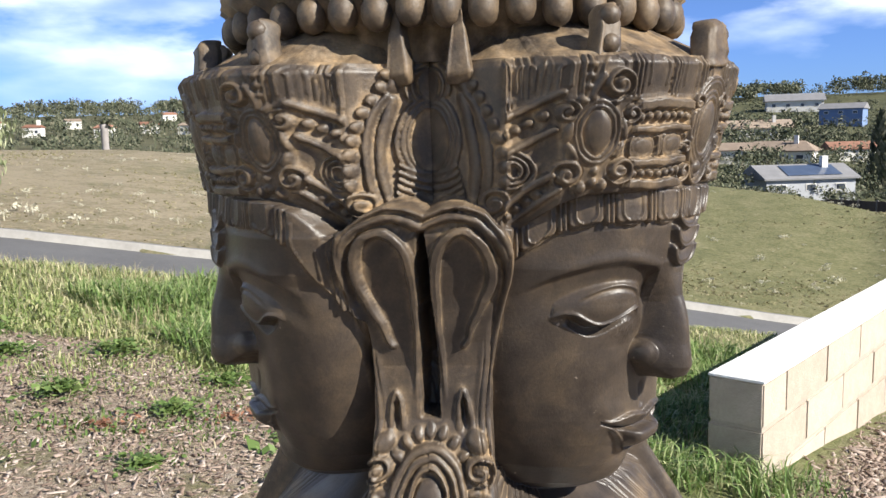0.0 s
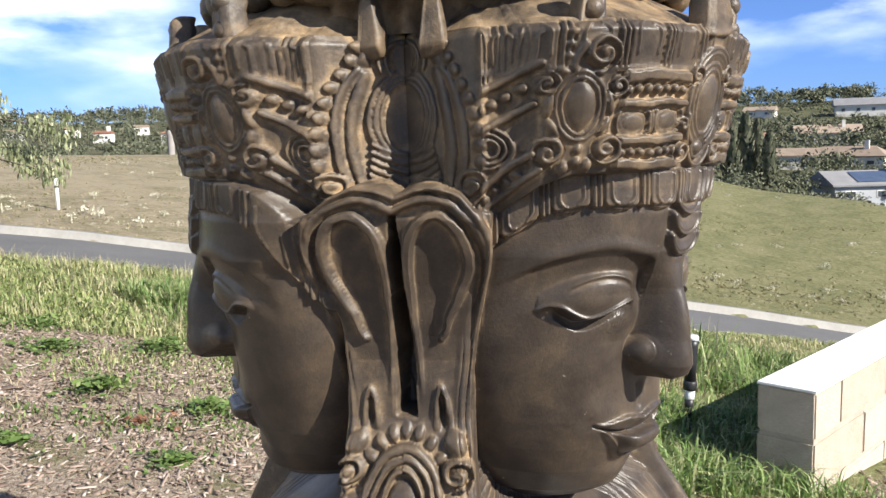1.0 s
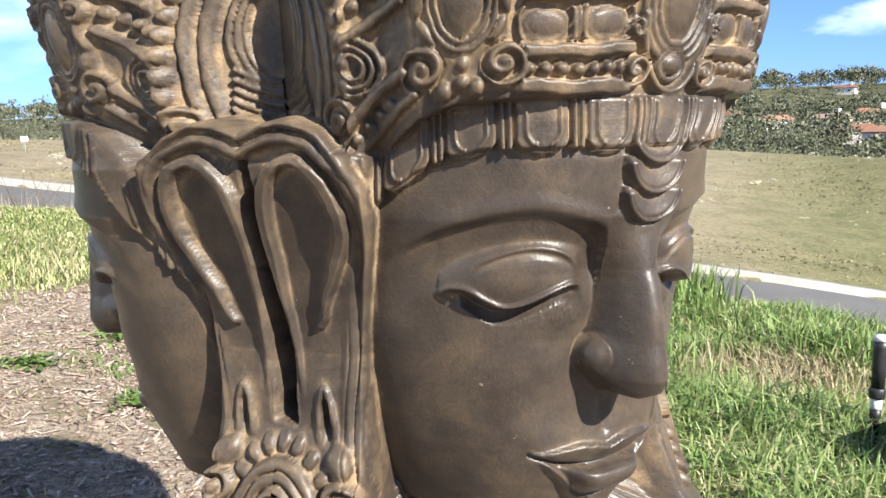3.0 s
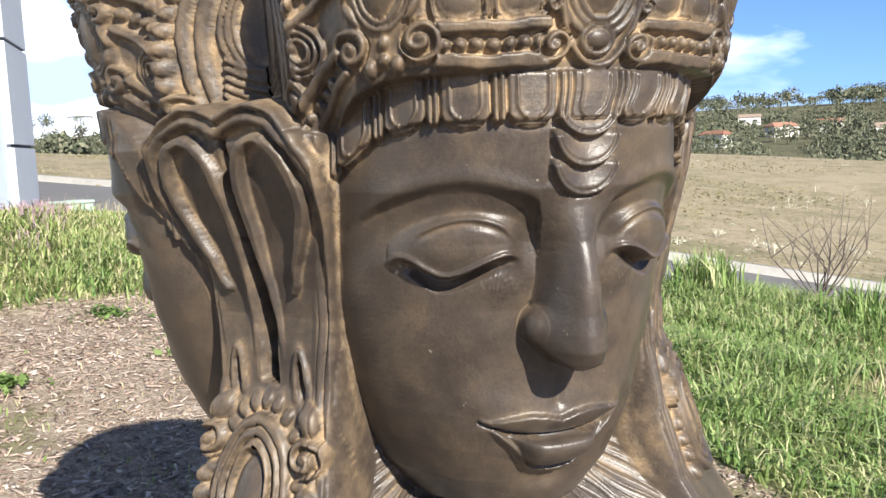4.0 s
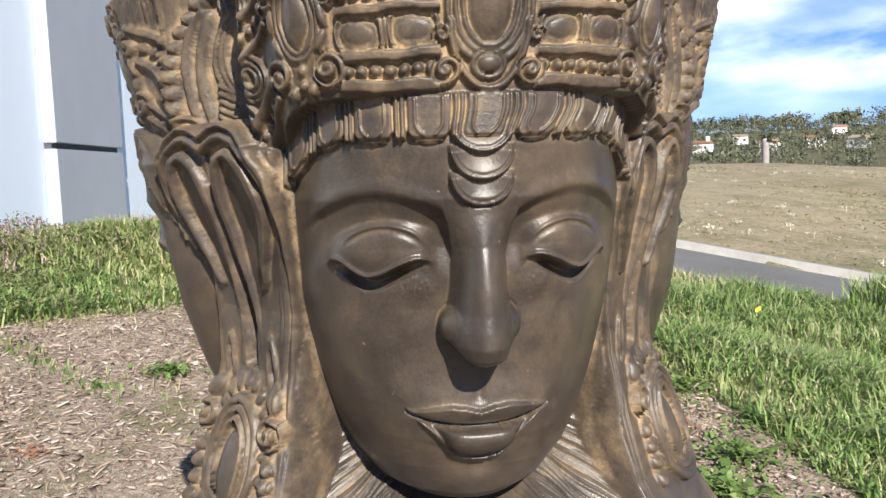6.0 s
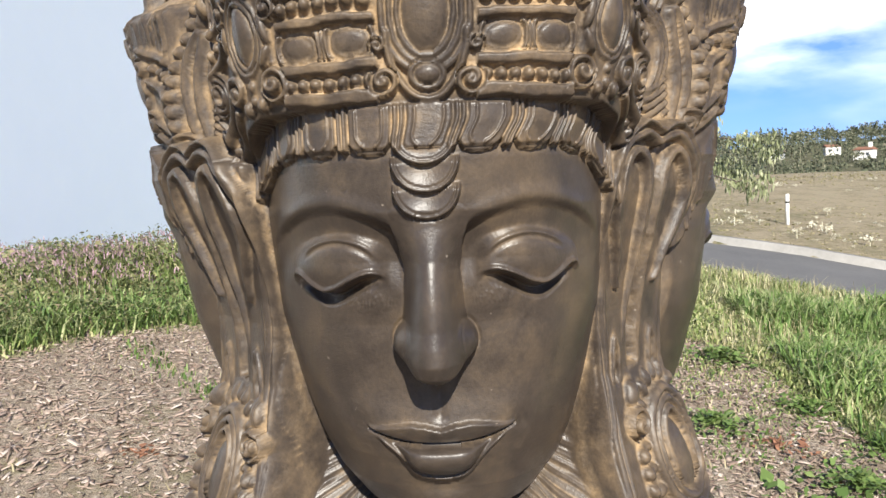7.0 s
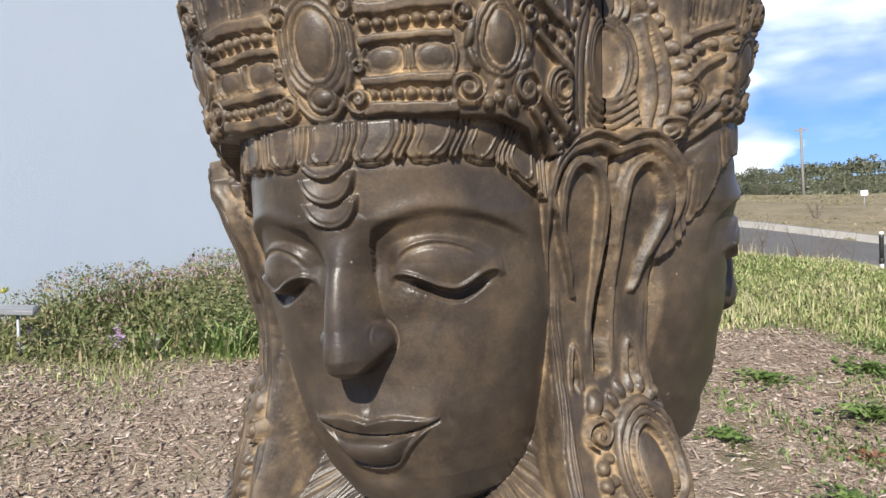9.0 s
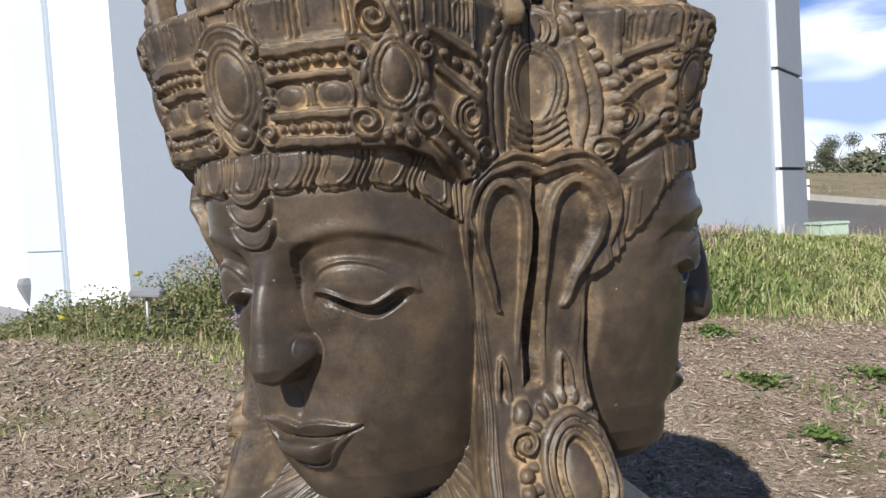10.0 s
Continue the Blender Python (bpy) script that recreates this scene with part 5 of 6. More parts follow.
def inside(U, V, pts):
    res = np.zeros(U.shape, bool)
    for (a, b), (c, d) in zip(pts, pts[1:] + pts[:1]):
        if b == d:
            continue
        cross = ((V < b) != (V < d)) & (U < a + (V - b) * (c - a) / (d - b))
        res ^= cross
    return res


def curve(pts, n=6):
    """Points of a soft line through pts (Catmull-Rom)."""
    P = np.array([pts[0]] + list(pts) + [pts[-1]], float)
    out = []
    for i in range(1, len(P) - 2):
        for t in np.linspace(0, 1, n, endpoint=False):
            a, b, c, d = P[i - 1], P[i], P[i + 1], P[i + 2]
            out.append(tuple(0.5 * (2 * b + (c - a) * t + (2 * a - 5 * b + 4 * c - d) * t * t + (3 * b - a - 3 * c + d) * t ** 3)))
    return out + [tuple(P[-1])]


def rib(d, w, h):
    """A rounded ridge of half width w and height h over a distance."""
    return h * np.sqrt(np.maximum(0, 1 - (d / w) ** 2))


def soft(d, w, h):
    """A ridge that runs out gently on both sides."""
    return h * np.maximum(0, 1 - (d / w) ** 2) ** 2


def groove(d, w, h):
    return -h * np.maximum(0, 1 - (d / w) ** 2)


def ovals(U, V, u, v, a, b, tilt=0.0):
    c, s = math.cos(tilt), math.sin(tilt)
    du, dv = U - u, V - v
    return np.hypot((du * c + dv * s) / a, (-du * s + dv * c) / b)


def dome(rho, h):
    return h * np.sqrt(np.maximum(0, 1 - rho ** 2))


def ringed_gem(H, U, V, u, v, a, b, h=0.005, rings=2, gap=0.0042, tilt=0.0):
    m = min(a, b)
    for i in range(rings, 0, -1):
        k = 1 + i * gap / m
        rho = ovals(U, V, u, v, a + i * gap, b + i * gap, tilt)
        H = np.where(rho < 1.02, np.maximum(np.where(rho < 1, 0.001, H), rib((rho - 1) * m * k + gap * 0.45, gap * 0.5, h * 0.8)), H)
    rho = ovals(U, V, u, v, a, b, tilt)
    return np.where(rho < 1, 0.001 + dome(rho, h), H)


def scroll(H, U, V, u, v, R, turns=1.6, way=1, start=0.0, h=0.0055):
    du, dv = U - u, V - v
    rho, th = np.hypot(du, dv), np.arctan2(dv, du) * way + start
    pitch = R / (turns * 0.72 + 0.45)
    ph = (rho / pitch - th / (2 * math.pi)) % 1.0
    line = h * np.sqrt(np.maximum(0, 1 - ((ph - 0.5) / 0.36) ** 2))
    body = np.where(rho < R, line + 0.0015 * np.sqrt(np.maximum(0, 1 - (rho / R) ** 2)), -1)
    eye = dome(rho / (R * 0.44), h * 1.2)
    return np.where(rho < R, np.maximum(body, eye), H)


def beads(H, U, V, pts, r, h=None, step=None):
    """A string of beads along a line."""
    P = np.array(pts, float)
    L = np.concatenate([[0], np.cumsum(np.hypot(*(P[1:] - P[:-1]).T))])
    n = max(1, int(round(L[-1] / (step or r * 2.05))))
    for s in (np.arange(n) + 0.5) * L[-1] / n:
        u, v = np.interp(s, L, P[:, 0]), np.interp(s, L, P[:, 1])
        H = np.maximum(H, dome(np.hypot(U - u, V - v) / r, h or r * 1.1))
    return H


def bar(H, U, V, pts, w, h):
    return np.maximum(H, rib(seg_d(U, V, pts), w, h))


CORNER, HALF, AXIS_Y = 0.180, 58.0, -0.063
FZ = [0.541, 0.547, 0.556, 0.566, 0.588, 0.611, 0.635, 0.650, 0.670, 0.700, 0.740, 0.770, 0.800, 0.840]
FW = [0.004, 0.040, 0.060, 0.073, 0.0875, 0.0965, 0.1035, 0.1075, 0.112, 0.119, 0.1235, 0.1235, 0.121, 0.118]
FF = [0.158, 0.192, 0.215, 0.231, 0.247, 0.255, 0.260, 0.262, 0.265, 0.269, 0.281, 0.298, 0.303, 0.303]
CP = [0, 10, 17, 21, 25, 28, 31, 34, 38, 42, 45]
CR = [0.313, 0.311, 0.305, 0.298, 0.287, 0.272, 0.257, 0.252, 0.249, 0.231, 0.207]
# the same line of the diadem seen from the bust's own axis
CX = [r * math.sin(radians(p)) for p, r in zip(CP, CR)]
CY = [r * math.cos(radians(p)) + AXIS_Y for p, r in zip(CP, CR)]
NP = [math.degrees(math.atan2(a, b)) for a, b in zip(CX, CY)]
NR = [math.hypot(a, b) for a, b in zip(CX, CY)]


def face_features(x, z):
    """Relief of brow, eyes, nose and mouth over the smooth oval; x is the distance from the middle line."""
    h = np.zeros(x.shape)
    # brow ridge: a soft edge over the hollow of the eye
    brow = curve([(0.010, 0.747), (0.018, 0.757), (0.036, 0.7675), (0.060, 0.7745), (0.082, 0.773), (0.100, 0.764), (0.112, 0.750)])
    bx, bz = np.array(brow).T
    zb = np.interp(x, bx, bz)
    below = zb - z
    sock = smooth(-0.0015, 0.0065, below) * (1 - smooth(0.012, 0.042, below)) * smooth(0.010, 0.024, x) * (1 - smooth(0.098, 0.116, x))
    h -= (0.0050 + 0.0028 * np.exp(-((x - 0.028) / 0.012) ** 2)) * sock
    h += 0.0009 * np.exp(-((z - zb - 0.003) / 0.0045) ** 2) * smooth(0.004, 0.03, x) * (1 - smooth(0.09, 0.115, x))
    # lid
    rho = ovals(x, z, 0.0615, 0.7360, 0.0360, 0.0220, -0.05)
    lash = curve([(0.0285, 0.7262), (0.034, 0.7315), (0.042, 0.7328), (0.052, 0.7290), (0.062, 0.7235), (0.071, 0.7218), (0.079, 0.7258), (0.086, 0.7312), (0.0915, 0.7322), (0.0945, 0.7292)])
    lx, lz = np.array(lash).T
    zl = np.interp(x, lx, lz)
    on = (x > 0.027) & (x < 0.096)
    h += np.where(on, smooth(0.027, 0.040, x) * smooth(-0.0012, 0.0009, z - zl) * 0.0080 * np.maximum(0, 1 - rho ** 2) ** 0.75, 0)
    dl = seg_d(x, z, lash)
    h += soft(dl, 0.0034, 0.0036) * smooth(0.0275, 0.039, x) * (1 - 0.6 * smooth(0.090, 0.0955, x))
    under = smooth(0.0010, 0.0032, zl - z) * np.clip(1 - (zl - z) / 0.0105, 0, 1) ** 0.7 * smooth(0.036, 0.054, x) * (1 - smooth(0.082, 0.0915, x))
    h -= 0.0115 * under
    wrinkle = np.exp(-(((x - 0.042) / 0.014) ** 2 + ((z - 0.7155) / 0.0085) ** 2))
    h += wrinkle * (0.0020 + 0.0005 * np.sin((z + 0.35 * x) * 1900 + 3 * np.sin(x * 420) + 2 * np.sin(z * 530)) * np.sin((x - 0.5 * z) * 1300 + 2.5 * np.sin(z * 700)))
    crease = curve([(0.034, 0.7405), (0.045, 0.7500), (0.060, 0.7545), (0.074, 0.7520), (0.086, 0.7445)])
    dc = seg_d(x, z, crease)
    h += (soft(dc, 0.0024, 0.0017) + groove(seg_d(x, z + 0.0028, crease), 0.0026, 0.0013)) * smooth(0.034, 0.044, x) * (1 - smooth(0.078, 0.086, x))
    # cheek swell
    h += 0.0035 * np.exp(-(((x - 0.058) / 0.035) ** 2 + ((z - 0.682) / 0.032) ** 2))
    # nose
    zz = [0.667, 0.672, 0.680, 0.690, 0.705, 0.725, 0.742, 0.756, 0.770]
    rise = [0.030, 0.041, 0.0445, 0.043, 0.0385, 0.030, 0.0200, 0.0100, 0.0]
    eased = sum(np.interp(z + o, zz, rise) for o in (-0.010, -0.007, -0.0035, 0.0, 0.0035, 0.007, 0.010)) / 7
    ridge = np.interp(z, zz, rise)
    ridge = ridge + (eased - ridge) * smooth(0.684, 0.702, z)
    foot = np.interp(z, [0.668, 0.684, 0.696, 0.712, 0.735, 0.752, 0.770], [0.0255, 0.0268, 0.0255, 0.0225, 0.0200, 0.0240, 0.0340])
    u = np.clip(x / foot, 0, 1)
    nose = ridge * (1 - u ** 2.15) ** np.interp(z, [0.68, 0.70, 0.73], [1.25, 1.5, 1.7])
    # rounded wings on both sides of the tip
    ra = ovals(x, z, 0.0186, 0.6900, 0.0102, 0.0128)
    wing = 0.0205 * np.sqrt(np.maximum(0, 1 - ra ** 2)) ** 0.8
    nose = np.maximum(nose, wing) + 0.0030 * np.exp(-((nose - wing) / 0.007) ** 2) * smooth(0.0, 0.008, wing)
    zcut = np.interp(x, [0, 0.006, 0.012, 0.018, 0.024, 0.029], [0.6660, 0.6678, 0.6722, 0.6778, 0.6825, 0.6860])
    nose *= smooth(-0.0009, 0.0009, z - zcut)
    h = np.where(nose > 0.0005, np.maximum(h * np.exp(-nose / 0.006), nose), h)
    h -= 0.0014 * np.exp(-((ra - 1.13) / 0.10) ** 2) * smooth(0.016, 0.022, x) * smooth(0.682, 0.690, z)
    zm = z + 0.0050
    # full cheeks beside the mouth, the groove over the lip and the lips
    h += 0.0050 * np.exp(-(((x - 0.050) / 0.022) ** 2 + ((zm - 0.640) / 0.020) ** 2))
    h += 0.0055 * np.exp(-(((x) / 0.040) ** 2 + ((zm - 0.634) / 0.020) ** 2))
    h -= 0.0022 * np.exp(-((x / 0.0042) ** 2)) * smooth(0.640, 0.646, zm) * (1 - smooth(0.660, 0.668, zm))
    mx = np.array([0, 0.010, 0.020, 0.028, 0.036, 0.043, 0.050])
    mouth = np.interp(x, mx, [0.6262, 0.6264, 0.6270, 0.6284, 0.6308, 0.6338, 0.6372])
    top = np.interp(x, mx, [0.6366, 0.6392, 0.6402, 0.6398, 0.6386, 0.6376, 0.6382])
    inl = (x < 0.050)
    t = np.clip((zm - mouth) / np.maximum(top - mouth, 1e-4), 0, 1)
    end = np.sqrt(np.maximum(0, 1 - (x / 0.050) ** 2))
    # the upper lip stands proud at its upper edge and slopes inwards to the mouth
    h += np.where(inl & (zm >= mouth), 0.0060 * t ** 0.9 * (1 - smooth(-0.0004, 0.0016, zm - top)), 0) * end
    h -= np.where(inl, 0.0085 * np.exp(-((zm - mouth) / 0.0011) ** 2) * np.interp(x, [0, 0.03, 0.050], [0.9, 1.0, 0.35]), 0)
    lipline = curve([(0.0, 0.6015), (0.008, 0.6022), (0.0165, 0.6046), (0.0224, 0.6096), (0.0272, 0.6162), (0.0326, 0.6228), (0.0395, 0.6296), (0.0475, 0.6362)])
    lip_low = np.interp(x, [u for u, v in lipline], [v for u, v in lipline])
    tl = np.clip((zm - lip_low) / np.maximum(mouth - lip_low, 0.0015), 0, 1)
    h = h + np.where((zm < mouth) & (x < 0.0475), 0.0150 * np.sin(np.pi * np.clip((tl - 0.10) * 0.90, 0, 1)) ** 0.75 * np.exp(-(x / 0.0258) ** 6), 0) * (zm > lip_low)
    dr = seg_d(x, zm, lipline)
    h = h + np.where(zm < mouth - 0.0006, soft(dr, 0.0026, 0.0040) * (1 - smooth(0.036, 0.047, x)) + 0.0016 * (zm > lip_low) * (1 - smooth(0.026, 0.04, x)), 0)
    h -= 0.0038 * np.exp(-(((x) / 0.026) ** 2 + ((zm - 0.5935) / 0.0060) ** 2))
    h += 0.0040 * np.exp(-(((x) / 0.026) ** 2 + ((zm - 0.576) / 0.014) ** 2))
    h -= 0.0022 * np.exp(-(((x - 0.053) / 0.006) ** 2 + ((zm - 0.639) / 0.008) ** 2))
    # the three-fold mark on the forehead
    for zc, a, b in [(0.7855, 0.0222, 0.0205), (0.8010, 0.0222, 0.0205), (0.8170, 0.0218, 0.0205)]:
        rho = ovals(x, z, 0, zc, a, b)
        slab = 0.0010 + 0.0062 * np.clip((rho - 0.22) / 0.72, 0, 1) ** 1.2 - 0.0016 * np.exp(-((rho - 0.855) / 0.030) ** 2)
        slab = np.where(rho > 0.95, 0.0072 * np.sqrt(np.clip((1.03 - rho) / 0.08, 0, 1)), slab)
        h = np.where((rho < 1.03) & (z < zc), slab * (1 - 0.6 * smooth(zc - 0.004, zc, z)), h)
    return h


def u_panels(H, U, V, z0, z1, period, h=0.0045, down=True, phase=0.0):
    """A row of tongue-shaped panels with a pair of rods between them."""
    k = np.abs(((U + phase) / period + 0.5) % 1.0 - 0.5) * period
    rod = rib(np.abs(k - period * 0.5) - 0.0018, 0.0016, h)
    e = (V - z0) if down else (z1 - V)
    edge = period * 0.375
    end = np.hypot(np.maximum(0, k - edge * 0.62), np.minimum(0, e - 0.0085)) + edge * 0.08
    tong = np.where((k < edge) & (e > -0.001), 0.0026 * np.clip((edge - k) / 0.0012, 0, 1) * np.clip((edge * 0.78 - end) / 0.0012, 0, 1), 0)
    inner = np.maximum(rib(np.abs(k - edge * 0.62), 0.0009, 0.0017) * (e > 0.008) * (e < 0.023), rib(np.hypot(k, np.minimum(0, e - 0.009)) - edge * 0.62, 0.0009, 0.0017) * (e < 0.009) * (k > edge * 0.22))
    row = np.maximum(rod * 0.85, np.where(tong > 0.0004, tong + inner, 0))
    return np.where((V > z0) & (V < z1), np.maximum(H, row), H)


def crown_relief(P, z):
    """Relief of the diadem between the middle (P = 0) and the bead string; P in degrees from the middle of a face."""
    U = np.radians(P) * 0.300
    H = np.full(P.shape, -0.0015)
    rgn = (U > 0.027) & (U < 0.083)
    for zc, w, h in ((0.8965, 0.0044, 0.0062), (0.8785, 0.0032, 0.0055), (0.8535, 0.0036, 0.0058), (0.8365, 0.0044, 0.0065)):
        wob = 0.0003 * np.sin(U * 140 + zc * 900)
        H = np.where(rgn, np.maximum(H, h * np.clip((w - np.abs(z - zc + wob)) / 0.0014, 0, 1) ** 0.6), H)
    for zc in (0.8877, 0.8450):
        H = np.where(rgn, beads(H, U, z, [(0.028, zc), (0.083, zc)], 0.0039, 0.0058, 0.0082), H)
    for uc in (0.041, 0.071):
        H = ringed_gem(H, U, z, uc, 0.8660, 0.0080, 0.0058, 0.0014, 1, 0.0026)
        for o in (-0.0125, 0.0125):
            H = np.where((z > 0.8580) & (z < 0.8740), np.maximum(H, rib(np.abs(np.hypot(U - uc - o * 0.25, (z - 0.8660) * 0.8) - 0.0102), 0.0013, 0.0034) * (np.sign(o) * (U - uc) > 0.004)), H)
    for uc in (0.0535, 0.0560, 0.0585):
        H = bar(H, U, z, [(uc, 0.8590), (uc, 0.8730)], 0.0010, 0.0034)
    # tongues above the bars, up to the rim
    H = u_panels(H, U, z, 0.9025, 0.9330, 0.0345, 0.0046, False, 0.0)
    H = np.maximum(H, np.where((z > 0.900) & (z < 0.9035), 0.003, -1))
    # middle gem with its rings, drops and scrolls
    H = ringed_gem(H, U, z, 0.0, 0.8790, 0.0125, 0.0215, 0.0055, 3, 0.0042)
    for zc, r in ((0.8915, 0.0255), (0.8935, 0.0200)):
        H = np.where((z > zc) & (U < 0.03), np.maximum(H, rib(np.hypot(U * 1.05, (z - zc)) - r, 0.0024, 0.0055)), H)
    H = ringed_gem(H, U, z, 0.0, 0.8465, 0.0072, 0.0055, 0.0045, 1, 0.0032)
    H = bar(H, U, z, curve([(0.0, 0.8330), (0.007, 0.8350), (0.014, 0.8420), (0.0195, 0.8540), (0.0215, 0.8700)]), 0.0026, 0.0058)
    H = scroll(H, U, z, 0.0240, 0.8435, 0.0088, 1.5, 1, 1.0)
    H = scroll(H, U, z, 0.0265, 0.8630, 0.0052, 1.2, -1, 0.0, 0.0045)
    H = scroll(H, U, z, 0.0205, 0.8985, 0.0074, 1.3, 1, 2.0)
    # side gem on a raised plate, with its scrolls and leaves
    plate = np.maximum(np.abs(U - 0.1110) - 0.0215, np.abs(z - 0.8700) - 0.0300)
    H = np.where(plate < 0.001, np.maximum(H, 0.0024 * np.clip((0.001 - plate) / 0.0018, 0, 1)), H)
    for uu, zz, aa, bb, tt in ((0.0925, 0.8790, 0.0034, 0.0090, -0.3), (0.0945, 0.8640, 0.0034, 0.0075, 0.5), (0.1290, 0.8780, 0.0036, 0.0090, 0.3), (0.1270, 0.8625, 0.0034, 0.0075, -0.5),
                               (0.1010, 0.9000, 0.0034, 0.0062, 0.8), (0.1210, 0.8990, 0.0034, 0.0062, -0.8), (0.1030, 0.8370, 0.0040, 0.0050, 0.0), (0.1180, 0.8360, 0.0040, 0.0050, 0.0)):
        H = np.maximum(H, 0.0016 + dome(ovals(U, z, uu, zz, aa, bb, tt), 0.0046) * (ovals(U, z, uu, zz, aa, bb, tt) < 1) - 0.01 * (ovals(U, z, uu, zz, aa, bb, tt) >= 1))
    H = scroll(H, U, z, 0.0905, 0.8475, 0.0108, 1.6, 1, 2.2)
    H = scroll(H, U, z, 0.1290, 0.8465, 0.0112, 1.6, -1, 0.6)
    H = scroll(H, U, z, 0.0885, 0.8905, 0.0070, 1.2, 1, 0.4)
    H = scroll(H, U, z, 0.1305, 0.8920, 0.0080, 1.2, -1, 1.4)
    H = ringed_gem(H, U, z, 0.1105, 0.8765, 0.0095, 0.0180, 0.0058, 2, 0.0036)
    H = scroll(H, U, z, 0.1000, 0.9120, 0.0110, 1.5, 1, 3.6, 0.0065)
    H = bar(H, U, z, curve([(0.1110, 0.9180), (0.1150, 0.9080), (0.1160, 0.9010)]), 0.0030, 0.006)
    H = beads(H, U, z, [(0.1100, 0.8520), (0.1100, 0.8360)], 0.0040, 0.005)
    H = beads(H, U, z, [(0.1190, 0.9060), (0.1180, 0.9300)], 0.0036, 0.005)
    # slanting bars and beads towards the wing
    for a, b, c, d, w in ((0.1350, 0.9050, 0.1780, 0.8850, 0.0036), (0.1380, 0.8800, 0.1740, 0.8570, 0.0034),
                          (0.1390, 0.8460, 0.1750, 0.8140, 0.0036), (0.1340, 0.8350, 0.1800, 0.7880, 0.0034)):
        H = bar(H, U, z, [(a, b), (c, d)], w, 0.0062)
    H = beads(H, U, z, [(0.1400, 0.8920), (0.1720, 0.8740)], 0.0042, 0.0058)
    H = beads(H, U, z, [(0.1420, 0.8330), (0.1720, 0.8040)], 0.0040, 0.0054)
    for r in (0.0060, 0.0100, 0.0140):
        rho = np.hypot(U - 0.1620, (z - 0.8490))
        H = np.where((U > 0.140) & (U < 0.175) & (z > 0.8350) & (z < 0.8640) & (z > 0.8460 - 0.9 * (U - 0.139)), np.maximum(H, rib(rho - r, 0.0016, 0.0042)), H)
    H = np.where((U > 0.133) & (U < 0.178) & (z > 0.905 - 0.45 * (U - 0.133)), u_panels(H, U, z, 0.885, 0.930, 0.0230, 0.0040, False, 0.006), H)
    return H


def corner_relief(q, z):
    """Relief of the corner wings over the ears; q is the distance from the corner's crack."""
    H = np.full(q.shape, -0.001)
    H = beads(H, q * 1.25, z, curve([(0.0338, 0.9420), (0.0388, 0.9200), (0.0538, 0.8950), (0.0625, 0.8700), (0.0662, 0.8450), (0.0662, 0.8230)]), 0.0054, 0.0068)
    for o, w in ((0.0, 0.0034), (0.0080, 0.0040)):
        H = bar(H, q, z, curve([(0.0290 - o * 0.4, 0.9080 - o * 0.3), (0.0365 - o, 0.8960), (0.0420 - o, 0.8720), (0.0430 - o, 0.8480), (0.0395 - o, 0.8200)]), w, 0.0066 - o * 0.12)
    H = scroll(H, q, z, 0.0465, 0.8250, 0.0108, 1.5, -1, 0.2, 0.0070)
    # shield with an oval, hung with curved folds
    for k in range(3, 0, -1):
        rho = ovals(q, z, 0.0, 0.8735, 0.0145 + k * 0.0040, 0.0250 + k * 0.0040)
        H = np.where(rho < 1, np.maximum(np.where(rho < 1, 0.0, H), rib((rho - 1) * 0.016 + 0.0016, 0.0017, 0.0045)), H)
    H = np.where(ovals(q, z, 0.0, 0.8735, 0.0150, 0.0255) < 1, 0.0012, H)
    for i in range(6):
        zc = 0.8465 - i * 0.0062
        d = np.abs(z - (zc + 16.0 * q * q))
        H = np.where(q < 0.0235 + 0.0008 * i, np.maximum(H, rib(d, 0.0029, 0.0050)), H)
    for r in (0.0120, 0.0165):
        rho = np.hypot(q, (z - 0.9160) * 0.85)
        H = np.where((z > 0.906) & (z < 0.945), np.maximum(H, rib(rho - r, 0.0022, 0.0050)), H)
    H = np.where((ovals(q, z, 0, 0.9175, 0.0080, 0.0125) < 1), 0.0030, H)
    for u, v in ((0.0245, 0.9180), (0.0230, 0.9360)):
        H = np.maximum(H, dome(ovals(q, z, u, v, 0.0050, 0.0110, 0.5), 0.0065))
    return H


EAR = [(0.0125, 0.6600), (0.0108, 0.6900), (0.0082, 0.7250), (0.0075, 0.7600), (0.0105, 0.7860), (0.0190, 0.8000), (0.0300, 0.8035), (0.0410, 0.7950),
       (0.0475, 0.7780), (0.0475, 0.7600), (0.0420, 0.7430), (0.0352, 0.7270), (0.0318, 0.7140), (0.0285, 0.7075)]
HOLLOW = [(0.0135, 0.7400), (0.0122, 0.7650), (0.0150, 0.7840), (0.0210, 0.7930), (0.0300, 0.7955), (0.0380, 0.7890), (0.0425, 0.7750),
          (0.0420, 0.7620), (0.0370, 0.7450), (0.0320, 0.7300), (0.0285, 0.7165), (0.0245, 0.7290), (0.0190, 0.7480)]


def ear_relief(q, z, hand):
    H = np.zeros(q.shape)
    line = curve(EAR, 4)
    d = seg_d(q, z, line)
    hol = inside(q, z, HOLLOW)
    dh = seg_d(q, z, HOLLOW + HOLLOW[:1])
    # the hollow is deep under its upper rim and its floor rises to the inner side and the lobe
    into = (q - np.interp(z, [0.7165, 0.729, 0.748, 0.765, 0.784], [0.0285, 0.0245, 0.019, 0.0122, 0.015])) / 0.028
    a, b = (0.24, 0.44) if hand > 0 else (0.0, 0.12)
    cave = smooth(a, b, into + 0.8 * smooth(0.765, 0.785, z))
    deep = np.interp(z, [0.712, 0.740], [0.006, 0.011]) * (1 - cave) + np.interp(z, [0.712, 0.728, 0.748], [0.010, 0.050, 0.095]) * cave
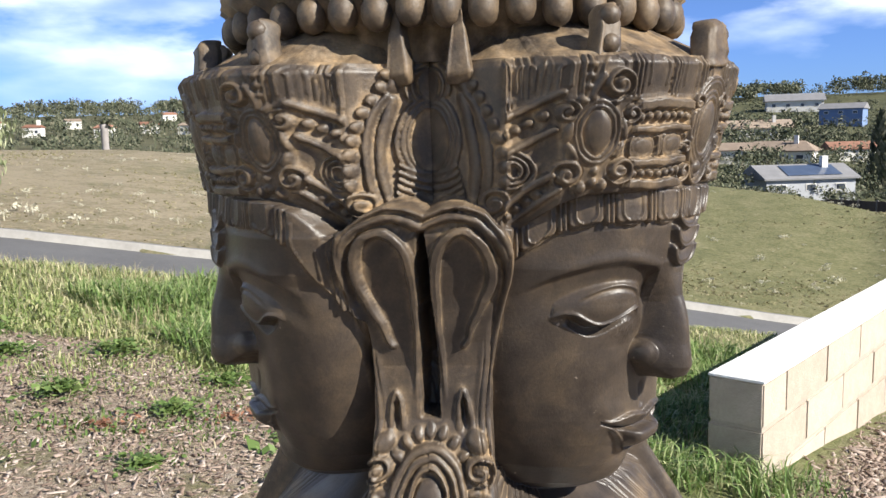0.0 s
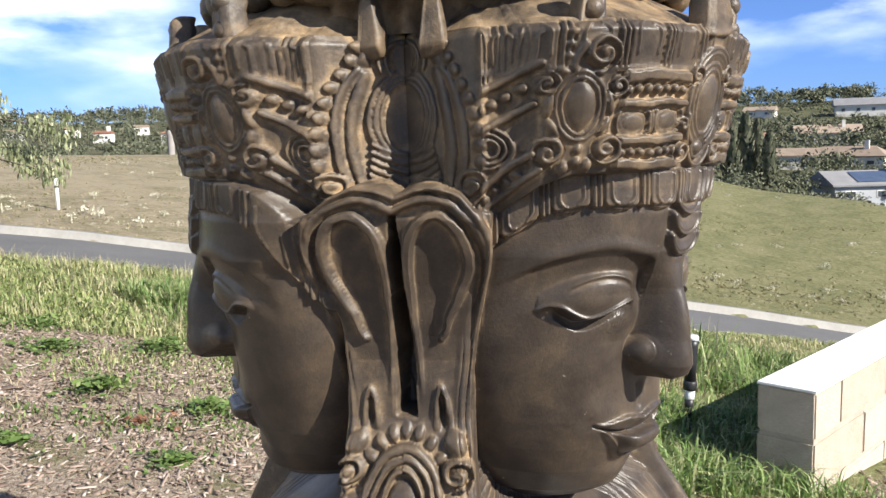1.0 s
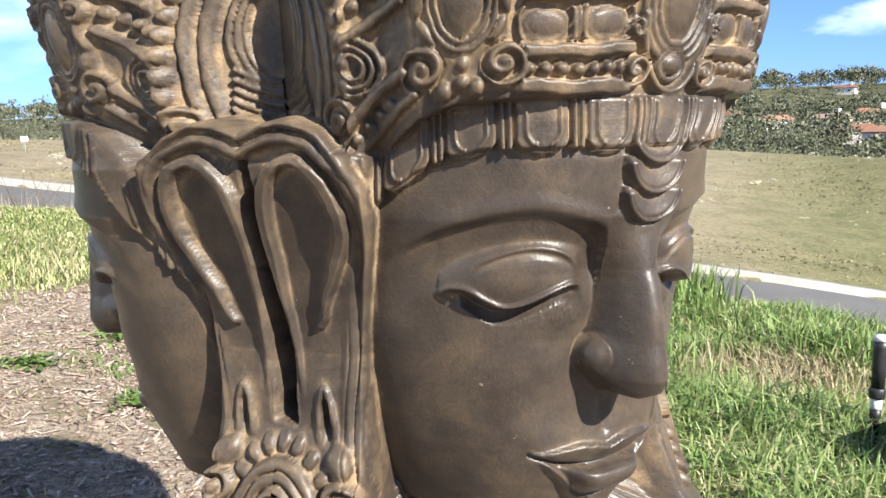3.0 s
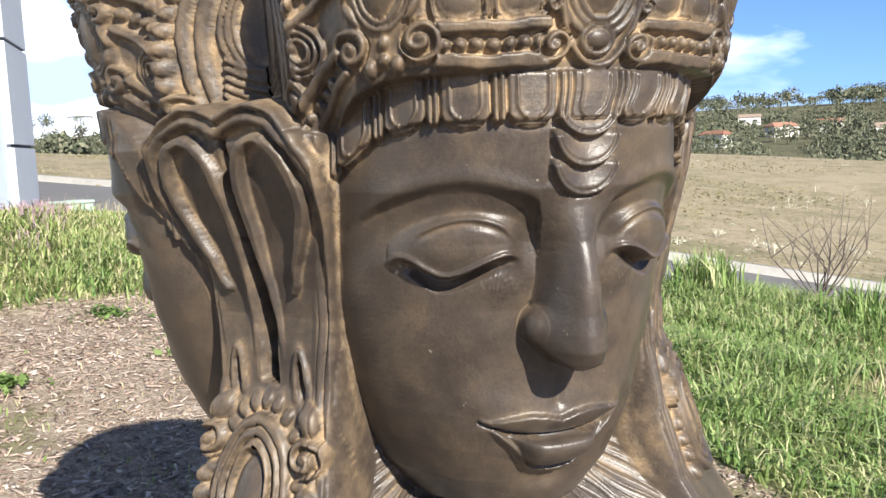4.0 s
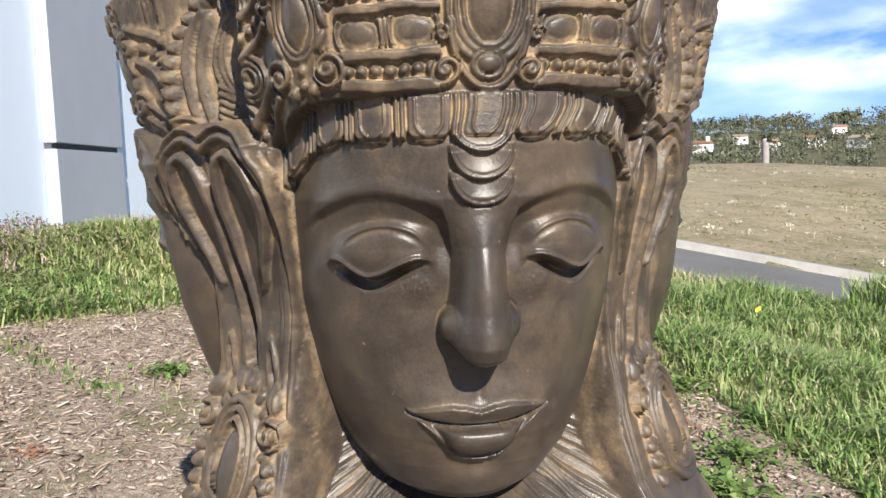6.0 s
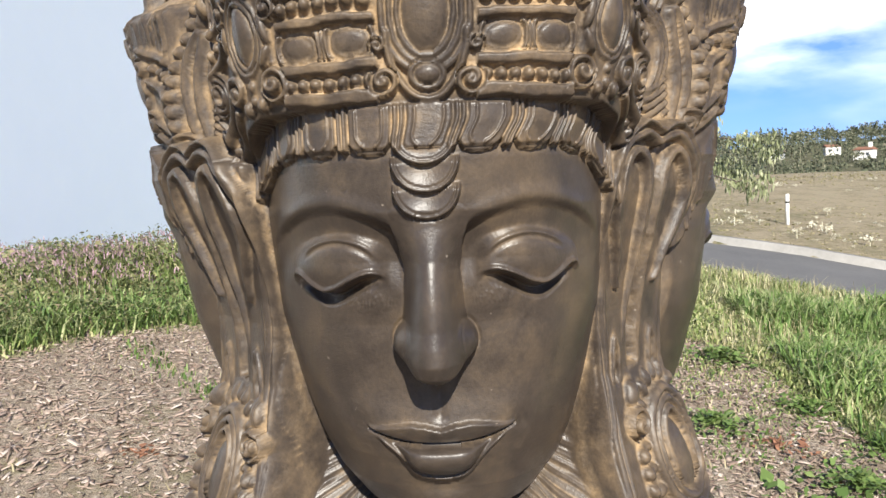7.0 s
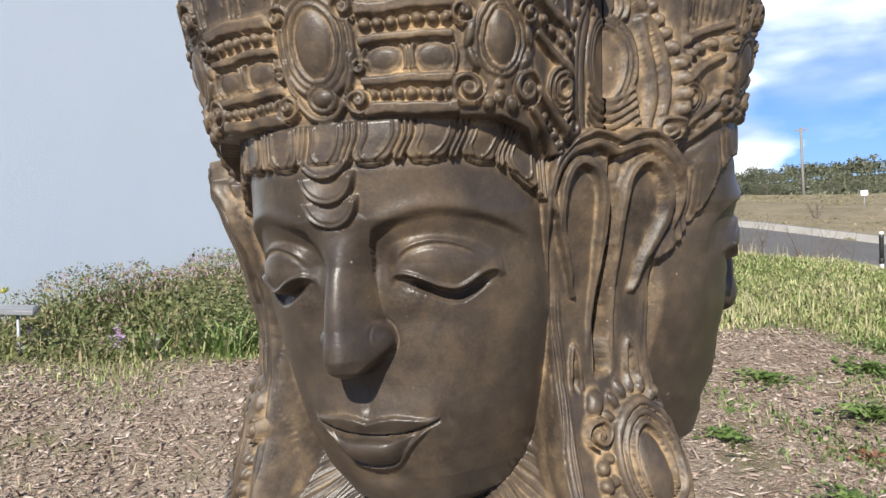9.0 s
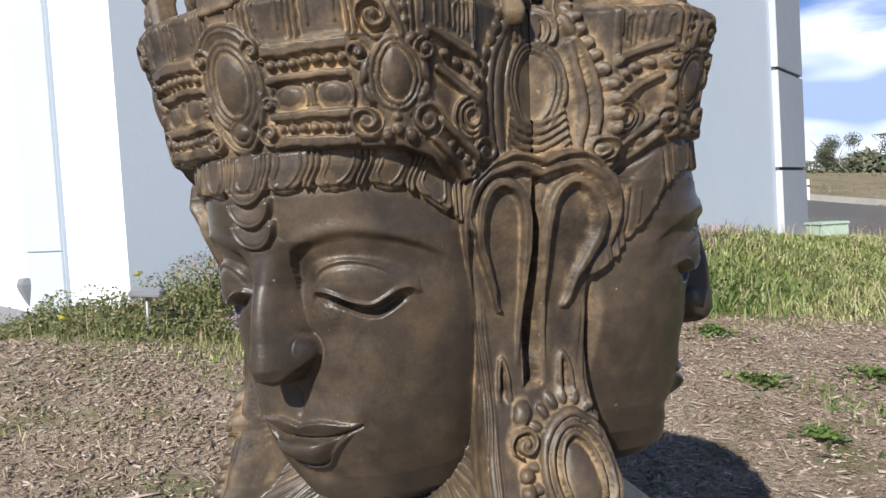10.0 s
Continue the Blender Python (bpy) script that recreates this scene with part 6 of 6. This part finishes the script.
    bowl = np.where(hol, -np.minimum(deep, dh * (8.0 if hand > 0 else 14.0)), 0.0)
    ww = np.interp(z, [0.66, 0.72, 0.745], [0.0022, 0.0030, 0.0044])
    H = np.maximum(H, np.interp(z, [0.66, 0.70, 0.745], [0.0, 0.0042, 0.0075]) * np.clip((ww - d) / 0.0022, 0, 1) ** 0.6)
    H += groove(np.abs(d - 0.0080), 0.0018, 0.0024) * smooth(0.735, 0.75, z) * (z < 0.806) * (q > 0.02) * (~hol)
    arch = curve([(0.0, 0.8080), (0.0120, 0.8135), (0.0250, 0.8150), (0.0400, 0.8090), (0.0520, 0.7960), (0.0590, 0.7780), (0.0605, 0.7560), (0.0580, 0.7300), (0.0545, 0.7000)])
    for o, w, h in ((0.0, 0.0042, 0.0085), (0.0085, 0.0040, 0.0100)):
        H = np.maximum(H, rib(seg_d(q, z - o, arch), w, h * np.interp(z, [0.70, 0.77], [0.1, 1.0])))
    rim = ww - d > 0.0002
    H = np.where(hol & ~rim, bowl, H)
    # leaf-shaped slit under the lobe
    leaf = curve([(0.0225, 0.6380), (0.0230, 0.6560), (0.0275, 0.6690), (0.0320, 0.6560), (0.0335, 0.6380)])
    H = np.maximum(H, rib(seg_d(q, z, leaf), 0.0023, 0.0030))
    H += groove(seg_d(q, z, [(0.0278, 0.636), (0.0278, 0.6600)]), 0.0030, 0.006)
    # the crack between two ears
    gap = np.interp(z, [0.645, 0.70, 0.77, 0.80], [0.0085, 0.0068, 0.0050, 0.0032])
    H -= 0.070 * np.clip((gap - q + 0.0004 * np.sin(z * 140)) / 0.0022, 0, 1) * smooth(0.645, 0.655, z) * (1 - smooth(0.796, 0.806, z))
    return H


def shoulder_relief(q, z):
    """Armlet on the shoulder under the ears: a ringed oval, petals and a scroll."""
    H = np.zeros(q.shape)
    for i in range(8):
        a = math.radians(90 - i * 17)
        u, v = 0.0330 * math.cos(a), 0.582 + 0.0540 * math.sin(a)
        H = np.maximum(H, dome(ovals(q, z, u, v, 0.0042, 0.0072, a - math.pi / 2), 0.0045))
    for a, b, h in ((0.0300, 0.0480, 0.0085), (0.0240, 0.0405, 0.0095), (0.0160, 0.0330, 0.0105)):
        rho = ovals(q, z, 0.0, 0.5800, a, b)
        H = np.where(rho < 1, np.maximum(0.0030, rib((rho - 1) * 0.022 + 0.0024, 0.0026, h)), H)
    rho = ovals(q, z, 0.0, 0.5740, 0.0125, 0.0280)
    H = np.where(rho < 1, 0.0040 + dome(rho, 0.0060), H)
    H = scroll(H, q, z, 0.0385, 0.6060, 0.0125, 1.6, -1, 0.5, 0.0080)
    H = beads(H, q, z, [(0.0400, 0.5880), (0.0420, 0.5400)], 0.0060, 0.0075)
    H = np.maximum(H, dome(ovals(q, z, 0.0370, 0.6280, 0.0080, 0.0110, 0.4), 0.0075))
    return H


def hand_cut(U, z, seed):
    """Small drifts of the carver's lines, different on every half of the bust."""
    du = 0.00060 * np.sin(U * 74 + z * 66 + seed) + 0.00025 * np.sin(U * 213 - z * 171 + 2.3 * seed) + 0.00016 * np.sin(U * 430 + z * 520 + 5 * seed)
    dv = 0.00070 * np.sin(U * 88 - z * 61 + 1.7 * seed) + 0.00035 * np.sin(U * 240 + z * 140 + 3.1 * seed) + 0.00018 * np.sin(U * 510 - z * 390 + seed)
    return du, dv


STRIP_Z = [0.0, 0.25, 0.45, 0.55, 0.60, 0.645, 0.690, 0.71, 0.75, 0.775, 0.80, 0.85]
STRIP = {-1: [0.280, 0.280, 0.258, 0.204, 0.189, 0.178, 0.177, 0.179, 0.188, 0.197, 0.204, 0.204],
         1: [0.280, 0.280, 0.254, 0.192, 0.177, 0.167, 0.167, 0.169, 0.178, 0.184, 0.187, 0.190]}


def carve(A, z, side=0, hand=-1):
    """Distance of the stone's surface from the bust's axis at A degrees from the middle of a face, and the zone it belongs to."""
    rad = np.radians(A)
    P = np.interp(A, NP, CP)
    du, dv = hand_cut(np.radians(P) * 0.3, z, 1.3 * hand + 2.9 * side)
    du, dv = du * smooth(0.5, 4, P), dv * smooth(0.0, 4, P)
    Pw, zw = np.maximum(P + np.degrees(du / 0.3), 0), z + dv
    sn, cs = np.sin(rad), np.cos(rad)
    # smooth oval of the face
    # (one side face is shorter from brow to chin)
    zf = np.where(z < 0.76, 0.76 - (0.76 - z) * 1.08, z) if side < 0 else z
    w, front = np.interp(zf, FZ, FW), np.interp(zf, FZ, FF) + AXIS_Y
    c = np.interp(z, [0.55, 0.60, 0.66, 0.80], [0.034, 0.055, 0.067, 0.072])
    wide = 1.0
    if side:
        # the side faces stand out further, full in the cheek and set off from the ears
        wide = np.interp(z, [0.56, 0.60, 0.68, 0.76, 0.80], [0.98, 1.03, 1.045, 1.04, 1.12] if side < 0 else [0.98, 1.03, 1.04, 0.99, 1.06])
        c = c + np.interp(z, [0.56, 0.60, 0.68, 0.76, 0.80], [0.0, 0.014, 0.024, 0.026, 0.040])
        front = front + np.interp(z, [0.541, 0.557, 0.573, 0.60, 0.64, 0.68, 0.74, 0.77, 0.79, 0.805], [0.040, 0.032, 0.024, 0.010, 0.009, 0.011, 0.010, 0.004, -0.002, -0.005]) + (-0.002 if side < 0 else 0.006) * (1 - smooth(0.76, 0.80, z))
    w = w * wide
    power = {-1: 3.5, 0: 2.25, 1: 2.9}[side]
    d = front - c
    lo, hi = np.full(P.shape, 0.02), np.full(P.shape, 0.40)
    for _ in range(34):
        mid = 0.5 * (lo + hi)
        f = (mid * sn / w) ** power + (np.maximum(mid * cs - c, 0) / d) ** power - 1
        hi, lo = np.where(f > 0, mid, hi), np.where(f > 0, lo, mid)
    oval = 0.5 * (lo + hi)
    x = oval * sn / wide ** 0.6
    xw = oval * sn / wide
    feat = face_features(x, zf) * (1 - smooth(0.104, 0.118, xw))
    face = oval + feat * np.interp(P, [0, 30], [1.0, 0.9]) * (0.88 if side else 1.0)
    face = np.where(zf > 0.539, face, 0.0)
    q = CORNER * np.tan(np.radians(HALF - A))
    # ear strip, with a rounded outer edge
    qe = np.interp(z, [0.55, 0.60, 0.68, 0.72, 0.76, 0.83], [0.050, 0.048, 0.049, 0.054, 0.060, 0.062])
    dist = np.interp(z, STRIP_Z, STRIP[hand])
    qw = np.maximum(q + du * smooth(0.004, 0.02, q), 0)
    ear = ear_relief(qw, zw, hand)
    shift = 0.022 if hand > 0 else 0.0
    sh = shoulder_relief(np.abs(qw - shift) if side else qw + shift, zw) * smooth(0.47, 0.52, z)
    kz = smooth(0.630, 0.650, z)
    rel = sh * (1 - kz) + ear * kz
    over = np.maximum(0, q - qe)
    fall = np.maximum(0, 0.69 - z)
    flow = q + 0.42 * fall + 1.6 * fall ** 2 + 0.0035 * np.sin(z * 46 + 2) + 0.0022 * np.sin(q * 170 + z * 30) + 0.0016 * np.sin(z * 95 + q * 60)
    strand = np.abs(((flow / 0.0098) % 1.0) - 0.5)
    lock = np.sqrt(np.maximum(0, 1 - (strand / 0.5) ** 2)) * (0.65 + 0.35 * np.sin(np.floor(flow / 0.0098) * 2.4 + z * 12)) + 0.30 * np.sqrt(np.maximum(0, 1 - (np.abs(((flow / 0.0041) % 1.0) - 0.5) / 0.5) ** 2))
    wisp = np.sqrt(np.maximum(0, 1 - (np.abs((((q + 0.0035 * np.sin(z * 22) + 0.0015 * np.sin(z * 61)) / 0.0055) % 1.0) - 0.5) / 0.5) ** 2))
    strip = (dist - (-0.11 if side else 0.11) * np.minimum(q, 0.06) + rel + 0.0030 * wisp * smooth(-0.014, -0.003, q - qe) * smooth(0.53, 0.58, z) * (1 - smooth(0.69, 0.72, z)) - 10.0 * over * over / 0.02 - over * 0.8 - 0.0035 * smooth(-0.008, 0.0, q - qe)) / np.cos(np.radians(HALF - A))
    # long hair between the jaw and the ear, in fine wavy strands
    hair = np.interp(z, [0.0, 0.30, 0.45, 0.52, 0.57, 0.62, 0.70, 0.80], [0.252, 0.252, 0.236, 0.192, 0.152, 0.134, 0.124, 0.125])
    hair = hair + np.interp(P, [0, 14, 26, 31, 35], [-0.062, -0.060, -0.034, -0.010, 0.016]) * smooth(0.46, 0.58, z) - 0.050 * smooth(33, 36, P) * smooth(0.69, 0.73, z)
    hair = hair + 0.0046 * lock * smooth(12, 18, P) * smooth(0.49, 0.54, z)
    r = np.maximum(np.maximum(face, strip), hair)
    if side:
        r = r - 0.016 * np.exp(-((q - 0.0525) / 0.0030) ** 2) * smooth(0.57, 0.61, z) * (1 - smooth(0.69, 0.74, z))
    face_on = (face >= r - 1e-6)
    # tongues of the veil under the diadem
    zc = np.interp(P, [0, 21, 25, 29, 33, 45], [0.8315, 0.8300, 0.8220, 0.8030, 0.8080, 0.8215])
    zh = np.interp(xw, [0, 0.085, 0.096, 0.105, 0.112, 0.117, 0.1200, 0.1225], [0.8060, 0.8070, 0.8035, 0.7960, 0.7840, 0.7680, 0.7480, 0.7100])
    U = np.radians(P) * 0.300
    kk = np.abs((U / 0.0345 + 0.5) % 1.0 - 0.5)
    lip = zh + np.interp(kk, [0, 0.25, 0.34, 0.40, 0.43, 0.5], [-0.0035, -0.0022, 0.0020, 0.0030, -0.0010, -0.0020])
    slope = 0.806 - zh
    veil = oval - (0.004 if side else 0.0) + np.interp(P, [22, 28, 33], [0.0, 0.003, 0.008])
    tong = u_panels(np.zeros(P.shape), U, z + slope, 0.806, 0.840, 0.0345, 0.0040, True, 0.0)
    veil = veil + 0.0040 * smooth(-0.0008, 0.0008, z - lip) + tong
    on = (z > lip) & (z < zc + 0.004) & (P < 33.4)
    r = np.where(on, np.maximum(r, veil), r)
    # diadem and corner wings
    base = np.interp(A, NP, NR)
    flare = 0.22 * (z - 0.868) * np.interp(P, [0, 25, 34, 45], [1.0, 1.0, 0.5, 0.25])
    crown_rel = crown_relief(Pw, zw)
    H = crown_rel
    corner = corner_relief(qw, zw) * (1.0 if side else 0.65)
    k = smooth(30.8, 31.6, P)
    H = H * (1 - k) + corner * k
    H = np.where((P > 27) & (P < 33), np.maximum(H, crown_rel * (P < 32)), H)
    # the wing bulges at its foot and meets the ears' arches without a ledge
    base = base + 0.013 * np.exp(-((q - 0.055) / 0.017) ** 2) * (1 - 0.7 * smooth(0.85, 0.91, z))
    # over the ears the two wings meet in a fold like an open book
    tn = np.tan(np.radians(HALF - A))
    fold = (0.166 if hand < 0 else 0.177) / (1 - (0.36 if hand > 0 else 0.57 if side else 0.63) * np.minimum(tn, 0.30)) / np.cos(np.radians(HALF - A))
    base = base + (fold - base) * smooth(39.5, 44.5, A)
    zarch = np.interp(q, [0.0, 0.012, 0.026, 0.040, 0.052, 0.062], [0.8185, 0.8240, 0.8255, 0.8190, 0.8060, 0.7850])
    ledge = (dist + 0.003 - 0.050 * smooth(zarch - 0.008, zarch + 0.014, z)) / np.cos(np.radians(HALF - A))
    base = np.where(A > 38, np.maximum(base, ledge), base)
    base = base - 0.014 * (1 - smooth(0.795, 0.850, z)) * np.exp(-((P - 30.0) / 3.0) ** 2)
    sag = 0.0045 * np.exp(-((P - 29.5) / 2.2) ** 2)
    crown = base + flare + H - sag - 0.006 * smooth(0.926, 0.934, z)
    oncrown = smooth(-0.0009, 0.0009, z - zc)
    r = np.where(oncrown > 0, r * (1 - oncrown) + np.maximum(crown, (r - 0.05 * smooth(zarch - 0.002, zarch + 0.010, z)) * (P > 33)) * oncrown, r)
    # hand-cut unevenness
    r = r + 0.0005 * np.sin(P * 0.21 + z * 31 + 1.2 * np.sin(z * 17)) * np.sin(z * 43 - P * 0.13 + 2 * np.sin(P * 0.11))
    zone = np.where((z > lip) | (P > 30.5) | ~face_on, 1.0, 0.0)
    under = np.exp(-((z - zc) / 0.0045) ** 2) * (P < 33)
    return r, zone, under


def box_blur(a, n):
    for ax in (0, 1):
        p = np.pad(a, [(n, n) if i == ax else (0, 0) for i in (0, 1)], mode="edge")
        cs = np.cumsum(p, axis=ax)
        cs = np.concatenate([np.zeros_like(np.take(cs, [0], ax)), cs], ax)
        m = 2 * n + 1
        a = (np.take(cs, range(m, cs.shape[ax]), ax) - np.take(cs, range(0, cs.shape[ax] - m), ax)) / m
    return a


def carved_face(columns, rows, stretch=(1.0, 1.0), side=0):
    """One face of the bust with its half of both corners, looking down -y."""
    half = np.linspace(0, HALF, columns)
    A, Z = np.meshgrid(half, rows)
    if side:
        left = right = carved_half(A, Z, side, side)
    else:
        left, right = carved_half(A, Z, 0, -1), carved_half(A, Z, 0, 1)
    low = 1 - 0.65 * smooth(0.80, 0.835, Z)

    def place(sign, k, r):
        a = A * sign * (1 + (k - 1) * smooth(0, HALF, A))
        if side:
            # turned a little further round than their diadems
            a = a + side * low * (1.0 if side < 0 else 2.0) * (1 - smooth(16, 54, A) if sign == -side else 1 - smooth(0, 54, A))
        else:
            # the carver set the features a little to one side
            a = a - 2.0 * (1 - smooth(0.805, 0.825, Z)) * (0.5 + 0.5 * smooth(0, 9, A) - smooth(30, 44, A) if sign > 0 else 0.5 - 0.5 * smooth(0, 9, A))
        if not side or sign == -side:
            # and so the clefts between the ears
            a = a - (2.25 - 1.5 * smooth(0.80, 0.82, Z)) * smooth(30, 50, A)
        a = np.radians(a)
        return np.stack([r * np.sin(a), -r * np.cos(a), Z], -1)

    V = np.concatenate([place(-1, stretch[0], left[0])[:, ::-1], place(1, stretch[1], right[0])[:, 1:]], 1)
    D = np.concatenate([left[1][:, ::-1], right[1][:, 1:]], 1)
    return V, D


def carved_half(A, Z, side, hand):
    """Radius and dusty ochre of one half of a face, the ochre thinned where shade falls."""
    r, zone, under = carve(A, Z, side, hand)
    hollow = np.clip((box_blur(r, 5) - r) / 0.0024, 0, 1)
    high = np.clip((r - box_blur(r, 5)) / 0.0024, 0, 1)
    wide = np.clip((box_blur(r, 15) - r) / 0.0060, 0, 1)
    dust_shade = np.where(zone > 0, np.where(Z > 0.82, 0.09, 0.04) + 0.95 * hollow + np.where(Z < 0.78, 0.10, 0.22) * wide + 0.24 * high ** 1.5, 0.26 * hollow + 0.02)
    # deep recesses lose their ochre, which puts shade into the colour
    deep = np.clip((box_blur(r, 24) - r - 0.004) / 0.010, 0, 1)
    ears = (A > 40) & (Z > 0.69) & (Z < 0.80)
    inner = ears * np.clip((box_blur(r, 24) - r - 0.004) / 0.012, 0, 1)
    # shade under the diadem and in the left ears is coloured in likewise
    dust_shade = np.clip(dust_shade * np.where(Z < 0.55, 0.6, 1.0) * np.where(ears, 0.75 if hand > 0 else 0.50, 1.0) * (1 - deep * np.where(Z < 0.80, 1.0, 0.4)) * (1 - 0.9 * under) + (0.30 * inner + 0.10 * ears if hand > 0 else 0.04 * inner), 0, 1)
    if side:
        # their diadems flare a little towards the wings
        r = r * (1 - (0.014 if side < 0 else 0.030) * smooth(0.80, 0.85, Z) * (1 - smooth(4, 22, A)) + (0.014 if side < 0 else 0.008) * smooth(0.80, 0.84, Z) * smooth(16, 22, A) * (1 - smooth(40, 48, A)))
    return r, dust_shade


def turned(V, deg):
    c, s = math.cos(math.radians(deg)), math.sin(math.radians(deg))
    return np.stack([V[..., 0] * c - V[..., 1] * s, V[..., 0] * s + V[..., 1] * c, V[..., 2]], -1)


def lump(x, y, z, ax, ay, az, lean=(0, 0), turn=0.0, square=2.6, n=14):
    """A rounded block as a closed grid, for finials and beads."""
    u = np.linspace(0, 2 * math.pi, 2 * n, endpoint=False)
    v = np.linspace(-math.pi / 2, math.pi / 2, n)
    Ug, Vg = np.meshgrid(u, v)
    def pw(t):
        return np.sign(t) * np.abs(t) ** (2 / square)
    X, Y, W = pw(np.cos(Vg)) * pw(np.cos(Ug)) * ax, pw(np.cos(Vg)) * pw(np.sin(Ug)) * ay, pw(np.sin(Vg)) * az
    X, Y = X + lean[0] * (W + az), Y + lean[1] * (W + az)
    c, s = math.cos(turn), math.sin(turn)
    pts = np.stack([x + X * c - Y * s, y + X * s + Y * c, z + W], -1).reshape(-1, 3)
    return pts, grid_arrays(2 * n, n, True)


def bust():
    rows = np.concatenate([np.linspace(-0.05, 0.53, 24), np.arange(0.5320, 0.9345, 0.00103)])
    pieces = []
    back = (180 - 2 * HALF) / HALF
    for deg, cols, stretch in ((0, 385, (1, 1)), (-2 * HALF, 195, (back, 1)), (2 * HALF, 195, (1, back))):
        V, D = carved_face(cols, rows, stretch, (deg > 0) - (deg < 0))
        V = turned(V, deg)
        nu = V.shape[1]
        pieces.append((V.reshape(-1, 3), grid_arrays(nu, len(rows)), D.ravel()))
        # top of the diadem: an uneven slope up to the next tier
        edge = V[-1]
        ring = [edge]
        for t, dz in ((0.012, 0.0015), (0.04, 0.002), (0.12, 0.013), (0.20, 0.024), (0.30, 0.034), (0.55, 0.040)):
            wob = 0.0016 * np.sin(edge[:, 0] * 60 + t * 9) * np.cos(edge[:, 1] * 47)
            e = edge * np.array([1 - t, 1 - t, 1])
            e[:, 2] += dz + wob
            ring.append(e)
        # extra ochre on this slope stands in for the sun it catches
        pieces.append((np.concatenate(ring), grid_arrays(nu, len(ring)), np.full(nu * len(ring), 0.8)))
    # upper tier: a beaded ring and a tapering, scrolled crest
    ph = np.linspace(0, 2 * math.pi, 361)[:-1]
    rr0 = 0.226 + 0.010 * np.cos(3 * ph)
    prof = [(0.935, 0.80), (0.960, 0.80), (0.966, 0.85), (0.985, 0.90), (0.992, 0.93), (1.010, 0.93), (1.016, 0.88), (1.040, 0.80), (1.046, 0.72), (1.075, 0.66),
            (1.080, 0.52), (1.105, 0.44), (1.112, 0.34), (1.130, 0.24), (1.142, 0.08), (1.143, 0.0)]
    tv = []
    for z, k in prof:
        rk = rr0 * k + 0.004 * np.sin(ph * 40 + z * 200) * (0.2 < k < 0.95)
        tv.append(np.stack([rk * np.sin(ph), -rk * np.cos(ph), np.full(360, z)], -1))
    pieces.append((np.concatenate(tv), grid_arrays(360, len(prof), True), np.full(360 * len(prof), 0.45)))
    n = 44
    for i in range(n):
        a = 2 * math.pi * (i + 0.5) / n
        rb = np.interp(a, ph, rr0) * 0.89
        v, f = lump(rb * math.sin(a), -rb * math.cos(a), 0.9735 + 0.0012 * math.sin(i * 2.3), 0.0128, 0.0112, 0.0150, n=8, square=2.2)
        pieces.append((v, f, np.full(len(v), 0.35)))
    # finials that stand up behind the rim: middle, over the side gems, and at the wings
    for deg in (0, -2 * HALF, 2 * HALF):
        for phi, rad_, zz, ax, ay, az, lean, tip in ((0, 0.322, 0.944, 0.0185, 0.0100, 0.019, 0.10, False), (19.5, 0.300, 0.944, 0.0125, 0.0100, 0.026, 0.05, True), (-19.5, 0.300, 0.944, 0.0125, 0.0100, 0.026, 0.05, True),
                                         (39.2, 0.236, 0.944, 0.0110, 0.0080, 0.028, 0.0, False), (-39.2, 0.236, 0.944, 0.0110, 0.0080, 0.028, 0.0, False)):
            rad_, phi = float(np.interp(abs(phi), CP, NR)) + (rad_ - float(np.interp(abs(phi), CP, CR))), math.copysign(float(np.interp(abs(phi), CP, NP)), phi)
            if deg:
                rad_ *= 0.93 if phi == 0 else 0.965
            a = math.radians(phi)
            v, f = lump(0, 0, 0, ax, ay, az, (0, lean), 0, 4.5)
            v = np.stack([v[:, 0] * np.interp(v[:, 2], [-az, az], [1.15, 0.62 if abs(phi) < 36 else 0.30]), v[:, 1] + 0.0016 * np.sin(v[:, 2] * 420) + 0.0012 * np.sin(v[:, 0] * 700), v[:, 2] + 0.12 * v[:, 0]], -1)
            c, s_ = math.cos(a), math.sin(a)
            v = np.stack([v[:, 0] * c - v[:, 1] * s_ + rad_ * s_, v[:, 0] * s_ + v[:, 1] * c - rad_ * c, v[:, 2] + zz], -1)
            pieces.append((turned(v, deg), f, np.full(len(v), 0.4)))
            if tip:
                for dz, k in ((0.017, 0.0085), (-0.003, 0.0080)):
                    b, f2 = lump(rad_ * s_ * 1.02, -rad_ * c * 1.02, zz + dz, k, k, k, n=8, square=2.0)
                    pieces.append((turned(b, deg), f2, np.full(len(b), 0.25)))
    verts, quads, dust_shade, off = [], [], [], 0
    for v, f, d in pieces:
        verts.append(v)
        quads.append(f + off)
        dust_shade.append(d)
        off += len(v)
    me = fast_mesh("statue", np.concatenate(verts) + np.array([0, AXIS_Y, 0]), np.concatenate(quads))
    a = me.attributes.new("dust_shade", "FLOAT", "POINT")
    a.data.foreach_set("value", np.concatenate(dust_shade).astype(np.float32))
    return me


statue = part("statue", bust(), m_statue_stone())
tagged(statue, "weathered brown stone bust with serene crowned faces standing on mulch", "statue")
